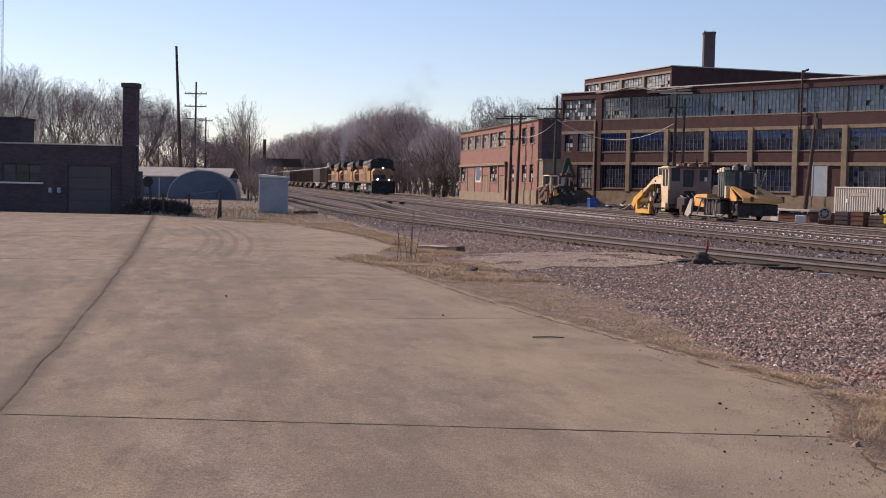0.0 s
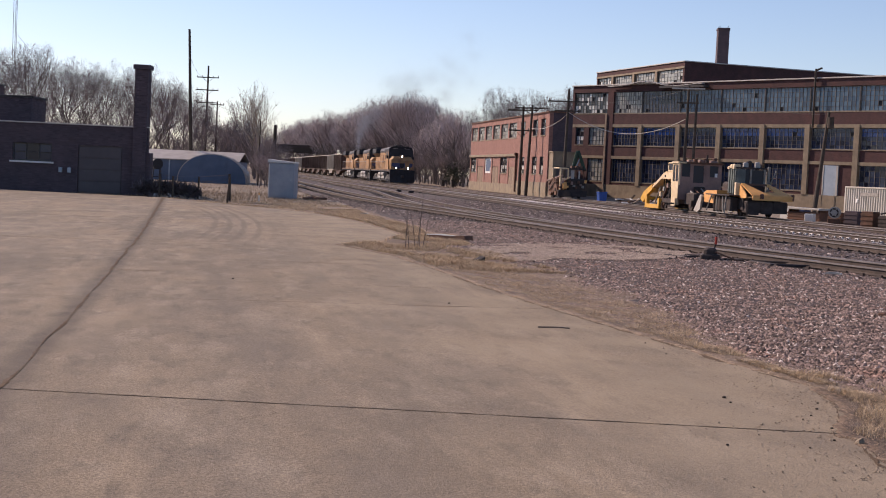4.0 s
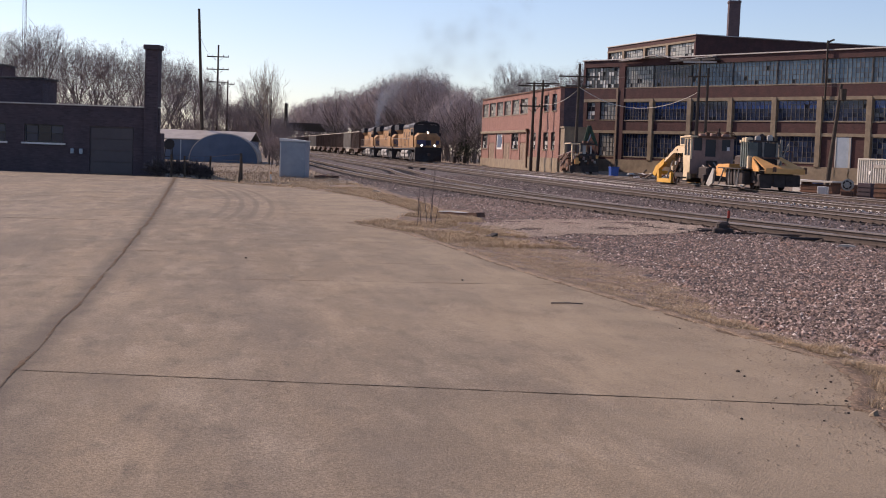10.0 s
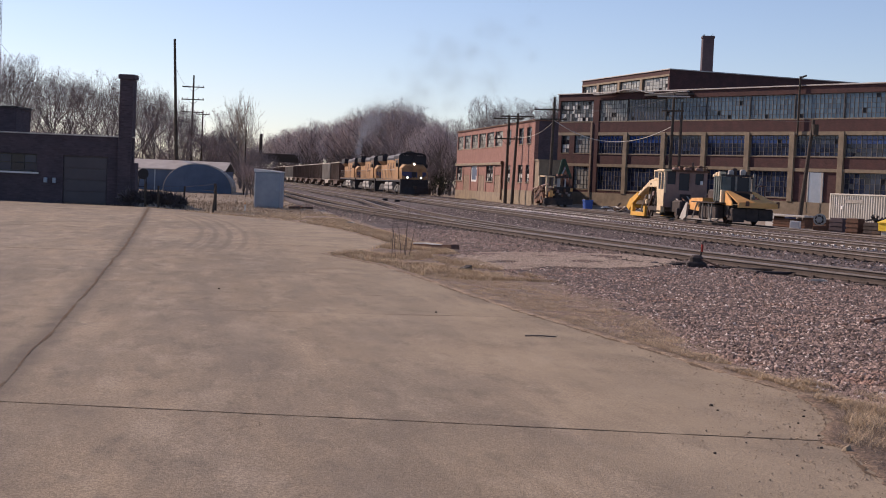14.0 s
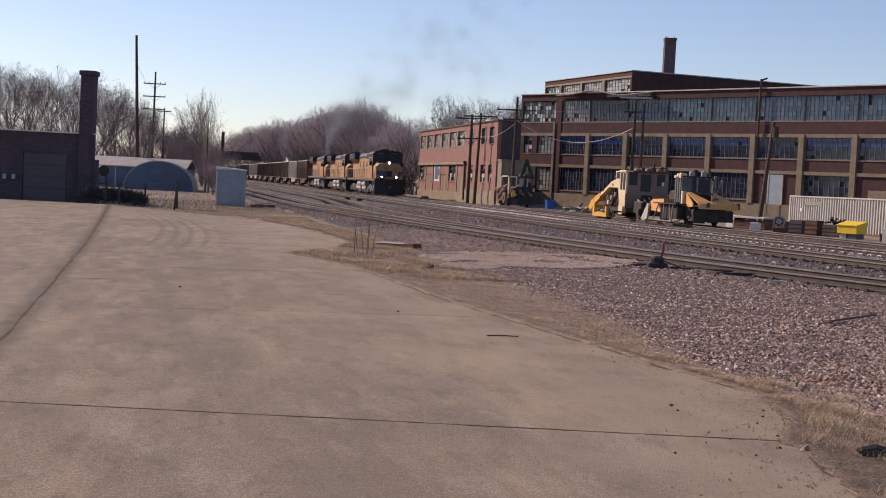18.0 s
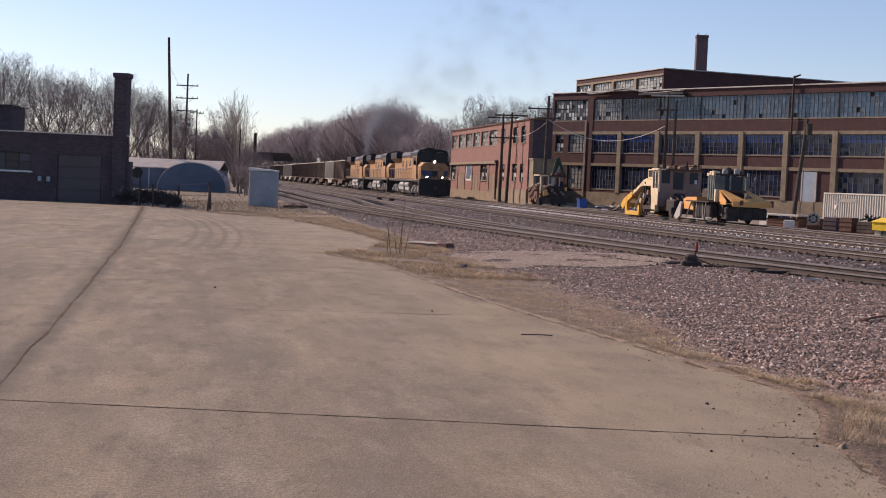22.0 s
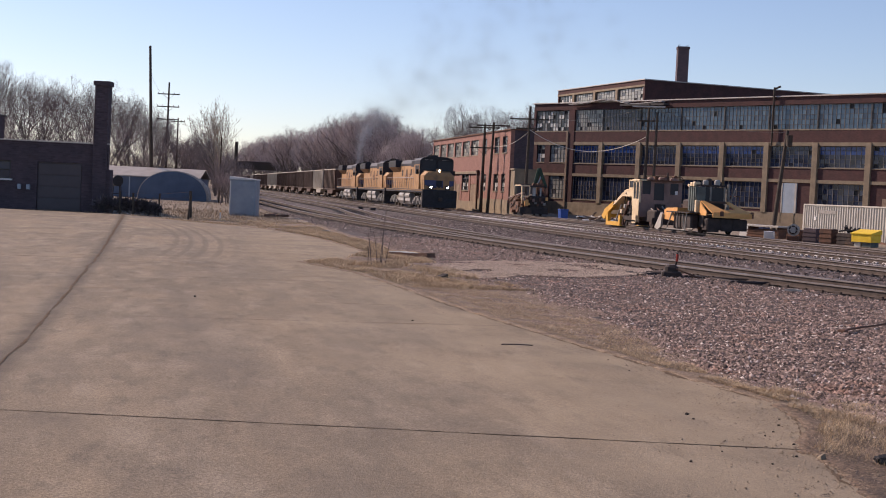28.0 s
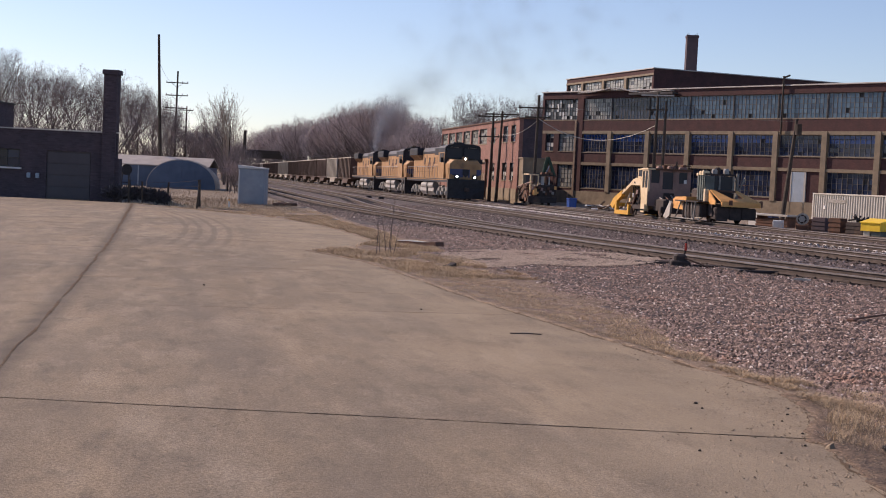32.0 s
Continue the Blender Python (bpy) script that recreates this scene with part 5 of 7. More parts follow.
for nm, me in (("trunk", tri_mesh("trunk", a, "bark_pale")), ("crown", tri_mesh("crown", b, "bark_pale"))):
    new(nm, me).parent = t
for x, y, h, s in ((1.2, 137, 5.2, 6), (-1.4, 141, 5.6, 7)):
    a, b = grow(np.random.default_rng(s), h, limbs=12, spread=0.8, wide=0.03, fine=4, up=0.8)
    t = thing("young_tree", pose(x, y, -0.1), "thin young leafless tree in the brush", "tree", "young trees in the brush")
    for nm, me in (("trunk", tri_mesh("trunk", a, "bark")), ("crown", tri_mesh("crown", b, "twig"))):
        new(nm, me).parent = t
RIGHT = [(44, 212, 17.0), (50, 222, 17.6), (56, 214, 18.6), (61, 226, 17.5), (67, 216, 18.8), (72, 224, 18.2), (79, 214, 18.0), (46.5, 218, 15.5), (52.5, 214, 16.2), (58.5, 218, 16.6), (64, 215, 16.8), (69.5, 220, 17), (42, 220, 13.5)]
for i, (x, y, h) in enumerate(RIGHT):
    tree(x, y, h * 0.94, (i + 1) % 4, "tall leafless tree standing behind the brick annex", 0.85, "trees behind the annex")


def woods(name, spots, label, light="twig_hazy"):
    wood, twigs, dark = [], [], []
    for i, (x, y, h, w) in enumerate(spots):
        a, b = KINDS[i % 4]
        c, s = math.cos(i * 2.4), math.sin(i * 2.4)
        m = np.array(((c, s, 0), (-s, c, 0), (0, 0, 1))) * (np.array((w, w, 1.0)) * h / 10)
        at = np.array((x, y, -0.3))
        wood.append(a @ m + at), (dark if i % 3 == 1 else twigs).append(b @ m + at)
    root = thing(name, pose(0, 0, 0), label, "woods", kind="stuff")
    for nm, arr, mt in (("trunks", wood, "bark"), ("twigs", twigs, light), ("twigs", dark, "twig_dark")):
        o = new(nm, tri_mesh(nm, np.concatenate(arr), mt))
        o.parent = root
        o["kind"] = "stuff"


CREST = [(0.0, 0.0150), (0.8, 0.0166), (2.15, 0.0256), (3.5, 0.0363), (4.4, 0.0421), (5.0, 0.0398), (6.1, 0.0502), (7.0, 0.0568), (7.5, 0.0600), (8.1, 0.0588), (8.7, 0.0552), (9.7, 0.0500), (10.2, 0.0430), (10.6, 0.035)]


def crest(b):
    """Rise of the woods' skyline, by bearing in degrees east of the line."""
    return float(np.interp(b, [p for p, q in CREST], [q for p, q in CREST]))


r2 = np.random.default_rng(21)
spots = []
for k in range(170):
    b = 0.2 + 10.0 * r2.random()
    d = max(700.0 if b < 2.5 else 31.5 / math.sin(radians(b)), 178.0) + 75 * r2.random() ** 1.4
    full = 1.6 + crest(b) * d
    spots.append((d * math.sin(radians(b)), d * math.cos(radians(b)), full * (0.62 + 0.42 * r2.random() ** 0.8), 1.1))
woods("far_woods", spots, "dense brown leafless woods on the far side of the line")
spots = []
for k in range(150):
    u = 160 + 300 * r2.random()
    p = 29.6 + 7 * r2.random()
    spots.append((p, u, min(3.0 + 3.0 * r2.random(), 1.6 + 0.75 * crest(math.degrees(math.atan2(p, u))) * u), 1.5))
for k in range(80):
    u = 150 + 330 * r2.random()
    spots.append((min(0.026 * u, -28 + 40 * r2.random() ** 0.8 - max(0, 160 - u) * 0.4), u, 4.2 + 4.2 * r2.random(), 1.35))
woods("brush", spots, "tangled leafless brush along the edge of the yard", "twig")
woods("thicket", [(2.7 + 1.9 * r2.random(), 100 + 14 * r2.random(), 2.0 + 2.2 * r2.random(), 1.1) for k in range(14)], "thicket of bare brown brush between hut and cabinet", "twig")
spots = [(x, 250 + 60 * r2.random(), 11 + 4 * r2.random(), 1.1) for x in np.linspace(-90, 4, 32)]
woods("far_treeline", spots, "grey-brown line of distant leafless trees")

# dark evergreen bush by the annex; scrub by the workshop, whose dark mass also stands for shade
for x, y, h, mtl, nm, lab in ((27.6, 160.5, 3.3, "cedar", "evergreen_bush", "dark evergreen bush against the annex corner"), (-3.1, 62.4, 0.72, "scrub", "scrub_bush", "dark leafless scrub filling the shaded spot at the workshop corner"), (-2.4, 62.2, 0.78, "scrub", "scrub_bush", "dark leafless scrub filling the shaded spot at the workshop corner"), (-1.7, 62.0, 0.66, "scrub", "scrub_bush", "dark leafless scrub filling the shaded spot along the fence"), (-1.1, 61.9, 0.45, "scrub", "scrub_bush", "low dark leafless scrub filling the shaded spot along the fence")):
    q = np.random.default_rng(int(y * 10))
    n = 1500
    d = q.normal(0, 1, (n, 3))
    d /= np.linalg.norm(d, axis=1)[:, None]
    c = d * (q.random((n, 1)) ** 0.5) * np.array((h * (0.42 if h > 2 else 0.8), h * 0.42, h * (0.5 if h > 2 else 0.35))) * (0.7 + 0.5 * np.sin(d[:, :1] * 5 + d[:, 1:2] * 3) ** 2) + np.array((x, y, h * 0.45))
    c[:, 2] = np.maximum(c[:, 2], 0.0)
    w = q.normal(0, 1, (n, 3)) * 0.14
    s = q.normal(0, 1, (n, 3)) * 0.022
    ob = new(nm, tri_mesh(nm, np.stack([c - s, c + s, c + w + np.array((0, 0, 0.12))], 1), mtl))
    tagged(ob, lab, "bush")


# ---- concrete apron in slabs ----
EDGE = [(-6.0, 3.0), (3.0, 3.2), (6.98, 3.89), (7.78, 4.09), (8.22, 4.20), (8.40, 4.14), (8.62, 4.27), (9.06, 4.51), (9.54, 4.70), (10.07, 4.83), (10.65, 4.88), (11.04, 4.83), (11.99, 4.68), (13.28, 4.57), (14.5, 4.40), (16.83, 4.12), (18.78, 3.93), (20.39, 3.82), (23.04, 3.66), (25.74, 3.38), (27.82, 2.83), (28.87, 2.52)]
TAIL = [(3.64, 30.73), (4.63, 34.33), (4.61, 37.76), (4.2, 43.38), (3.12, 49.21), (0.34, 54.49), (-2.54, 60.57), (-10.0, 62.9), (-24.0, 65.4), (-24.0, -6.0)]
outline = []
for (y0, x0), (y1, x1) in zip(EDGE, EDGE[1:]):
    n = max(1, int(abs(y1 - y0) / 0.12)) if y0 >= 3 else 1
    for k in range(n):
        f = k / n
        j = 0.05 * noise.noise((y0 + (y1 - y0) * f, 7, 0)) + 0.05 * noise.noise(((y0 + (y1 - y0) * f) * 4, 3, 1)) + random.uniform(-0.012, 0.012)
        outline.append((x0 + (x1 - x0) * f + j, y0 + (y1 - y0) * f))
outline += [(2.5, 28.87)]
for (x0, y0), (x1, y1) in zip(TAIL[:6], TAIL[1:7]):
    for k in range(6):
        f = k / 6
        outline.append((x0 + (x1 - x0) * f + random.uniform(-0.08, 0.08), y0 + (y1 - y0) * f + random.uniform(-0.1, 0.1)))
outline += TAIL[6:]


def cut(poly, a, b, c):
    """Keeps the side of a polygon on which a x + b y <= c."""
    out = []
    for (x0, y0), (x1, y1) in zip(poly, poly[1:] + poly[:1]):
        d0, d1 = a * x0 + b * y0 - c, a * x1 + b * y1 - c
        if d0 <= 0:
            out.append((x0, y0))
        if d0 * d1 < 0:
            f = d0 / (d0 - d1)
            out.append((x0 + (x1 - x0) * f, y0 + (y1 - y0) * f))
    return out


def seam(y):
    return float(np.interp(y, [-6, 8, 14, 19.3, 24.6, 30, 58, 66], [-1.40, -1.38, -1.38, -1.43, -1.50, -1.56, -2.23, -2.4]))


ROWS = [(-6.0, 0.0), (2.9, -0.05), (9.3, -0.205), (16.15, 0.03), (18.8, 0.0), (23.0, 0.0), (27.4, 0.0), (32.0, 0.01), (38.0, 0.0), (46.0, 0.0), (54.0, 0.0), (66.5, 0.0)]
apron = thing("concrete_apron", pose(0, 0, 0), "worn tan concrete apron of large cast slabs", "pavement", kind="structure")
GAP = 0.002
for (a0, b0), (a1, b1) in zip(ROWS, ROWS[1:]):
    mid = (a0 + a1) / 2
    cuts = [-24.1, -16.6, -9.0, seam(mid), 9.0]
    for k, (x0, x1) in enumerate(zip(cuts, cuts[1:])):
        p = cut(cut(outline, b0, -1.0, -(a0 + GAP)), -b1, 1.0, a1 - GAP)
        s = (seam(a1) - seam(a0)) / (a1 - a0)
        if k == 3:
            p = cut(p, -1.0, s, -(x0 + GAP * 0.2) + s * mid)
        else:
            p = cut(p, -1.0, 0.0, -(x0 + GAP))
        if k == 2:
            p = cut(p, 1.0, -s, (x1 - GAP * 0.2) - s * mid)
        else:
            p = cut(p, 1.0, 0.0, x1 - GAP)
        if len(p) < 3:
            continue
        cx, cy = sum(x for x, y in p) / len(p), sum(y for x, y in p) / len(p)
        z = random.uniform(-0.0015, 0.001)
        g = Geo()
        n = len(p)
        q = [(x, y, z - 0.12) for x, y in p] + [(x, y, z) for x, y in p]
        g.add(q, [tuple(range(2 * n - 1, n - 1, -1))] + [(i, (i + 1) % n, n + (i + 1) % n, n + i) for i in range(n)])
        o = part("slab", g, "concrete", apron)


def ribbon(name, pts, widths, material, label, z=0.0025, ragged=0.35):
    """A thin stain or crack lying along a line."""
    v, f = [], []
    n = len(pts)
    for i, (x, y) in enumerate(pts):
        x0, y0 = pts[max(0, i - 1)]
        x1, y1 = pts[min(n - 1, i + 1)]
        d = math.hypot(x1 - x0, y1 - y0)
        nx, ny = -(y1 - y0) / d, (x1 - x0) / d
        w = widths(i / (n - 1))
        a, b = w * (1 + ragged * random.uniform(-1, 1)), w * (1 + ragged * random.uniform(-1, 1))
        v += [(x - nx * a, y - ny * a, z), (x + nx * b, y + ny * b, z)]
    f = [(2 * i, 2 * i + 1, 2 * i + 3, 2 * i + 2) for i in range(n - 1)]
    return tagged(new(name, Geo().add(v, f).mesh(name, material)), label, name.replace("_", " "), kind="structure")


ribbon("tar_seam", [(seam(y) + 0.05 * noise.noise((y * 0.7, 0, 9)), y) for y in np.arange(7.6, 60, 0.09)], lambda f: max(0.001, 0.004 + 0.045 * f + (0.016 + 0.035 * f) * noise.noise((f * 90, 2, 2))), "tar", "old dark tar seam with ragged edges", 0.0030, 0.55)
ribbon("tar_core", [(seam(y) + 0.05 * noise.noise((y * 0.7, 0, 9)), y) for y in np.arange(7.6, 60, 0.07)], lambda f: max(0.0, 0.005 + 0.035 * f + 0.03 * noise.noise((f * 60, 7, 2))), "soil", "dark broken core of the tar seam", 0.0036, 0.6)
ribbon("crack", [(0.42 - 0.1 * math.sin(k * 0.9) - 0.012 * k, 9.2 - k * 0.07) for k in range(10)], lambda f: 0.0025, "tar", "short branching crack in the concrete")


def edge_x(y):
    if y <= 28.87:
        return float(np.interp(y, [a for a, b in EDGE], [b for a, b in EDGE]))
    return float(np.interp(y, [28.87, 30.73, 34.33, 37.76, 43.38, 49.21, 54.49, 60.57], [2.52, 3.64, 4.63, 4.61, 4.2, 3.12, 0.34, -2.54]))


for k, (a, b) in enumerate(ROWS[2:-1]):
    for x0, x1, w in ((seam(a) + 0.06, edge_x(a) - 0.05, 1.0), (-9.0, seam(a) - 0.06, 0.6)):
        if x1 < x0 + 1:
            continue
        xs = np.arange(x0, x1, 0.06)
        ribbon("joint", [(x, a + b * x + 0.012 * noise.noise((x * 1.1, k, 4)) + 0.006 * noise.noise((x * 6, k, 2))) for x in xs], lambda f, k=k, w=w, n=len(xs): max(0.0012, w * (0.0045 + 0.0003 * ROWS[k + 2][0] + 0.010 * noise.noise((f * n * 0.05, k * 3.7, w)) + 0.008 * noise.noise((f * n * 0.4, k, 1)))), "joint_dirt", "dirt-filled joint between two slabs", 0.0030, 0.4)
q = np.random.default_rng(8)
for k in range(16):
    x, y, ln, a = -5 + 8.5 * q.random(), 13 + 38 * q.random() ** 1.3, 0.5 + 1.8 * q.random(), q.normal(0, 0.35)
    if x + ln * 0.6 > edge_x(y) - 0.3:
        continue
    ribbon("dirt_streak", [(x + ln * (f - 0.5) * math.cos(a), y + ln * (f - 0.5) * math.sin(a) + 0.12 * noise.noise((f * 3, k, 5))) for f in np.linspace(0, 1, 40)], lambda f, k=k, y=y: (0.02 + 0.0012 * y) * max(0.0, math.sin(f * 3.14) + 1.4 * noise.noise((f * 8, k, 0)) - 0.25), "smear", "dark streak of dirt washed over the concrete", 0.0026 + 0.00002 * k, 0.6)


def earth(x, y):
    """Soil that laps over the apron's edge and falls away to the ballast."""
    e = x - edge_x(y) + 0.05 * noise.noise((x * 1.3, y * 1.3, 8)) + 0.04 * noise.noise((x * 5, y * 5, 1))
    if e < -0.07 or x > verge(y) + 0.5:
        return -0.1
    return 0.009 + min(0.0, e) * 0.12 - 0.05 * max(0.0, min(1.0, e / 0.8)) + 0.012 * noise.noise((x * 3, y * 3, 5)) + 0.008 * noise.noise((x * 11, y * 11, 2))


# Thin dark brown line of uneven width along the apron's edge.
ribbon("edge_dirt", [(edge_x(y) - 0.06 + 0.05 * noise.noise((y * 1.9, 1, 1)) + 0.03 * noise.noise((y * 7, 1, 1)), y) for y in np.arange(6.8, 28.8, 0.06)], lambda f: (0.25 if f < 0.22 else 0.7) * max(0.0, 0.02 + 0.07 * noise.noise((f * 40, 3, 3)) + 0.03 * noise.noise((f * 190, 3, 3))), "soil", "dark line along the ragged edge of the apron", 0.0034, 0.6)
for nm, y0, y1, st, mt in (("verge_earth", 3.2, 10.4, 0.07, "earth_dark"), ("verge_earth", 10.4, 31.0, 0.07, "earth"), ("verge_earth", 31.0, 61.0, 0.13, "earth")):
    tagged(new(nm, sheet(nm, 2.2 if y1 < 40 else -3.2, 7.2, y0, y1, st, earth, mt)), "dark soil and dead litter along the edge of the apron", "ground", kind="structure")

# ---- stones, grass ----
r3 = np.random.default_rng(5)
UNIT = np.array(((1, 0, 0), (-1, 0, 0), (0, 1, 0), (0, -1, 0), (0, 0, 1), (0, 0, -1)), float)
OCT = np.array(((0, 2, 4), (2, 1, 4), (1, 3, 4), (3, 0, 4)))


def stones(name, xy, z, size, label, material="stone"):
    n = len(xy)
    v = UNIT[None] * (0.55 + 0.9 * r3.random((n, 6, 1))) + r3.normal(0, 0.22, (n, 6, 3))
    a = r3.random(n) * 6.283
    c, s = np.cos(a)[:, None], np.sin(a)[:, None]
    v = np.stack([v[:, :, 0] * c - v[:, :, 1] * s, v[:, :, 0] * s + v[:, :, 1] * c, v[:, :, 2] * 0.75], 2) * (size * (0.5 + r3.random(n) ** 2 * 0.9))[:, None, None]
    v += np.concatenate([xy, z[:, None]], 1)[:, None]
    f = (OCT[None] + 6 * np.arange(n)[:, None, None]).reshape(-1, 3)
    return tagged(new(name, big_mesh(name, v.reshape(-1, 3), f, material)), label, "gravel", kind="stuff")


def scatter(n, u0, u1, left, right, power=1.0):
    u = u0 + (u1 - u0) * r3.random(n) ** power
    l, r = np.array([left(t) for t in u]), np.array([right(t) for t in u])
    return np.stack([l + (r - l) * r3.random(n), u], 1)


xy = scatter(118000, 8.5, 46.0, lambda u: verge(u) + 0.05 + 0.5 * noise.noise((u * 0.9, 1, 2)), lambda u: min(near_line(u) + 2.6, 0.62 * u + 0.6), 1.25)
stones("track_gravel", xy, np.array([lie(x, y) + 0.006 for x, y in xy]), 0.0195, "loose purple-grey crushed stone beside the track")
xy = scatter(30000, 9.0, 42.0, lambda u: edge_x(u) + 0.45, lambda u: verge(u) + 0.8)
stones("verge_gravel", xy, np.array([max(earth(x, y), -0.05) for x, y in xy]), 0.010, "small stones strewn in the verge")
xy = scatter(62000, 24.0, 84.0, lambda u: max(verge(u), near_line(u) - 3.5), lambda u: 29.0 + bend(u))
q = np.random.default_rng(17)
n = 42000
rad, ang = q.random(n) ** 0.5, q.random(n) * 6.283
pk = np.stack([7.6 + 3.4 * rad * np.cos(ang), 29.2 + 2.9 * rad * np.sin(ang) + 0.55 * rad * np.cos(ang) * 3.4], 1)
pk = pk[np.array([x > verge(y) + 0.2 + 0.5 * noise.noise((x, y, 3)) and noise.noise((x * 0.9, y * 0.9, 6)) > -0.25 for x, y in pk])]
stones("fine_gravel", pk, np.array([lie(x, y) + 0.03 for x, y in pk]), 0.015, "pale patch of fine gravel spilt beside the lead", "stone_pale")
stones("yard_gravel", xy, np.array([lie(x, y) for x, y in xy]), 0.042, "grey ballast stones between the tracks", "stone_dark")


def blades(name, xy, length, width, label, droop=0.6, material="grass"):
    n = len(xy)
    base = np.concatenate([xy, np.array([max(earth(x, y), -0.06) if y < 61 else -0.07 for x, y in xy])[:, None]], 1)
    az = r3.random(n) * 6.283
    ln = length * (0.35 + 0.9 * r3.random(n))
    lean = droop * (0.15 + r3.random(n))
    tip = base + np.stack([np.cos(az) * lean * ln, np.sin(az) * lean * ln, ln], 1)
    mid = base + np.stack([np.cos(az) * lean * ln * 0.3, np.sin(az) * lean * ln * 0.3, ln * 0.6], 1)
    sd = np.stack([-np.sin(az), np.cos(az), np.zeros(n)], 1) * (width * (0.6 + 0.8 * r3.random(n)))[:, None]
    v = np.stack([base - sd, base + sd, mid + sd * 0.8, mid - sd * 0.8, tip], 1).reshape(-1, 3)
    k = 5 * np.arange(n)[:, None]
    f = np.concatenate([k + np.array((0, 1, 2)), k + np.array((0, 2, 3)), k + np.array((3, 2, 4))])
    return tagged(new(name, big_mesh(name, v, f, material)), label, "grass", kind="stuff")


def patchy(xy, at, k=1.6, seed=4):
    return xy[np.array([noise.noise((x * k, y * k, seed)) + 0.5 * noise.noise((x * k * 3, y * k * 3, seed)) > at for x, y in xy])]


tuft = patchy(scatter(34000, 6.0, 11.3, lambda u: edge_x(u) + 0.10 + 0.15 * noise.noise((u * 3, 0, 0)), lambda u: verge(u) + 0.9, 0.8), 0.0, 1.1)
blades("dry_grass", tuft, 0.05 + 0.035 * np.sin(tuft[:, 0] * 7) * np.sin(tuft[:, 1] * 5), np.full(len(tuft), 0.0009), "thin tufts of dry straw-coloured grass along the apron", 2.4)
low = patchy(scatter(60000, 10.0, 30.0, lambda u: edge_x(u) + 0.1, lambda u: min(verge(u) + 0.2, edge_x(u) + 1.6)), -0.12)
blades("dry_grass", low, 0.03, 0.0012, "short dead grass in the brown verge", 2.6)
far = np.concatenate([patchy(scatter(62000, 23.0, 36.0, lambda u: edge_x(u) + 0.1, lambda u: verge(u) + 0.6), -0.05, 0.8), patchy(scatter(60000, 36.0, 62.0, lambda u: edge_x(u) + 0.1, lambda u: verge(u) - 0.1), -0.15, 0.5)])
blades("dry_grass", far, 0.07, 0.0030, "dry yellow grass in the tongue of earth by the weeds", 2.0)
xy = np.concatenate([scatter(12000, 60.0, 112.0, lambda u: -6.5 - max(0, u - 64) * 0.1, lambda u: 5.6), scatter(4500, 62.0, 80.0, lambda u: -1.5, lambda u: 5.2), scatter(5000, 117.0, 200.0, lambda u: 24.8, lambda u: 28.3)])
blades("tall_dry_grass", xy, 0.12, 0.006, "knee-high dry grass by the fence and the annex", 1.0, "grass_shaded")
xy = np.concatenate([scatter(7000, 11, 30, lambda u: edge_x(u) - 1.6, lambda u: edge_x(u) - 0.05, 1.0), scatter(5200, 6.6, 11.0, lambda u: edge_x(u) - 1.5, lambda u: edge_x(u) + 0.25)])
xy = xy[r3.random(len(xy)) < np.exp(-2.5 * (np.array([edge_x(y) for x, y in xy]) - xy[:, 0]))]
stones("grit", xy, np.full(len(xy), 0.004), 0.0075, "dark grit and leaf litter on the edge of the concrete", "dirt")

weed = thing("weed_stalks", pose(4.36, 29.4, -0.03), "tall dry branching weed stalks in the verge", "weed")
for x, y, h, q in ((-0.34, -0.5, 0.95, 0.03), (-0.25, -0.42, 0.72, -0.10), (-0.02, -0.1, 1.28, 0.10), (0.03, 0.0, 1.36, 0.04), (0.10, -0.05, 1.15, 0.24), (-0.05, 0.1, 0.8, -0.12)):
    g = Geo().tube((x, y, 0), (x + q * 0.4, y, h * 0.5), 0.008, 0.006, n=5).tube((x + q * 0.4, y, h * 0.5), (x + q, y, h), 0.006, 0.003, n=4)
    st = part("stalk", g, "bark", weed)
    for k in range(6):
        z = h * (0.35 + 0.1 * k)
        g = Geo().tube((x + q * z / h, y, z), (x + q * z / h + random.uniform(-0.14, 0.14), y + random.uniform(-0.1, 0.1), z + 0.16), 0.004, 0.002, n=3)
        part("side_shoot", g, "bark", st)

# ---- poles and wires ----
def utility_pole(x, y, top, lean, arms, label, r=0.15, turn=0.0, group="utility poles"):
    """lean: metres by which the top stands off to +x. arms: (height, half width)."""
    p = thing("utility_pole", pose(x, y, 0, 0, 0, turn), label, "pole", group)
    part("shaft", Geo().tube((0, 0, -0.3), (lean, 0, top), r, r * 0.62, n=10), "pole", p)
    for z, w in arms:
        c = lean * z / top
        a = part("crossarm", Geo().box(c - w, c + w, -0.19, -0.08, z - 0.06, z + 0.06), "pole", p)
        for k in (-0.95, -0.5, 0.5, 0.95):
            part("insulator", Geo().tube((c + k * w, -0.135, z + 0.06), (c + k * w, -0.135, z + 0.24), 0.05, 0.03, n=6), "wire", a)
        part("arm_brace", Geo().tube((c - w * 0.5, -0.13, z - 0.06), (c, -0.1, z - 0.6), 0.02, n=4).tube((c + w * 0.5, -0.13, z - 0.06), (c, -0.1, z - 0.6), 0.02, n=4), "pole", p)
    return p


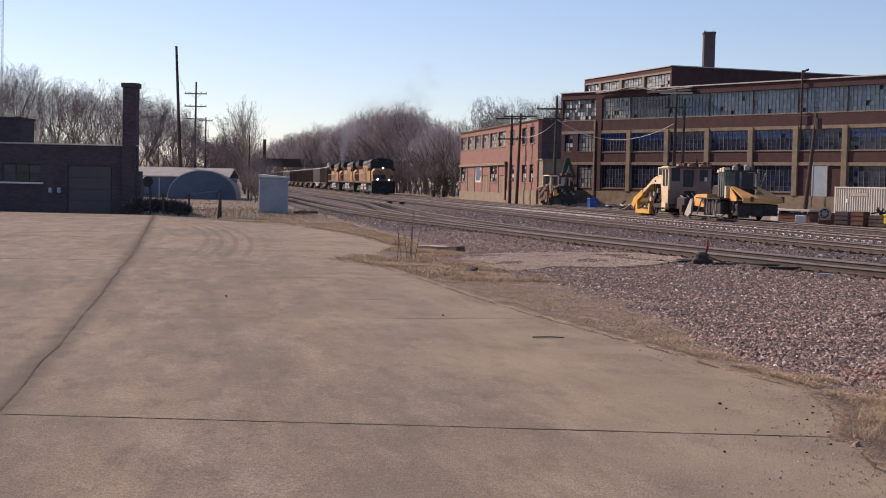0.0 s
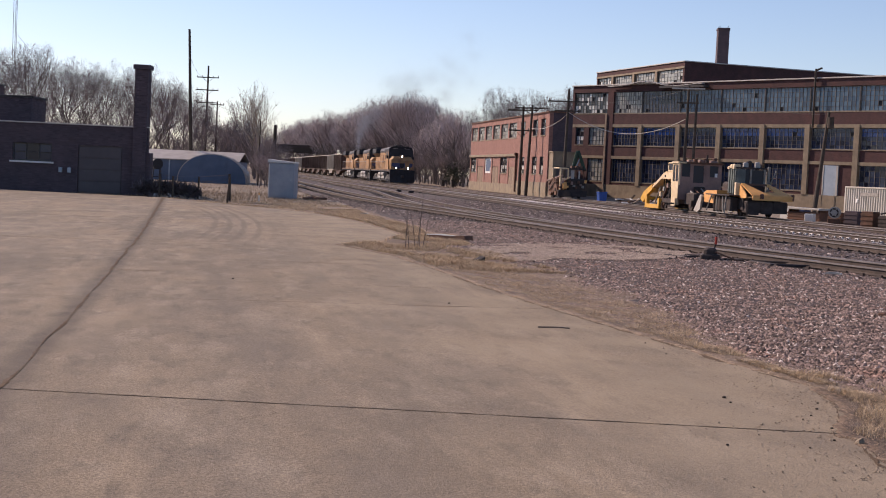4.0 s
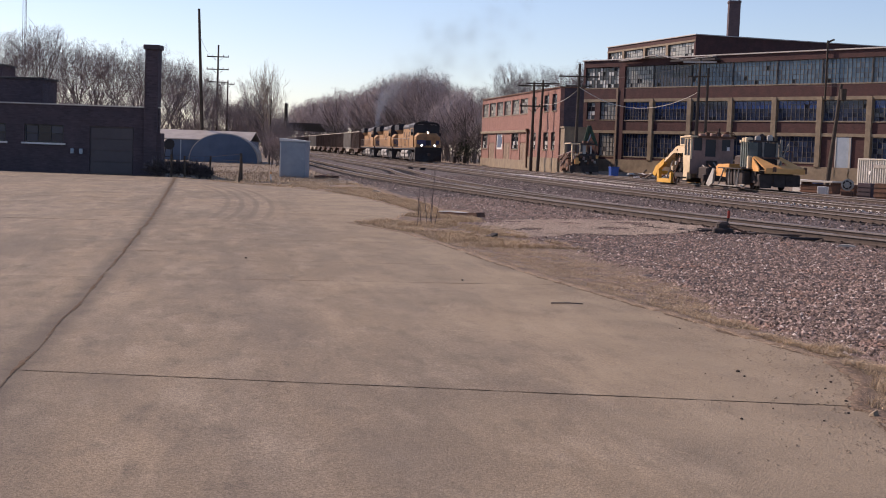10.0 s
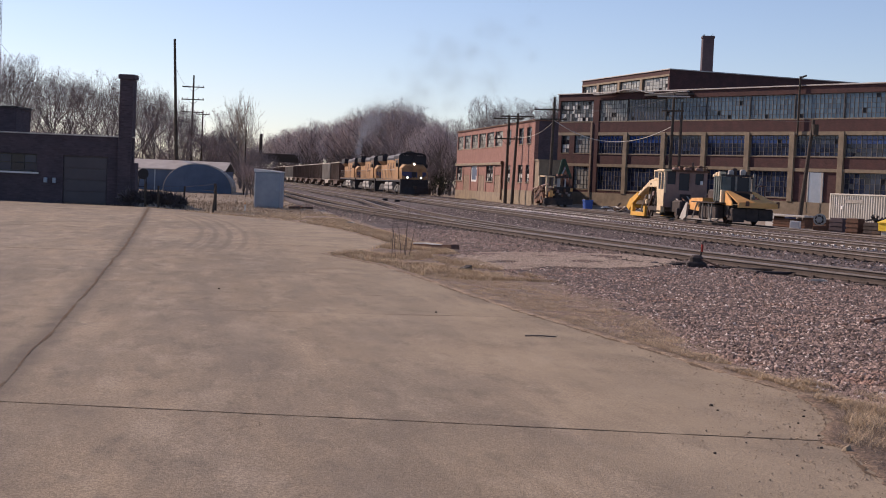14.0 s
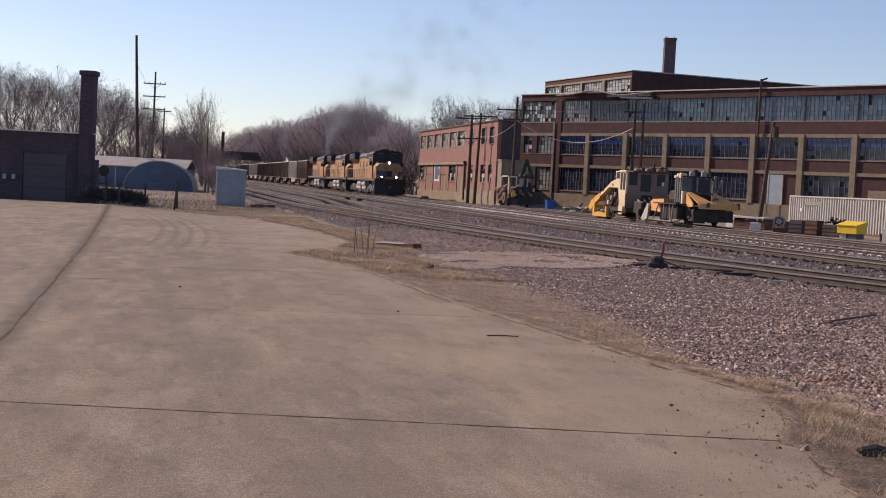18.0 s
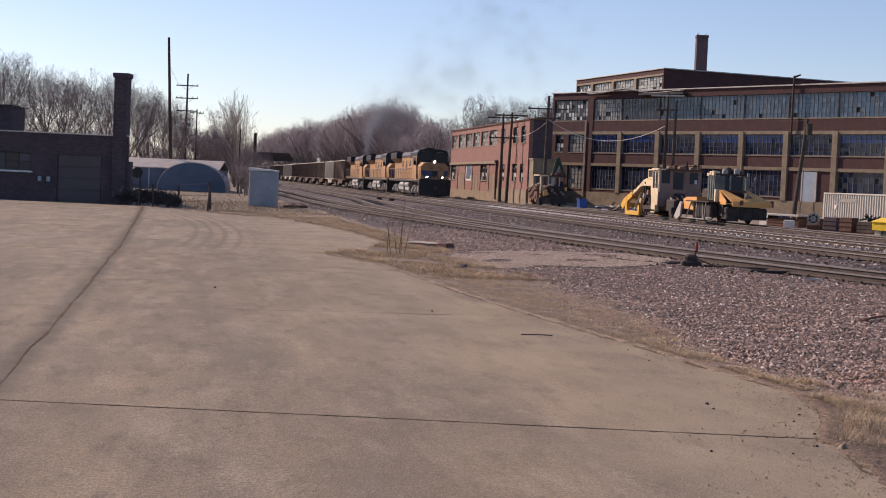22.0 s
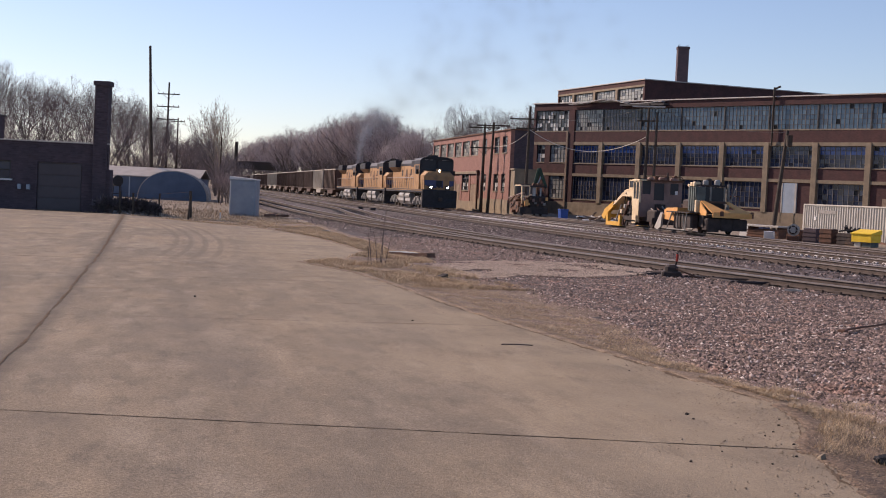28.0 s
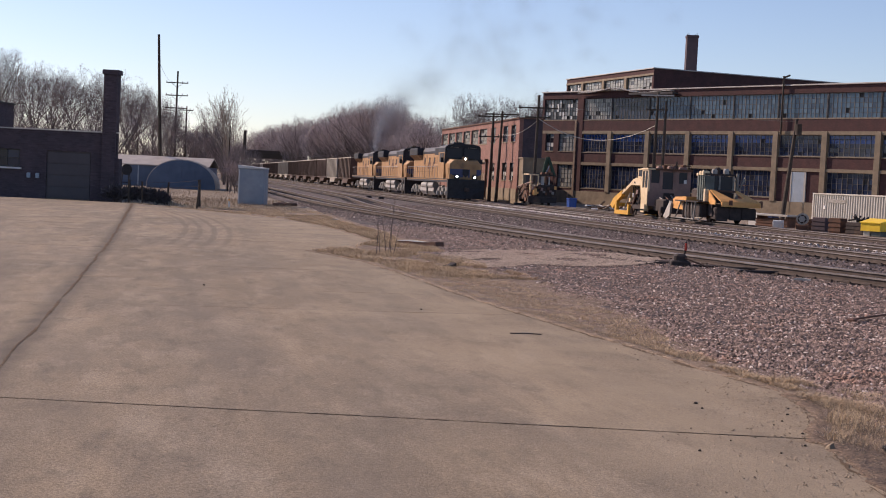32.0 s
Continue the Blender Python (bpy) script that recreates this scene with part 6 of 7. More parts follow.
def wire(a, b, sag, r=0.012, label="thin sagging overhead wire", n=14, material="wire"):
    a, b = Vector(a), Vector(b)
    pts = [a.lerp(b, k / n) - Vector((0, 0, sag * 4 * (k / n) * (1 - k / n))) for k in range(n + 1)]
    w = (b - a).normalized()
    s, u = w.cross(Vector((0, 0, 1))).normalized() * r, Vector((0, 0, 1)) * r
    g = Geo().add([p + d for p in pts for d in (s, u, -s, -u)], [(4 * i + j, 4 * i + (j + 1) % 4, 4 * i + 4 + (j + 1) % 4, 4 * i + 4 + j) for i in range(n) for j in range(4)])
    return solid("overhead_wire", g, material, label, "wire", group="overhead wires")


utility_pole(-2.34, 123.6, 13.25, -0.62, [], "tall bare leaning wooden pole behind the arched hut", 0.17)
p = utility_pole(-1.72, 172.7, 13.55, 0.05, [(12.1, 1.35), (10.55, 1.35), (9.0, 1.35)], "wooden power pole with three crossarms", 0.16, -10)
utility_pole(-0.5, 184.7, 9.8, 0.05, [(9.3, 0.9)], "smaller wooden power pole further off", 0.13, -10)
utility_pole(6.28, 158.8, 6.3, 0.0, [], "short thick wooden post by the track", 0.28)
utility_pole(3.2, 112.0, 5.2, 0.03, [], "thin dark post in the brush", 0.07)
utility_pole(27.35, 123.2, 8.15, 0.06, [(7.75, 1.5), (5.9, 1.3)], "dark wooden pole with crossarms beside the annex", 0.17, -35)
utility_pole(27.4, 120.6, 8.15, 0.25, [(7.85, 1.6)], "dark leaning wooden pole beside the annex", 0.16, -35)
utility_pole(29.0, 113.4, 9.3, 0.10, [(8.2, 1.7), (7.4, 1.1)], "dark wooden pole with crossarms at the annex corner", 0.16, -25)
p = utility_pole(37.0, 106.0, 9.6, 0.10, [(8.2, 0.9)], "dark wooden pole with crossarms before the factory", 0.16, -35)
part("crossarm", Geo().box(-1.25, 1.45, -0.19, -0.08, 9.29, 9.41), "coping", p, "pale weathered crossarm")
utility_pole(37.55, 105.4, 8.9, 0.05, [], "dark wooden pole beside another before the factory", 0.14)
q = utility_pole(45.6, 99.9, 7.75, 0.75, [], "dark leaning wooden pole with a transformer", 0.19)
part("transformer", Geo().tube((0.78, -0.35, 6.5), (0.78, -0.35, 7.35), 0.25, n=12), "pole", q)
wire((29.1, 113.2, 7.3), (37.1, 105.9, 7.0), 1.55, 0.03, "pale sagging cable strung before the factory", material="cable")
wire((27.5, 121.0, 6.1), (29.1, 113.4, 7.2), 0.55, 0.025, "pale sagging cable at the annex", material="cable")
wire((29.1, 113.4, 8.2), (37.0, 106.0, 9.3), 0.5)
wire((27.4, 123.2, 7.9), (29.1, 113.4, 8.3), 0.35)
wire((37.0, 106.0, 9.4), (46.3, 99.9, 7.6), 0.6)
wire((-2.96, 123.5, 11.2), (-1.7, 172.6, 12.2), 0.9)
mast = thing("radio_mast", pose(-27.3, 189.7, 0), "thin tall guyed radio mast with wires", "mast")
for x, y in ((-0.22, -0.13), (0.22, -0.13), (0, 0.26)):
    part("mast_leg", Geo().tube((x, y, 0), (x, y, 42), 0.03, n=5), "rail", mast)
g = Geo()
for k in range(60):
    z = k * 0.7
    g.tube((-0.22, -0.13, z), (0.22, -0.13, z + 0.7), 0.012, n=3, caps=False).tube((0.22, -0.13, z), (0, 0.26, z + 0.7), 0.012, n=3, caps=False)
part("lattice", g, "rail", mast)
part("guy_wire", Geo().tube((0.2, 0, 17.5), (7.0, -3, 9.6), 0.02, n=4).tube((7.0, -3, 9.6), (12, -5, 0), 0.02, n=4), "rail", mast)

# ---- fence by the workshop ----
fence = thing("wire_fence", pose(0, 0, 0), "old wire fence on dark posts beside the workshop", "fence")
posts = [(-2.5, 61.6, 1.0), (-1.9, 60.9, 0.95), (-0.85, 62.6, 0.95), (0.55, 60.2, 1.15), (0.42, 57.4, 0.85)]
for x, y, h in posts:
    part("post", Geo().tube((x, y, -0.1), (x + random.uniform(-0.05, 0.08), y, h), 0.06 if h > 1 else 0.045, n=7), "pole", fence)
for (x0, y0, h0), (x1, y1, h1) in zip(posts, posts[1:]):
    for k in (0.25, 0.5, 0.75, 0.97):
        part("strand", Geo().tube((x0, y0, h0 * k), (x1, y1, h1 * k), 0.006, n=4), "rail", fence)
st = thing("marker_stake", pose(1.84, 61.2, -0.07), "short white marker stake with an orange tip", "stake")
part("stake", Geo().block(-0.03, 0.03, -0.03, 0.03, 0, 0.34, 0.005), "white", st)
part("tip", Geo().block(-0.032, 0.032, -0.032, 0.032, 0.34, 0.42, 0.005), "orange", st)
lg = thing("fallen_log", pose(4.4, 92.0, 0, 0, 0, 35), "dark fallen limb lying in the grass", "log")
part("log", Geo().tube((-0.9, 0, 0.75), (0.8, 0, 0.12), 0.09, 0.14, n=8).tube((0.6, 0, 0.2), (0.75, 0.1, -0.1), 0.1, n=6), "pole", lg)

# ---- odds and ends in the foreground ----
cb = thing("broken_timber", pose(5.78, 33.7, -0.04, 0, 0, -58) @ Matrix.Diagonal((0.7, 1.0, 0.85, 1)), "broken old timber with a pale edge lying in the verge", "timber")
part("block", Geo().prism([(-1.05, 0.0), (-1.0, 0.10), (-0.4, 0.13), (0.3, 0.12), (1.0, 0.16), (1.06, 0.02)], "y", -0.14, 0.14), "rust", cb)
part("top_face", Geo().prism([(-1.0, 0.092), (-0.4, 0.118), (0.1, 0.112), (0.5, 0.135), (0.3, 0.142), (-0.4, 0.152), (-1.0, 0.122)], "y", -0.15, -0.06), "white", cb, "pale weathered upper edge")
cb = thing("timber_offcut", pose(4.96, 25.5, -0.04, 0, 0, 50), "small dark broken offcut of timber", "rubble")
part("block", Geo().prism([(-0.17, 0), (-0.15, 0.05), (0.05, 0.07), (0.16, 0.1), (0.17, 0)], "y", -0.06, 0.06), "tie", cb)
sk = thing("stick", pose(3.62, 14.15, 0.014, 0, 0, -4), "thin dry stick lying on the concrete", "stick")
part("twig", Geo().tube((-0.17, 0, 0), (0.02, 0.01, 0.004), 0.008, n=5).tube((0.02, 0.01, 0.004), (0.17, -0.005, 0), 0.007, n=5), "bark", sk)
for x, y, s in ((3.87, 9.81, 0.022), (0.28, 19.15, 0.024), (3.84, 9.6, 0.014), (4.0, 8.2, 0.014), (3.2, 8.0, 0.014), (2.9, 16.6, 0.02), (4.25, 9.1, 0.013), (4.42, 9.38, 0.016), (4.12, 8.95, 0.010), (4.18, 8.62, 0.015), (4.55, 9.65, 0.012), (3.55, 8.35, 0.009), (3.72, 7.95, 0.011), (4.25, 12.3, 0.012), (4.3, 13.1, 0.012)):
    c = thing("clod", pose(x, y, 0.0), "small dark clod of earth on the concrete", "clod", "clods on the concrete")
    part("lump", Geo().block(-s * 0.65, s * 0.65, -s * 0.5, s * 0.5, 0, s * 0.75, s * 0.25), "pole", c)
rk = thing("pale_rock", pose(4.14, 8.13, -0.005, 0, 0, 30), "pale broken rock in the dry grass", "rock")
part("rock", Geo().add([(-0.03, -0.02, 0), (0.028, -0.024, 0), (0.034, 0.02, 0), (-0.02, 0.03, 0), (-0.022, -0.008, 0.03), (0.012, -0.014, 0.045), (0.02, 0.012, 0.036), (-0.008, 0.016, 0.026)], [(3, 2, 1, 0), (4, 5, 6, 7), (0, 1, 5, 4), (1, 2, 6, 5), (2, 3, 7, 6), (3, 0, 4, 7)]), "frame_concrete", rk)
rk = thing("burnt_log", pose(4.62, 8.05, -0.03, 0, 0, -20), "charred black piece of timber in the grass", "log")
part("log", Geo().tube((-0.11, 0, 0.04), (-0.02, 0.01, 0.05), 0.03, 0.042, n=7).tube((-0.02, 0.01, 0.05), (0.12, 0, 0.035), 0.042, 0.022, n=7).tube((-0.11, 0, 0.04), (-0.14, 0.01, 0.05), 0.028, 0.012, n=6), "black", rk)
for x, y, lab in ((11.5, 24.15, "pale scrap of board beside the rails"), (5.3, 49.5, "white scrap of litter by the track"), (5.57, 64.8, "crumpled white litter by the track"), (19.8, 76.0, "white scrap of litter by the track")):
    l = thing("litter", pose(x, y, 0.06 if y < 30 else 0.01, 0, 0, -40), lab, "litter")
    part("scrap", Geo().prism([(-0.15, 0.0), (-0.12, 0.03), (0.03, 0.045), (0.15, 0.025), (0.16, 0)], "y", -0.05, 0.05), "container", l)

for x, y, a, w in ((4.9, 72.3, 70, 0.8), (5.3, 71.2, 40, 0.7), (5.1, 73.6, 85, 0.9), (4.6, 69.9, 15, 0.5)):
    t = thing("old_sleeper", pose(x, y, -0.06, 0, 0, a), "dark rotten sleeper lying beside the relay cabinet", "sleeper", "sleepers by the cabinet")
    part("sleeper", Geo().block(-w * 0.6, w * 0.6, -0.10, 0.10, 0, 0.14, 0.03), "rust", t)

# switch stand with its rods
sw = thing("switch_stand", pose(10.62, 28.35, -0.03, 0, 0, -16), "low dark switch stand with a red target beside the yard lead", "switch stand")
part("base", Geo().block(-0.2, 0.22, -0.2, 0.2, 0, 0.16, 0.03), "machine_dark", sw)
part("housing", Geo().block(-0.13, 0.15, -0.13, 0.13, 0.16, 0.30, 0.05), "machine_dark", sw)
part("mast", Geo().tube((0.1, 0, 0.3), (0.12, 0, 0.56), 0.022, n=8), "machine_dark", sw)
part("target", Geo().block(0.095, 0.145, -0.05, 0.05, 0.38, 0.54, 0.01), "red", sw, "faded red target")
part("lever", Geo().tube((0.1, -0.15, 0.22), (0.6, -0.25, 0.05), 0.018, n=6), "rust", sw)
part("head_block", Geo().box(-0.4, 2.6, -0.55, -0.3, -0.05, 0.03).box(-0.4, 2.6, 0.3, 0.55, -0.05, 0.03), "machine_dark", sw)
part("throw_rod", Geo().tube((0.3, 0, 0.06), (2.6, 0, 0.06), 0.025, n=6), "rail", sw)
for k, (x, y, w) in enumerate(((10.25, 29.0, 0.32), (9.95, 29.2, 0.22), (11.5, 28.0, 0.75), (10.9, 29.6, 0.4), (12.0, 27.2, 0.5))):
    t = thing("loose_timber", pose(x, y, -0.02, 0, 0, 20 + 40 * k), "dark old timber lying beside the switch", "timber", "timbers by the switch")
    part("timber", Geo().block(-w, w, -0.07, 0.07, 0, 0.06, 0.02), "machine_dark", t)
pp = thing("iron_bar", pose(8.85, 16.75, 0.02, 0, 0, 38), "rusty iron bar with a plate lying on the gravel", "scrap iron")
part("bar", Geo().tube((-0.25, 0, 0.03), (1.4, 0.05, 0.05), 0.016, n=6), "rust", pp)
part("plate", Geo().block(-0.33, -0.2, -0.05, 0.05, 0, 0.04, 0.01), "rust", pp)
for x, y in ((14.2, 108.0), (14.9, 106.0), (29.2, 178.0), (30.4, 177.0)):
    b = thing("trackside_box", pose(x, y, -0.05, 0, 0, 8), "small dark trackside box", "box", "trackside boxes")
    part("body", Geo().block(-0.2, 0.2, -0.22, 0.22, 0, 0.16 if x < 20 else 0.8, 0.05), "machine_dark", b)
    part("lid", Geo().block(-0.23, 0.23, -0.25, 0.25, 0.16 if x < 20 else 0.8, 0.21 if x < 20 else 0.86, 0.02), "black", b)


# ---- maintenance machines on the siding ----
def rail_wheels(parent, ys, r=0.36, gauge=0.75):
    for y in ys:
        w = part("axle", Geo().tube((-gauge, y, r), (gauge, y, r), 0.06, n=8), "machine_dark", parent)
        for s in (-1, 1):
            part("rail_wheel", Geo().tube((s * gauge - 0.05, y, r), (s * gauge + 0.07, y, r), r, n=18), "machine_dark", w)
            part("hub", Geo().tube((s * gauge + s * 0.07, y, r), (s * gauge + s * 0.12, y, r), 0.14, n=10), "rust", w)


def panelled_cab(parent, x0, x1, y0, y1, z0, z1, shell, windows, name="operator_cab"):
    """A small operator's cab with posts, glass between, and a roof."""
    c = part(name, Geo().box(x0, x1, y0, y1, z0, z0 + (z1 - z0) * 0.38), shell, parent)
    zt = z0 + (z1 - z0) * 0.38
    for x, y in ((x0, y0), (x1 - 0.1, y0), (x0, y1 - 0.1), (x1 - 0.1, y1 - 0.1), (x0, (y0 + y1) / 2 - 0.05)):
        part("post", Geo().box(x, x + 0.1, y, y + 0.1, zt, z1 - 0.08), shell, c)
    part("glass", Geo().box(x0 + 0.04, x0 + 0.06, y0 + 0.1, y1 - 0.1, zt, z1 - 0.08).box(x1 - 0.06, x1 - 0.04, y0 + 0.1, y1 - 0.1, zt, z1 - 0.08).box(x0 + 0.1, x1 - 0.1, y0 + 0.04, y0 + 0.06, zt, z1 - 0.08).box(x0 + 0.1, x1 - 0.1, y1 - 0.06, y1 - 0.04, zt, z1 - 0.08), windows, c)
    part("cab_roof", Geo().block(x0 - 0.08, x1 + 0.08, y0 - 0.08, y1 + 0.08, z1 - 0.08, z1, 0.03), shell, c)
    return c


ZT = 0.142
m1 = thing("tie_machine", pose(27.3, 0, ZT), "cream and yellow rail maintenance machine with a sloping boom", "rail machine", "maintenance machines")
part("underframe", Geo().box(-0.9, 0.9, 73.3, 79.6, 0.38, 0.62), "machine_dark", m1)
for s in (-0.98, 0.98):
    boom = [(82.75, 0.45), (82.35, 0.36), (81.9, 0.75), (78.9, 1.78), (77.2, 1.78), (76.9, 0.5), (76.3, 0.5), (76.3, 2.15), (78.5, 2.15)]
    part("boom_side", Geo().prism(boom, "x", s - 0.09, s + 0.09), "cream", m1, "cream painted arched boom")
    part("boom_toe", Geo().prism([(82.80, 0.50), (82.30, 0.28), (81.60, 0.74), (80.55, 1.12), (80.65, 1.42), (82.2, 0.95)], "x", s - 0.11, s + 0.11), "machine_yellow", m1)
    part("front_frame", Geo().box(s - 0.1, s + 0.1, 79.2, 81.9, -0.02, 0.22).box(s - 0.1, s + 0.1, 81.55, 81.9, 0.22, 0.75).box(s - 0.1, s + 0.1, 79.2, 79.45, 0.22, 0.6), "machine_yellow", m1)
    for y, z in ((78.2, 1.95), (76.6, 1.0), (80.0, 1.6)):
        part("pin", Geo().tube((s - 0.13, y, z), (s + 0.13, y, z), 0.06, n=8), "machine_dark", m1)
part("boom_plate", Geo().prism([(78.5, 2.16), (76.3, 2.16), (76.3, 2.22), (78.5, 2.22), (82.3, 0.95), (82.2, 0.90)], "x", -0.95, 0.95), "cream", m1)
part("cross_beam", Geo().tube((-1.0, 81.7, 0.55), (1.0, 81.7, 0.55), 0.12, n=8).tube((-1.0, 79.3, 0.3), (1.0, 79.3, 0.3), 0.1, n=8), "machine_yellow", m1)
part("work_head", Geo().block(-0.75, 0.6, 77.3, 78.7, 0.1, 1.3, 0.08).tube((-0.6, 79.3, 0.2), (-0.6, 78.2, 1.6), 0.10, n=10).tube((0.4, 79.3, 0.2), (0.4, 78.2, 1.6), 0.12, n=10), "machine_dark", m1, "greasy dark work head")
for k in range(7):
    a = 0.5 * k
    g = Geo()
    pts = [(-0.8 - 0.04 * math.sin(k), 77.2 + 0.3 * k + 0.25 * math.cos(t * 0.8 + a), 0.55 + 0.22 * t + 0.15 * math.sin(t + a)) for t in range(6)]
    for q0, q1 in zip(pts, pts[1:]):
        g.tube(q0, q1, 0.035, n=5)
    part("hose", g, "black", m1)
part("tool_arm", Geo().tube((-0.85, 79.4, 0.25), (-0.85, 78.4, 1.3), 0.07, n=7).block(-0.95, -0.75, 79.0, 79.7, 0.05, 0.4, 0.03), "rust", m1)
part("ram", Geo().tube((-0.86, 80.6, 0.3), (-0.86, 79.6, 1.3), 0.05, n=7), "tank_grey", m1)
# Cab end is shaded cream: the shade is put into the mauve colour.
cb1 = part("operator_cab", Geo().box(-1.28, 1.28, 75.2, 76.3, 0.62, 1.45), "mauve", m1, "cream cab body, coloured red-brown for its shaded end")
part("side_panel", Geo().box(-1.31, -1.282, 75.22, 76.3, 0.42, 1.62), "cream", cb1, "cream cab side")
for y in (75.2, 75.72, 76.2):
    part("side_post", Geo().box(-1.30, -1.2, y, y + 0.1, 1.45, 2.70), "cream", cb1)
part("side_window", Geo().box(-1.27, -1.24, 75.3, 75.72, 1.66, 2.62).box(-1.27, -1.24, 75.82, 76.2, 1.66, 2.62), "cab_glass", cb1)
part("side_sill", Geo().box(-1.30, -1.2, 75.3, 76.2, 1.45, 1.66).box(-1.30, -1.2, 75.3, 76.2, 2.62, 2.70), "cream", cb1)
for x0, x1, z0, z1 in ((-1.2, -1.12, 1.45, 2.7), (-0.62, -0.42, 1.45, 2.7), (0.2, 0.56, 1.45, 2.7), (1.06, 1.28, 1.45, 2.7), (-1.12, -0.62, 1.45, 1.95), (-0.42, 0.2, 1.45, 1.62), (0.56, 1.06, 1.45, 1.98), (-0.42, 0.2, 2.6, 2.7), (0.56, 1.06, 2.62, 2.7)):
    part("end_panel", Geo().box(x0, x1, 75.2, 75.26, z0, z1), "mauve", cb1)
for x0, x1, z0, z1 in ((-1.12, -0.62, 1.95, 2.7), (-0.42, 0.2, 1.62, 2.6), (0.56, 1.06, 1.98, 2.62)):
    part("end_window", Geo().box(x0, x1, 75.235, 75.25, z0, z1), "cab_glass", cb1)
part("far_wall", Geo().box(1.2, 1.28, 75.26, 76.3, 1.45, 2.7).box(-1.2, 1.2, 76.22, 76.3, 1.45, 2.7), "mauve", cb1)
part("cab_roof", Geo().block(-1.36, 1.34, 75.12, 76.4, 2.70, 2.79, 0.03), "cream", cb1, "cream roof with rust stains")
part("roof_edge", Geo().box(-0.9, 1.34, 75.09, 75.118, 2.69, 2.80), "rust", cb1)
part("front_lookout", Geo().box(-1.28, -0.5, 76.4, 77.15, 2.68, 2.76).box(-1.28, -0.5, 76.4, 77.15, 2.22, 2.30).box(-1.28, -1.2, 77.05, 77.15, 2.30, 2.68).box(-0.58, -0.5, 77.05, 77.15, 2.30, 2.68), "cream", m1, "cream window frame jutting over the boom")
part("lookout_glass", Geo().box(-1.25, -1.23, 76.4, 77.05, 2.30, 2.68).box(-1.2, -0.58, 77.09, 77.11, 2.30, 2.68), "cab_glass", m1)
part("end_locker", Geo().block(-0.35, 0.25, 75.0, 75.19, 0.75, 1.40, 0.03), "machine_dark", cb1)
part("notice", Geo().box(0.86, 1.02, 75.18, 75.198, 1.98, 2.2), "white", cb1)
for k, (x, y, w, h) in enumerate(((-0.55, 75.5, 0.16, 0.13), (-0.1, 75.9, 0.12, 0.22), (0.15, 75.5, 0.2, 0.16), (0.5, 75.8, 0.12, 0.26), (0.8, 75.4, 0.22, 0.14), (1.05, 75.9, 0.12, 0.3))):
    part("roof_gear", Geo().block(x - w, x + w, y - 0.2, y + 0.2, 2.79, 2.79 + h, 0.04), "rust" if k % 2 else "mauve", cb1)
part("roof_rail", Geo().tube((-0.9, 75.2, 3.0), (1.25, 75.2, 3.0), 0.02, n=5).tube((-0.9, 75.2, 2.79), (-0.9, 75.2, 3.0), 0.02, n=5).tube((0.2, 75.2, 2.79), (0.2, 75.2, 3.0), 0.02, n=5).tube((1.25, 75.2, 2.79), (1.25, 75.2, 3.0), 0.02, n=5), "rust", cb1)
part("beacon", Geo().tube((-0.6, 77.5, 2.22), (-0.6, 77.5, 2.42), 0.09, n=8), "red", m1)
part("exhaust", Geo().tube((0.5, 75.6, 2.79), (0.5, 75.6, 3.25), 0.06, n=8), "machine_dark", m1)
part("rear_engine", Geo().block(-0.9, 1.1, 73.5, 75.0, 0.62, 1.05, 0.08), "machine_dark", m1, "greasy engine deck behind the cab")
for k in range(6):
    part("deck_pipe", Geo().tube((-0.8 + 0.33 * k, 73.6, 0.9), (-0.75 + 0.32 * k, 74.6, 1.12 + 0.08 * (k % 3)), 0.04, n=6), "rust" if k % 2 else "truck_grey", m1)
part("buffer_beam", Geo().block(-1.2, 1.2, 73.1, 73.4, 0.25, 0.62, 0.03), "machine_dark", m1)
part("step", Geo().box(-1.42, -1.2, 75.3, 76.0, 0.25, 0.32).box(-1.42, -1.2, 75.3, 75.35, 0.25, 0.7), "cream", m1)
part("tow_bar", Geo().tube((0, 73.1, 0.45), (0, 71.4, 0.45), 0.06, n=6), "machine_dark", m1)
for k, (y, z) in enumerate(((77.6, 1.62), (78.3, 1.55), (79.0, 1.35), (79.6, 1.05))):
    part("valve_block", Geo().block(-0.9, -0.6, y - 0.14, y + 0.14, z - 0.3, z - 0.05, 0.03), ("rust", "mauve", "tank_grey", "cream")[k], m1)
# One plain dark block fills the gap under the boom.
part("under_boom_gear", Geo().prism([(77.0, 0.25), (80.9, 0.28), (80.4, 0.72), (79.0, 1.40), (77.1, 1.50)], "x", -0.55, 0.6), "machine_dark", m1, "dark block filling the gap under the boom")
rail_wheels(m1, (74.3, 78.9))

m2 = thing("ballast_regulator", pose(27.3, 0, ZT), "orange ballast regulator with a plough and side wing", "rail machine", "maintenance machines")
part("underframe", Geo().box(-1.0, 1.0, 66.0, 70.8, 0.35, 0.95), "machine_dark", m2)
part("front_skirt", Geo().block(-0.95, 1.25, 65.6, 66.3, 0.22, 0.82, 0.06), "machine_dark", m2, "dark rusty front skirt")
for k, x in enumerate((-0.93, -0.2, 0.45)):
    part("skirt_plate", Geo().box(x, x + 0.62, 65.57, 65.598, 0.12 + 0.06 * k, 0.80), "machine_dark", m2)
part("plough_box", Geo().prism([(68.9, 0.55), (70.8, 0.62), (70.9, 1.1), (70.5, 1.24), (68.9, 1.28)], "x", -1.32, 0.4), "orange", m2, "orange plough box")
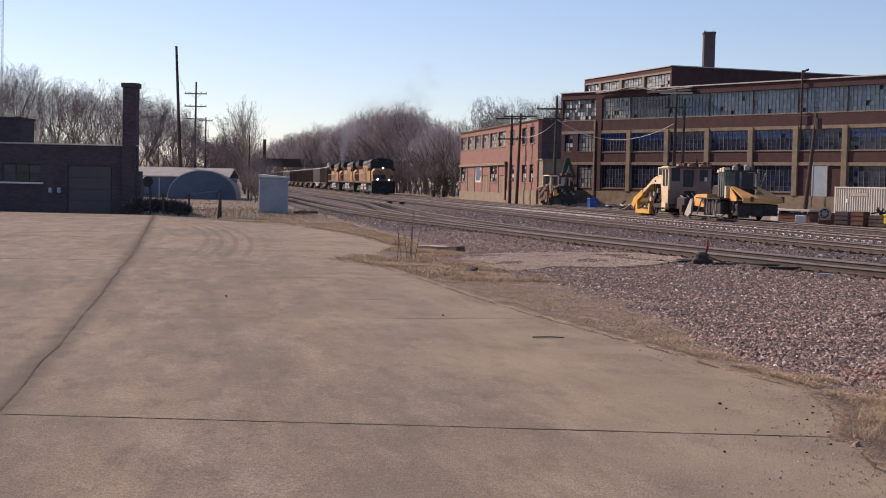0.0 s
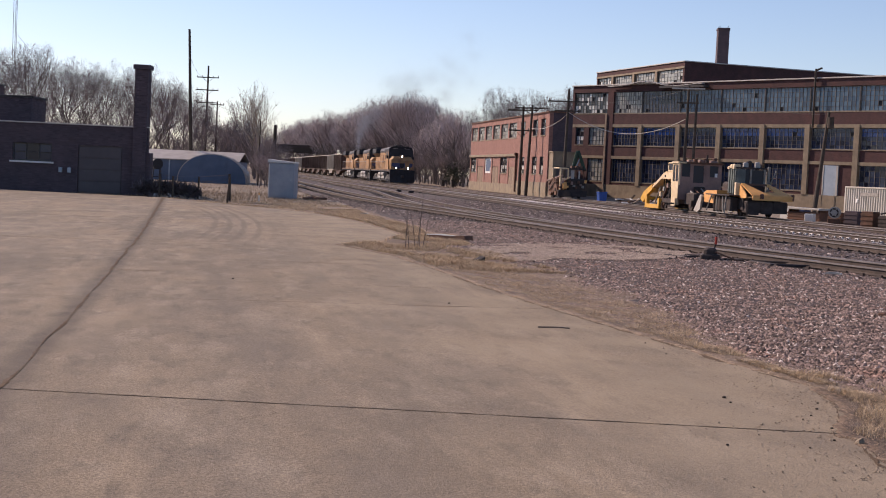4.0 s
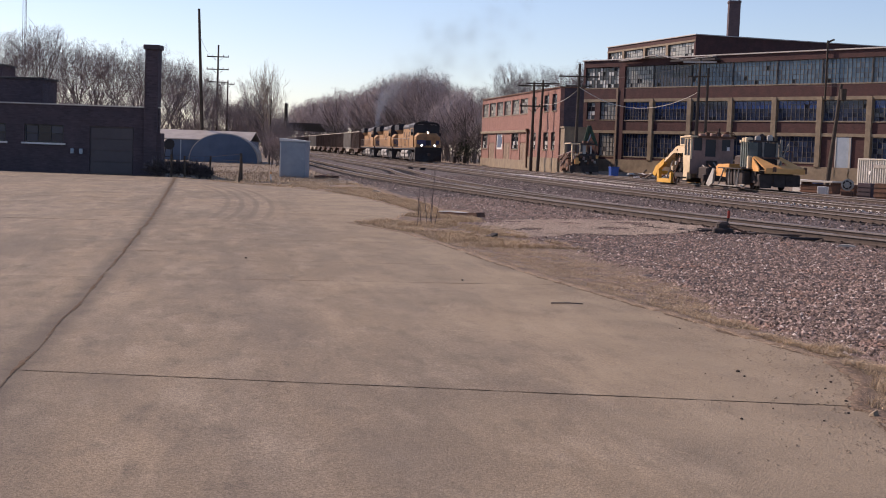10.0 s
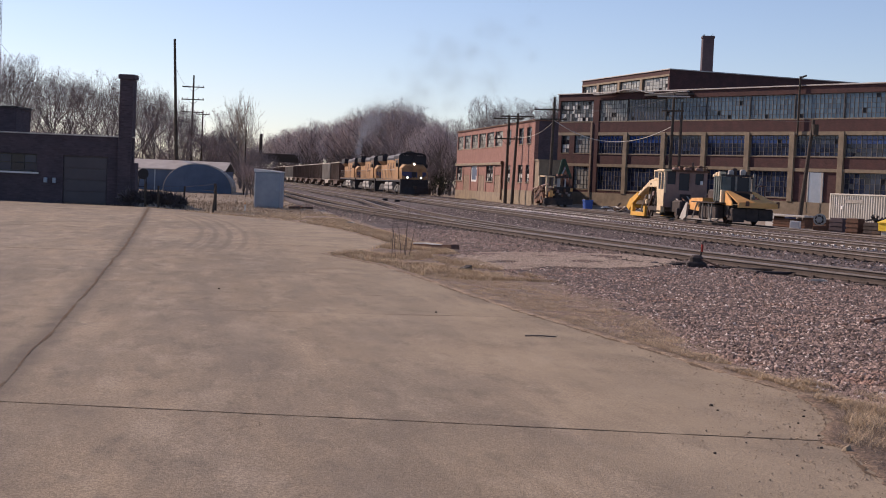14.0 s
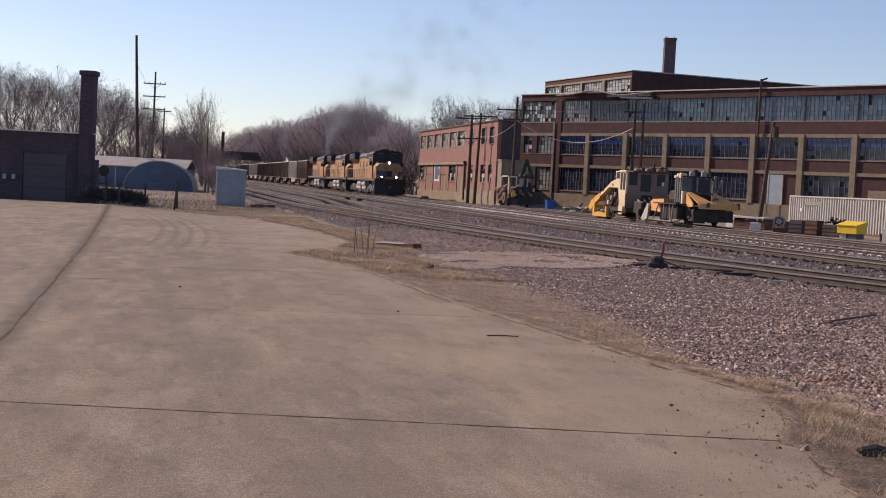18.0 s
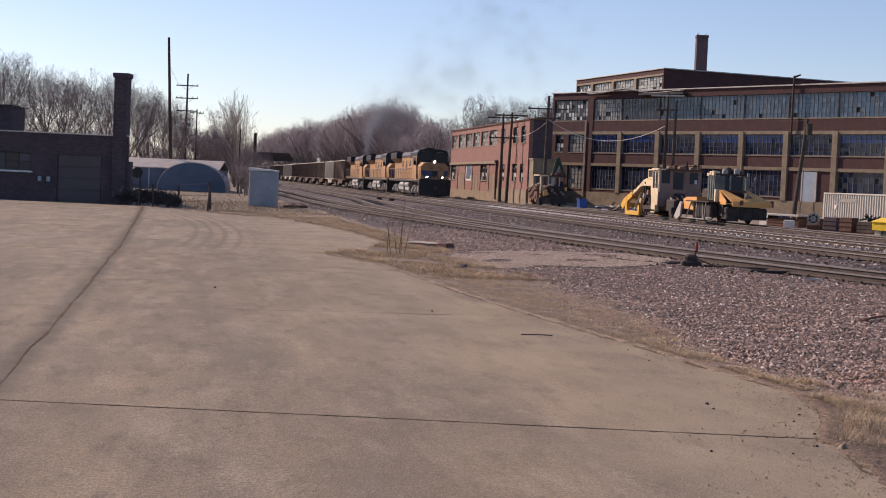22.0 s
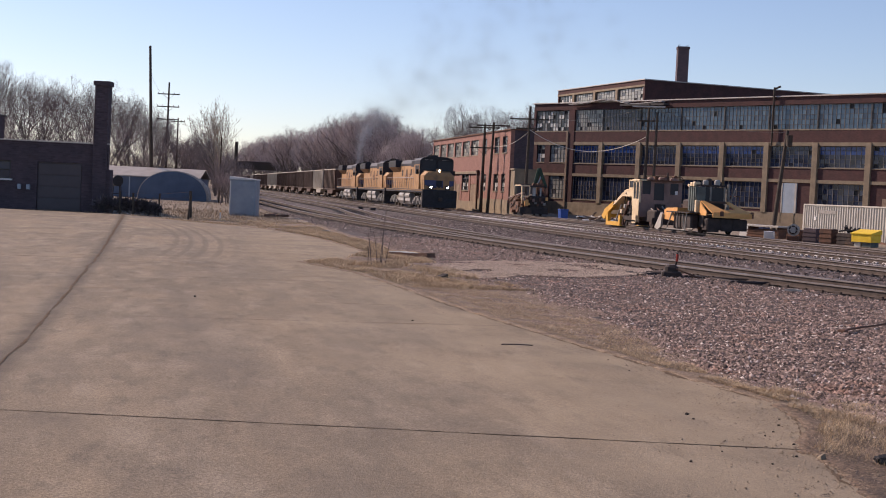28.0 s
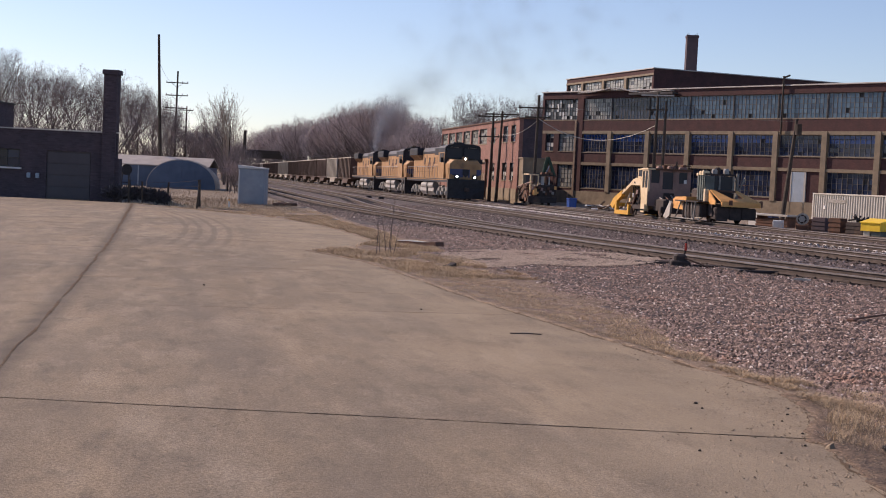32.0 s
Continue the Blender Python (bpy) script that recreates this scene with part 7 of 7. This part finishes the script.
for x0, x1 in ((-1.45, -1.34), (0.45, 0.56)):
    part("plough_blade", Geo().prism([(70.85, 0.9), (71.05, 1.0), (72.0, 0.12), (71.5, 0.02), (71.0, 0.2)], "x", x0, x1), "container", m2, "worn pale steel blade")
w = part("wing_frame", Geo().tube((-1.55, 69.0, 1.05), (-1.62, 69.6, 0.12), 0.035, n=6).tube((-1.55, 66.9, 1.05), (-1.62, 66.9, 0.12), 0.035, n=6).tube((-1.62, 69.6, 0.14), (-1.62, 66.9, 0.14), 0.035, n=6), "truck_grey", m2, "worn steel frame of the folded wing")
for k, y in enumerate((67.3, 67.8, 68.3, 68.7)):
    part("ram", Geo().tube((-1.52, y, 0.18), (-1.5, y + 0.25 - 0.1 * k, 1.02), 0.035, n=6), "machine_dark" if k % 2 else "truck_grey", w)
part("side_gear", Geo().block(-1.4, -1.0, 66.6, 69.2, 0.25, 0.98, 0.06), "machine_dark", m2)
part("platform", Geo().box(-1.6, 1.2, 66.4, 69.8, 1.02, 1.08), "machine_dark", m2)
c = part("operator_cab", Geo().box(-1.05, 0.5, 66.9, 67.9, 1.08, 1.55), "machine_dark", m2, "dark stripped cab")
for x, y in ((-1.05, 66.9), (0.4, 66.9), (-1.05, 67.8), (0.4, 67.8), (-0.35, 66.9)):
    part("post", Geo().box(x, x + 0.1, y, y + 0.1, 1.55, 2.45), "truck_grey", c)
part("glass", Geo().box(-0.95, -0.35, 66.94, 66.96, 1.55, 2.4).box(-0.25, 0.4, 66.94, 66.96, 1.55, 2.4).box(-1.01, -0.99, 67.0, 67.8, 1.55, 2.4), "cab_glass", c)
part("cab_roof", Geo().block(-1.12, 0.58, 66.85, 67.98, 2.45, 2.53, 0.03), "machine_dark", c)
g = Geo()
for k in range(7):
    y = 66.88 + 0.15 * k
    g.prism([(y, 1.15), (y + 0.08, 1.15), (y + 0.08, 2.42), (y, 2.42)], "x", -1.14 - 0.025 * (k % 2), -1.08)
part("side_sheet", g, "tarp", c, "grey-green hanging side sheet")
part("corner_sheet", Geo().box(-1.08, -0.62, 66.82, 66.88, 1.15, 2.4), "tarp", c)
for k, (y, z) in enumerate(((66.95, 2.42), (67.3, 2.45), (67.65, 2.40))):
    part("yellow_panel", Geo().block(-1.2, -0.85, y, y + 0.28, z, z + 0.24 - 0.05 * k, 0.03), "cream", c)
for k, (x, y, h) in enumerate(((-0.5, 67.2, 0.24), (-0.2, 67.5, 0.34), (0.1, 67.1, 0.28), (0.4, 67.6, 0.2))):
    part("roof_lamp", Geo().block(x - 0.13, x + 0.13, y - 0.13, y + 0.13, 2.53, 2.53 + h, 0.05), "tank_grey" if k % 2 == 0 else "machine_dark", c)
part("engine", Geo().block(-0.5, 0.9, 68.1, 70.4, 1.08, 1.75, 0.1), "machine_dark", m2)
part("engine_pipe", Geo().tube((0.75, 67.1, 1.06), (0.75, 67.1, 2.6), 0.08, n=8).tube((0.95, 67.7, 1.06), (0.95, 67.7, 2.35), 0.12, n=8).tube((0.75, 67.1, 2.2), (1.0, 67.7, 2.1), 0.06, n=6).tube((0.6, 66.9, 1.3), (1.1, 66.95, 2.4), 0.04, n=6), "truck_grey", m2)
part("railing", Geo().tube((1.15, 66.6, 1.06), (1.15, 66.6, 2.0), 0.025, n=5).tube((1.15, 69.4, 1.06), (1.15, 69.4, 2.0), 0.025, n=5).tube((1.15, 66.6, 2.0), (1.15, 69.4, 2.0), 0.025, n=5), "rust", m2)


def slope_plate(pts, nm, mtl, lab=""):
    """A plate on the plough's slope: x across, f from the upper edge (0) to the lip (1)."""
    top = [(x, 66.55 - 1.05 * f, 1.70 - 0.56 * f) for x, f in pts]
    n = len(top)
    v = top + [(x, y, z - 0.06) for x, y, z in top]
    return part(nm, Geo().add(v, [tuple(range(n)), tuple(range(2 * n - 1, n - 1, -1))] + [(i, n + i, n + (i + 1) % n, (i + 1) % n) for i in range(n)]), mtl, m2, lab)


slope_plate([(-0.95, 0.0), (-0.75, 0.0), (-0.05, 0.75), (0.0, 1.0), (-0.75, 1.0)], "plough_plate", "orange", "sunlit orange plough plate")
slope_plate([(0.38, 0.0), (0.56, 0.0), (1.36, 1.0), (0.75, 1.0), (0.62, 0.72)], "plough_plate", "orange", "sunlit orange plough plate")
slope_plate([(-0.05, 0.75), (0.62, 0.72), (0.75, 1.0), (0.0, 1.0)], "plough_plate", "orange")
slope_plate([(-0.75, 0.0), (0.38, 0.0), (0.44, 0.10), (-0.66, 0.10)], "plough_bar", "rust")
part("plough_lip", Geo().block(-0.72, 1.40, 65.40, 65.56, 0.86, 1.12, 0.03), "orange", m2, "dull orange lip of the plough")
part("plough_ear", Geo().block(1.36, 1.5, 65.42, 65.6, 0.9, 1.22, 0.03).block(-0.35, -0.15, 65.36, 65.42, 0.95, 1.2, 0.03), "rust", m2)
part("plough_floor", Geo().box(-0.9, 1.2, 65.6, 66.5, 0.86, 0.92), "machine_dark", m2)
part("side_plate", Geo().prism([(65.6, 0.95), (66.6, 0.95), (66.55, 1.66), (65.6, 1.12)], "x", -1.02, -0.96), "orange", m2, "orange side plate in the sun")
part("lamp_box", Geo().block(-1.18, -0.96, 66.62, 66.84, 1.08, 1.72, 0.02), "cream", m2, "cream upright box")
rail_wheels(m2, (66.9, 70.0))

m3 = thing("track_crane", pose(27.3, 1.6, ZT), "rusty yellow track crane machine with a cream canopy", "rail machine", "maintenance machines")
part("underframe", Geo().box(-1.0, 1.0, 102.4, 105.6, 0.35, 0.65), "machine_dark", m3)
part("buffer_beam", Geo().block(-1.15, 1.15, 102.1, 102.4, 0.15, 0.62, 0.03), "machine_dark", m3)
for y, z, r, x in ((105.3, 0.7, 0.55, -1.05), (104.2, 0.95, 0.6, -1.1), (103.2, 0.65, 0.45, -1.12)):
    d = part("winch_drum", Geo().tube((x, y, z), (x + 0.4, y, z), r, n=16), "rust", m3, "rusty winch drum")
    part("hub", Geo().tube((x - 0.04, y, z), (x, y, z), r * 0.35, n=10), "machine_dark", d)
part("chain_guard", Geo().prism([(105.7, 1.1), (104.0, 1.6), (103.0, 1.25), (103.0, 1.15), (104.0, 1.48), (105.6, 1.0)], "x", -1.15, -0.95), "rust", m3)
part("yellow_guard", Geo().block(-0.75, -0.45, 102.15, 102.5, 0.75, 1.25, 0.04), "orange", m3)
for x in (-0.95, -0.35, 0.3, 0.9):
    for y in (102.5, 105.0):
        part("canopy_post", Geo().box(x, x + 0.09, y, y + 0.09, 0.65, 2.35), "cream" if x < 0 else "rust", m3)
part("canopy", Geo().block(-1.1, -0.4, 102.4, 104.2, 2.30, 2.38, 0.03), "cream", m3, "dirty cream canopy")
part("rear_canopy", Geo().block(-0.3, 1.1, 102.4, 105.0, 2.26, 2.36, 0.03), "machine_dark", m3)
part("engine", Geo().block(0.1, 0.95, 102.7, 104.8, 0.65, 1.7, 0.08), "machine_dark", m3)
part("console", Geo().block(-0.6, -0.2, 102.6, 103.2, 0.65, 1.4, 0.05), "rust", m3)
part("white_panel", Geo().box(-0.1, 0.15, 102.42, 102.48, 1.5, 2.2).box(0.5, 0.62, 102.42, 102.48, 1.3, 2.2), "tank_grey", m3)
for k in range(5):
    part("lever", Geo().tube((-0.8 + 0.2 * k, 102.7, 0.65), (-0.85 + 0.23 * k, 102.5, 1.5 + 0.1 * (k % 3)), 0.025, n=5), "cream" if k % 2 else "rust", m3)
part("boom_arm", Geo().tube((0.35, 103.6, 2.3), (0.62, 103.4, 3.75), 0.17, n=7).tube((0.62, 103.4, 3.75), (1.2, 103.2, 2.2), 0.14, n=7), "green", m3, "raised dark green crane arm")
part("boom_ram", Geo().tube((0.5, 103.5, 2.4), (0.8, 103.3, 3.2), 0.06, n=6).tube((0.8, 103.3, 3.2), (1.1, 103.2, 2.1), 0.05, n=6), "galv", m3)
part("rear_body", Geo().block(-0.35, 1.12, 102.35, 104.9, 0.55, 1.55, 0.08), "machine_dark", m3, "dark greasy machine body")
for k in range(12):
    x, z = -0.95 + 0.18 * k, 0.75 + 0.55 * ((k * 5) % 7) / 7
    part("fitting", Geo().block(x - 0.09, x + 0.09, 102.18, 102.34, z, z + 0.16 + 0.05 * (k % 3), 0.02), ("rust", "mauve", "truck_grey", "orange")[k % 4] if k != 7 else "rust", m3)
part("yoke", Geo().tube((-1.2, 105.6, 1.3), (-0.75, 102.6, 1.75), 0.08, n=7).tube((-1.2, 104.8, 0.6), (-1.0, 103.0, 1.6), 0.07, n=7), "mauve", m3)
for x, z in ((0.2, 2.36), (0.55, 2.36), (0.85, 2.36)):
    part("roof_gear", Geo().block(x - 0.12, x + 0.12, 103.0, 103.5, z, z + 0.2, 0.03), "rust", m3)
rail_wheels(m3, (103.0, 105.0))

# ---- stores between siding and factory ----
bx = thing("blue_bin", pose(28.9, 101.0, -0.05, 0, 0, 8) @ Matrix.Diagonal((0.55, 0.6, 1.05, 1)), "bright blue plastic bin standing by the siding", "bin")
part("body", Geo().prism([(-0.5, 0), (0.5, 0), (0.58, 0.72), (-0.58, 0.72)], "y", -0.4, 0.4), "bright_blue", bx)
part("rim", Geo().block(-0.64, 0.64, -0.47, 0.47, 0.72, 0.80, 0.02), "bright_blue", bx)
part("handle", Geo().tube((0.5, 0.5, 0.2), (0.5, 0.5, 1.15), 0.04, n=6).tube((-0.4, 0.5, 0.2), (-0.4, 0.5, 1.0), 0.04, n=6), "pole", bx)
q = np.random.default_rng(9)
for k in range(13):
    y = 90.5 + 6.6 * k / 13
    b = thing("scrap_plank", Matrix.Translation((28.8 + q.random() * 1.2, y, 0.1 + 0.35 * q.random())) @ Euler((q.normal(0, 0.2), q.normal(0, 0.25), q.random() * 3)).to_matrix().to_4x4(), "weathered plank in a heap of scrap by the siding", "plank", "scrap heap")
    part("plank", Geo().block(-0.7, 0.7, -0.12, 0.12, -0.04, 0.04, 0.01), ("board", "container", "rust", "white")[k % 4], b)
for k in range(9):
    y = 90.8 + 6.0 * k / 9
    b = thing("scrap_sleeper", pose(29.0 + 0.9 * q.random(), y, -0.06, 0, 0, q.random() * 180), "old dark sleeper in a heap of scrap", "sleeper", "scrap heap")
    part("sleeper", Geo().block(-0.8, 0.8, -0.13, 0.13, 0, 0.24, 0.02), "tie", b)
sk = thing("sign_post", pose(27.8, 83.9, 0), "thin dark post with a small white plate by the siding", "post")
part("post", Geo().tube((0, 0, -0.1), (0, 0, 2.0), 0.04, n=6), "pole", sk)
part("plate", Geo().block(-0.1, 0.1, -0.03, 0.0, 1.7, 1.95, 0.01), "white", sk)

con = thing("storage_container", pose(38.0, 78.9, -0.1, 0, 0, -90), "long cream corrugated steel storage container with stains", "container")
LC, HC = 18.5, 2.10
part("shell", Geo().box(0, LC, 0.06, 2.4, 0.1, HC - 0.05), "container", con)
for k in range(62):
    x = 0.16 + k * 0.297
    part("corrugation", Geo().prism([(x, 0.06), (x + 0.05, 0.0), (x + 0.15, 0.0), (x + 0.20, 0.06)], "z", 0.14, HC - 0.10), "container", con)
part("top_rail", Geo().block(-0.03, LC, -0.03, 2.44, HC - 0.08, HC, 0.01), "container", con)
part("bottom_rail", Geo().box(-0.02, LC, -0.02, 2.42, 0.02, 0.14), "rust", con)
part("corner_post", Geo().box(-0.03, 0.14, -0.03, 0.1, 0.0, HC - 0.08), "container", con)
part("patch", Geo().block(2.0, 4.3, -0.02, 0.0, 1.55, 1.75, 0.005), "truck_grey", con, "smeared grey marking")
part("vent", Geo().block(1.55, 1.8, -0.06, 0.0, 1.15, 1.35, 0.02), "white", con)

reel = thing("cable_reel", pose(31.75, 67.0, 0.222, 0, 0, -35) @ Matrix.Scale(0.66, 4), "pale wooden cable reel with dark hub standing on edge", "reel")
for y in (-0.25, 0.2):
    f = part("flange", Geo().tube((0, y, 0.48), (0, y + 0.05, 0.48), 0.46, n=22), "container", reel)
    part("rim", Geo().tube((0, y - 0.012, 0.48), (0, y - 0.002, 0.48), 0.36, n=22), "machine_dark", f)
    for k in range(6):
        part("spoke", Geo().tube((0, y - 0.02, 0.48), (0.4 * math.cos(k * 1.047), y - 0.02, 0.48 + 0.4 * math.sin(k * 1.047)), 0.025, n=5), "container", f)
    part("hub_plate", Geo().tube((0, y - 0.03, 0.48), (0, y - 0.014, 0.48), 0.24, n=16), "tank_grey", f)
part("core", Geo().tube((0, -0.2, 0.48), (0, 0.2, 0.48), 0.25, n=14), "machine_dark", reel)
def crate(x, y, w, d, h, turn, mtl, label, name="crate", slats=True):
    c = thing(name, pose(x, y, -0.08, 0, 0, turn), label, name.replace("_", " "), "stores by the siding")
    part("body", Geo().block(-w / 2, w / 2, -d / 2, d / 2, 0, h, 0.02), mtl, c)
    if slats:
        for k in range(3):
            z = h * (0.12 + 0.3 * k)
            part("slat", Geo().box(-w / 2 - 0.02, w / 2 + 0.02, -d / 2 - 0.025, -d / 2 - 0.002, z, z + h * 0.16), mtl, c)
    return c


c = crate(33.0, 75.6, 0.9, 0.6, 0.72, -65, "white", "white electrical cabinet with a dark blue door", "steel_cabinet", False)
part("door", Geo().block(0.47, 1.35, -0.3, 0.3, 0.0, 0.72, 0.02), "blue", c, "dark blue side")
c = crate(33.0, 73.0, 2.3, 0.8, 0.5, -65, "rust", "rusty steel rack with a flat pale top", "steel_rack")
part("top", Geo().block(-1.9, 1.25, -0.55, 0.55, 0.62, 0.72, 0.02), "container", c, "pale flat board on top")
for x in (-1.1, 1.0):
    part("leg", Geo().box(x, x + 0.1, -0.4, 0.4, 0.5, 0.62), "rust", c)
crate(31.75, 67.0, 0.6, 0.5, 0.3, -35, "rust", "low rusty steel crate under the cable reel", "steel_crate", False)
crate(32.4, 71.4, 0.5, 0.5, 0.42, -40, "white", "pale bundle beside the rack", "bundle", False)
crate(32.6, 68.4, 0.8, 0.6, 0.62, -62, "rust", "dark red open steel crate", "steel_crate")
crate(32.8, 66.9, 0.8, 0.6, 0.74, -62, "brick_shop", "brown weathered wooden stores crate", "wooden_crate")
crate(32.8, 65.1, 0.7, 0.6, 0.78, -62, "rust", "rusty red-brown steel crate", "steel_crate")
crate(33.4, 63.9, 1.1, 0.8, 0.62, -70, "machine_dark", "low dark steel crate holding iron fittings", "steel_crate")
for k in range(9):
    b = thing("iron_fitting", pose(33.1 + 0.5 * q.random(), 63.4 + 1.0 * q.random(), 0.60 + 0.10 * q.random(), 60 * q.random(), 60 * q.random(), 180 * q.random()), "black iron fitting lying on a crate", "fitting", "iron fittings")
    part("bar", Geo().tube((-0.3, 0, 0), (0.3, 0, 0), 0.05, n=6), "black", b)
yb = thing("yellow_hopper", pose(33.0, 61.6, -0.05, 0, 0, -62) @ Matrix.Diagonal((0.82, 0.82, 1.0, 1)), "bright yellow steel box on a dark stand", "steel box")
part("body", Geo().block(-0.68, 0.68, -0.5, 0.5, 0.24, 0.62, 0.02), "yellow_box", yb)
part("lid", Geo().prism([(-0.56, 0.622), (0.56, 0.622), (0.56, 0.84), (0.50, 0.86), (-0.56, 0.66)], "x", -0.72, 0.72), "yellow_box", yb, "pale yellow sloping lid")
part("stand", Geo().block(-0.55, -0.1, -0.4, 0.4, 0, 0.24, 0.02), "container", yb, "pale block under the box")
part("stand", Geo().block(0.0, 0.62, -0.4, 0.4, 0, 0.24, 0.02), "tarp", yb, "grey-green block under the box")
for k in range(10):
    y = 55.0 + 5.0 * k / 10
    crate(33.2 + 0.7 * q.random(), y, 0.5 + 0.4 * q.random(), 0.5, 0.35 + 0.4 * q.random(), -62 + 20 * q.random(), ("rust", "machine_dark", "container", "rust", "green")[k % 5], "small weathered stores crate by the siding", "crate", k % 2 == 0)

# ---- exhaust ----
WIND = (1.0, -0.3, 1.0)
r6 = np.random.default_rng(31)
CORE, CLOUD = [], []
for store, n, sig, fl in [(CORE, m, q, 0.02) for m, q in ((3500, 0.34), (5500, 0.6), (8500, 1.0), (12000, 1.5))] + [(CLOUD, 8000, 1.9, 0.026)] * 4:
    c = r6.normal(0, sig, (n, 3)) * np.array((0.8, 1, 0.8)) * (0.8 + 0.4 * np.sin(np.arange(n) * 0.7))[:, None]
    a, b = r6.normal(0, fl, (n, 3)), r6.normal(0, fl, (n, 3))
    store.append(tri_mesh("puff", np.stack([c, c + a, c + b], 1), "smoke_core" if store is CORE else "smoke"))
plume = []
for k in range(30):
    born = -16.0 + k * 1.6 + r6.random() * 0.6
    src = (2, 2, 1, 2, 2)[k % 5]
    whole = thing("exhaust_smoke", pose(0, 0, 0), "thin drifting grey-brown diesel exhaust", "smoke", "exhaust of the train", "stuff")
    bits = []
    for j in range(4):
        o = new("puff", CLOUD[(k + j) % 4])
        o.parent = whole
        bits.append((o, r6.normal(0, 1, 3) * np.array((0.20, 0.22, 0.16)), r6.normal(0, 1, 3) * 0.2))
    plume.append((whole, bits, born, src))
column = thing("exhaust_column", pose(0, 0, 0), "grey exhaust rising from the third locomotive", "smoke", kind="stuff")
columns = []
for k in range(15):
    o = new("puff", CORE[min(3, k // 4)])
    o.parent = column
    columns.append((o, 0.1 + 0.34 * k, r6.random() * 6))



def motions():
    """The train rolls slowly towards the camera, its wheels turning; the exhaust rises and drifts."""
    for i, ob in enumerate(locos + cars):
        off = i * LOCO if i < 3 else 3 * LOCO + (i - 3) * CAR
        walk(ob, [(t, pose(22.2, u + off, RAIL_TOP)) for t, u in RUN])
    ts = np.linspace(0, 32, 129)
    us = np.interp(ts, [t for t, u in RUN], [u for t, u in RUN])
    for i, ob in enumerate(locos + cars[:6]):
        for w in wheels_of(ob):
            c = w.location.copy()
            r = c.z
            walk(w, [(float(t), pose(c.x, c.y, c.z) @ Matrix.Rotation((us[0] - u) / r, 4, "X")) for t, u in zip(ts, us)])
    def stack(t, src):
        return float(np.interp(t, [-40.0] + [r[0] for r in RUN], [RUN[0][1] + 2.2 * 40] + [r[1] for r in RUN])) + src * LOCO + 11.0

    def rise(age):
        return 4.2 * (1 - math.exp(-age / 2.4)) + WIND[2] * age * 0.72

    def drift(age):
        return WIND[0] * age * (1 - math.exp(-age / 4))

    top = RAIL_TOP + 3.0
    for whole, bits, born, src in plume:
        rows = []
        for t in np.linspace(0, 32, 33):
            age = max(0.0, t - born)
            rows.append((float(t), pose(22.2 + drift(age), stack(born if t > born else t, src) + WIND[1] * age, top + rise(age))))
        walk(whole, rows)
        start = born + 1.6
        for o, v, c in bits:
            ts = sorted({float(t) for t in np.linspace(0, 32, 17)} | {min(32.0, max(0.0, start)), min(32.0, max(0.0, start - 0.3))})
            walk(o, [(t, pose(*((v * max(0.0, t - born) + c * min(1.0, max(0.0, t - born))) if t >= start else (0, 0, -11.0)), 0, 0, 6 * max(0.0, t - born) * v[0])) for t in ts])
    for o, age, q in columns:
        rows = []
        for t in np.linspace(0, 32, 49):
            w = age * 0.10
            rows.append((float(t), pose(22.2 + drift(age) + w * math.sin(t * 1.1 + q), stack(t - age, 2) + WIND[1] * age + w * math.sin(t * 0.7 + q * 2), top + 1.3 + rise(age) * 0.95 + w * math.sin(t * 0.9 + q * 3), 0, 0, 14 * math.sin(t * 0.5 + q))))
        walk(o, rows)


motions()
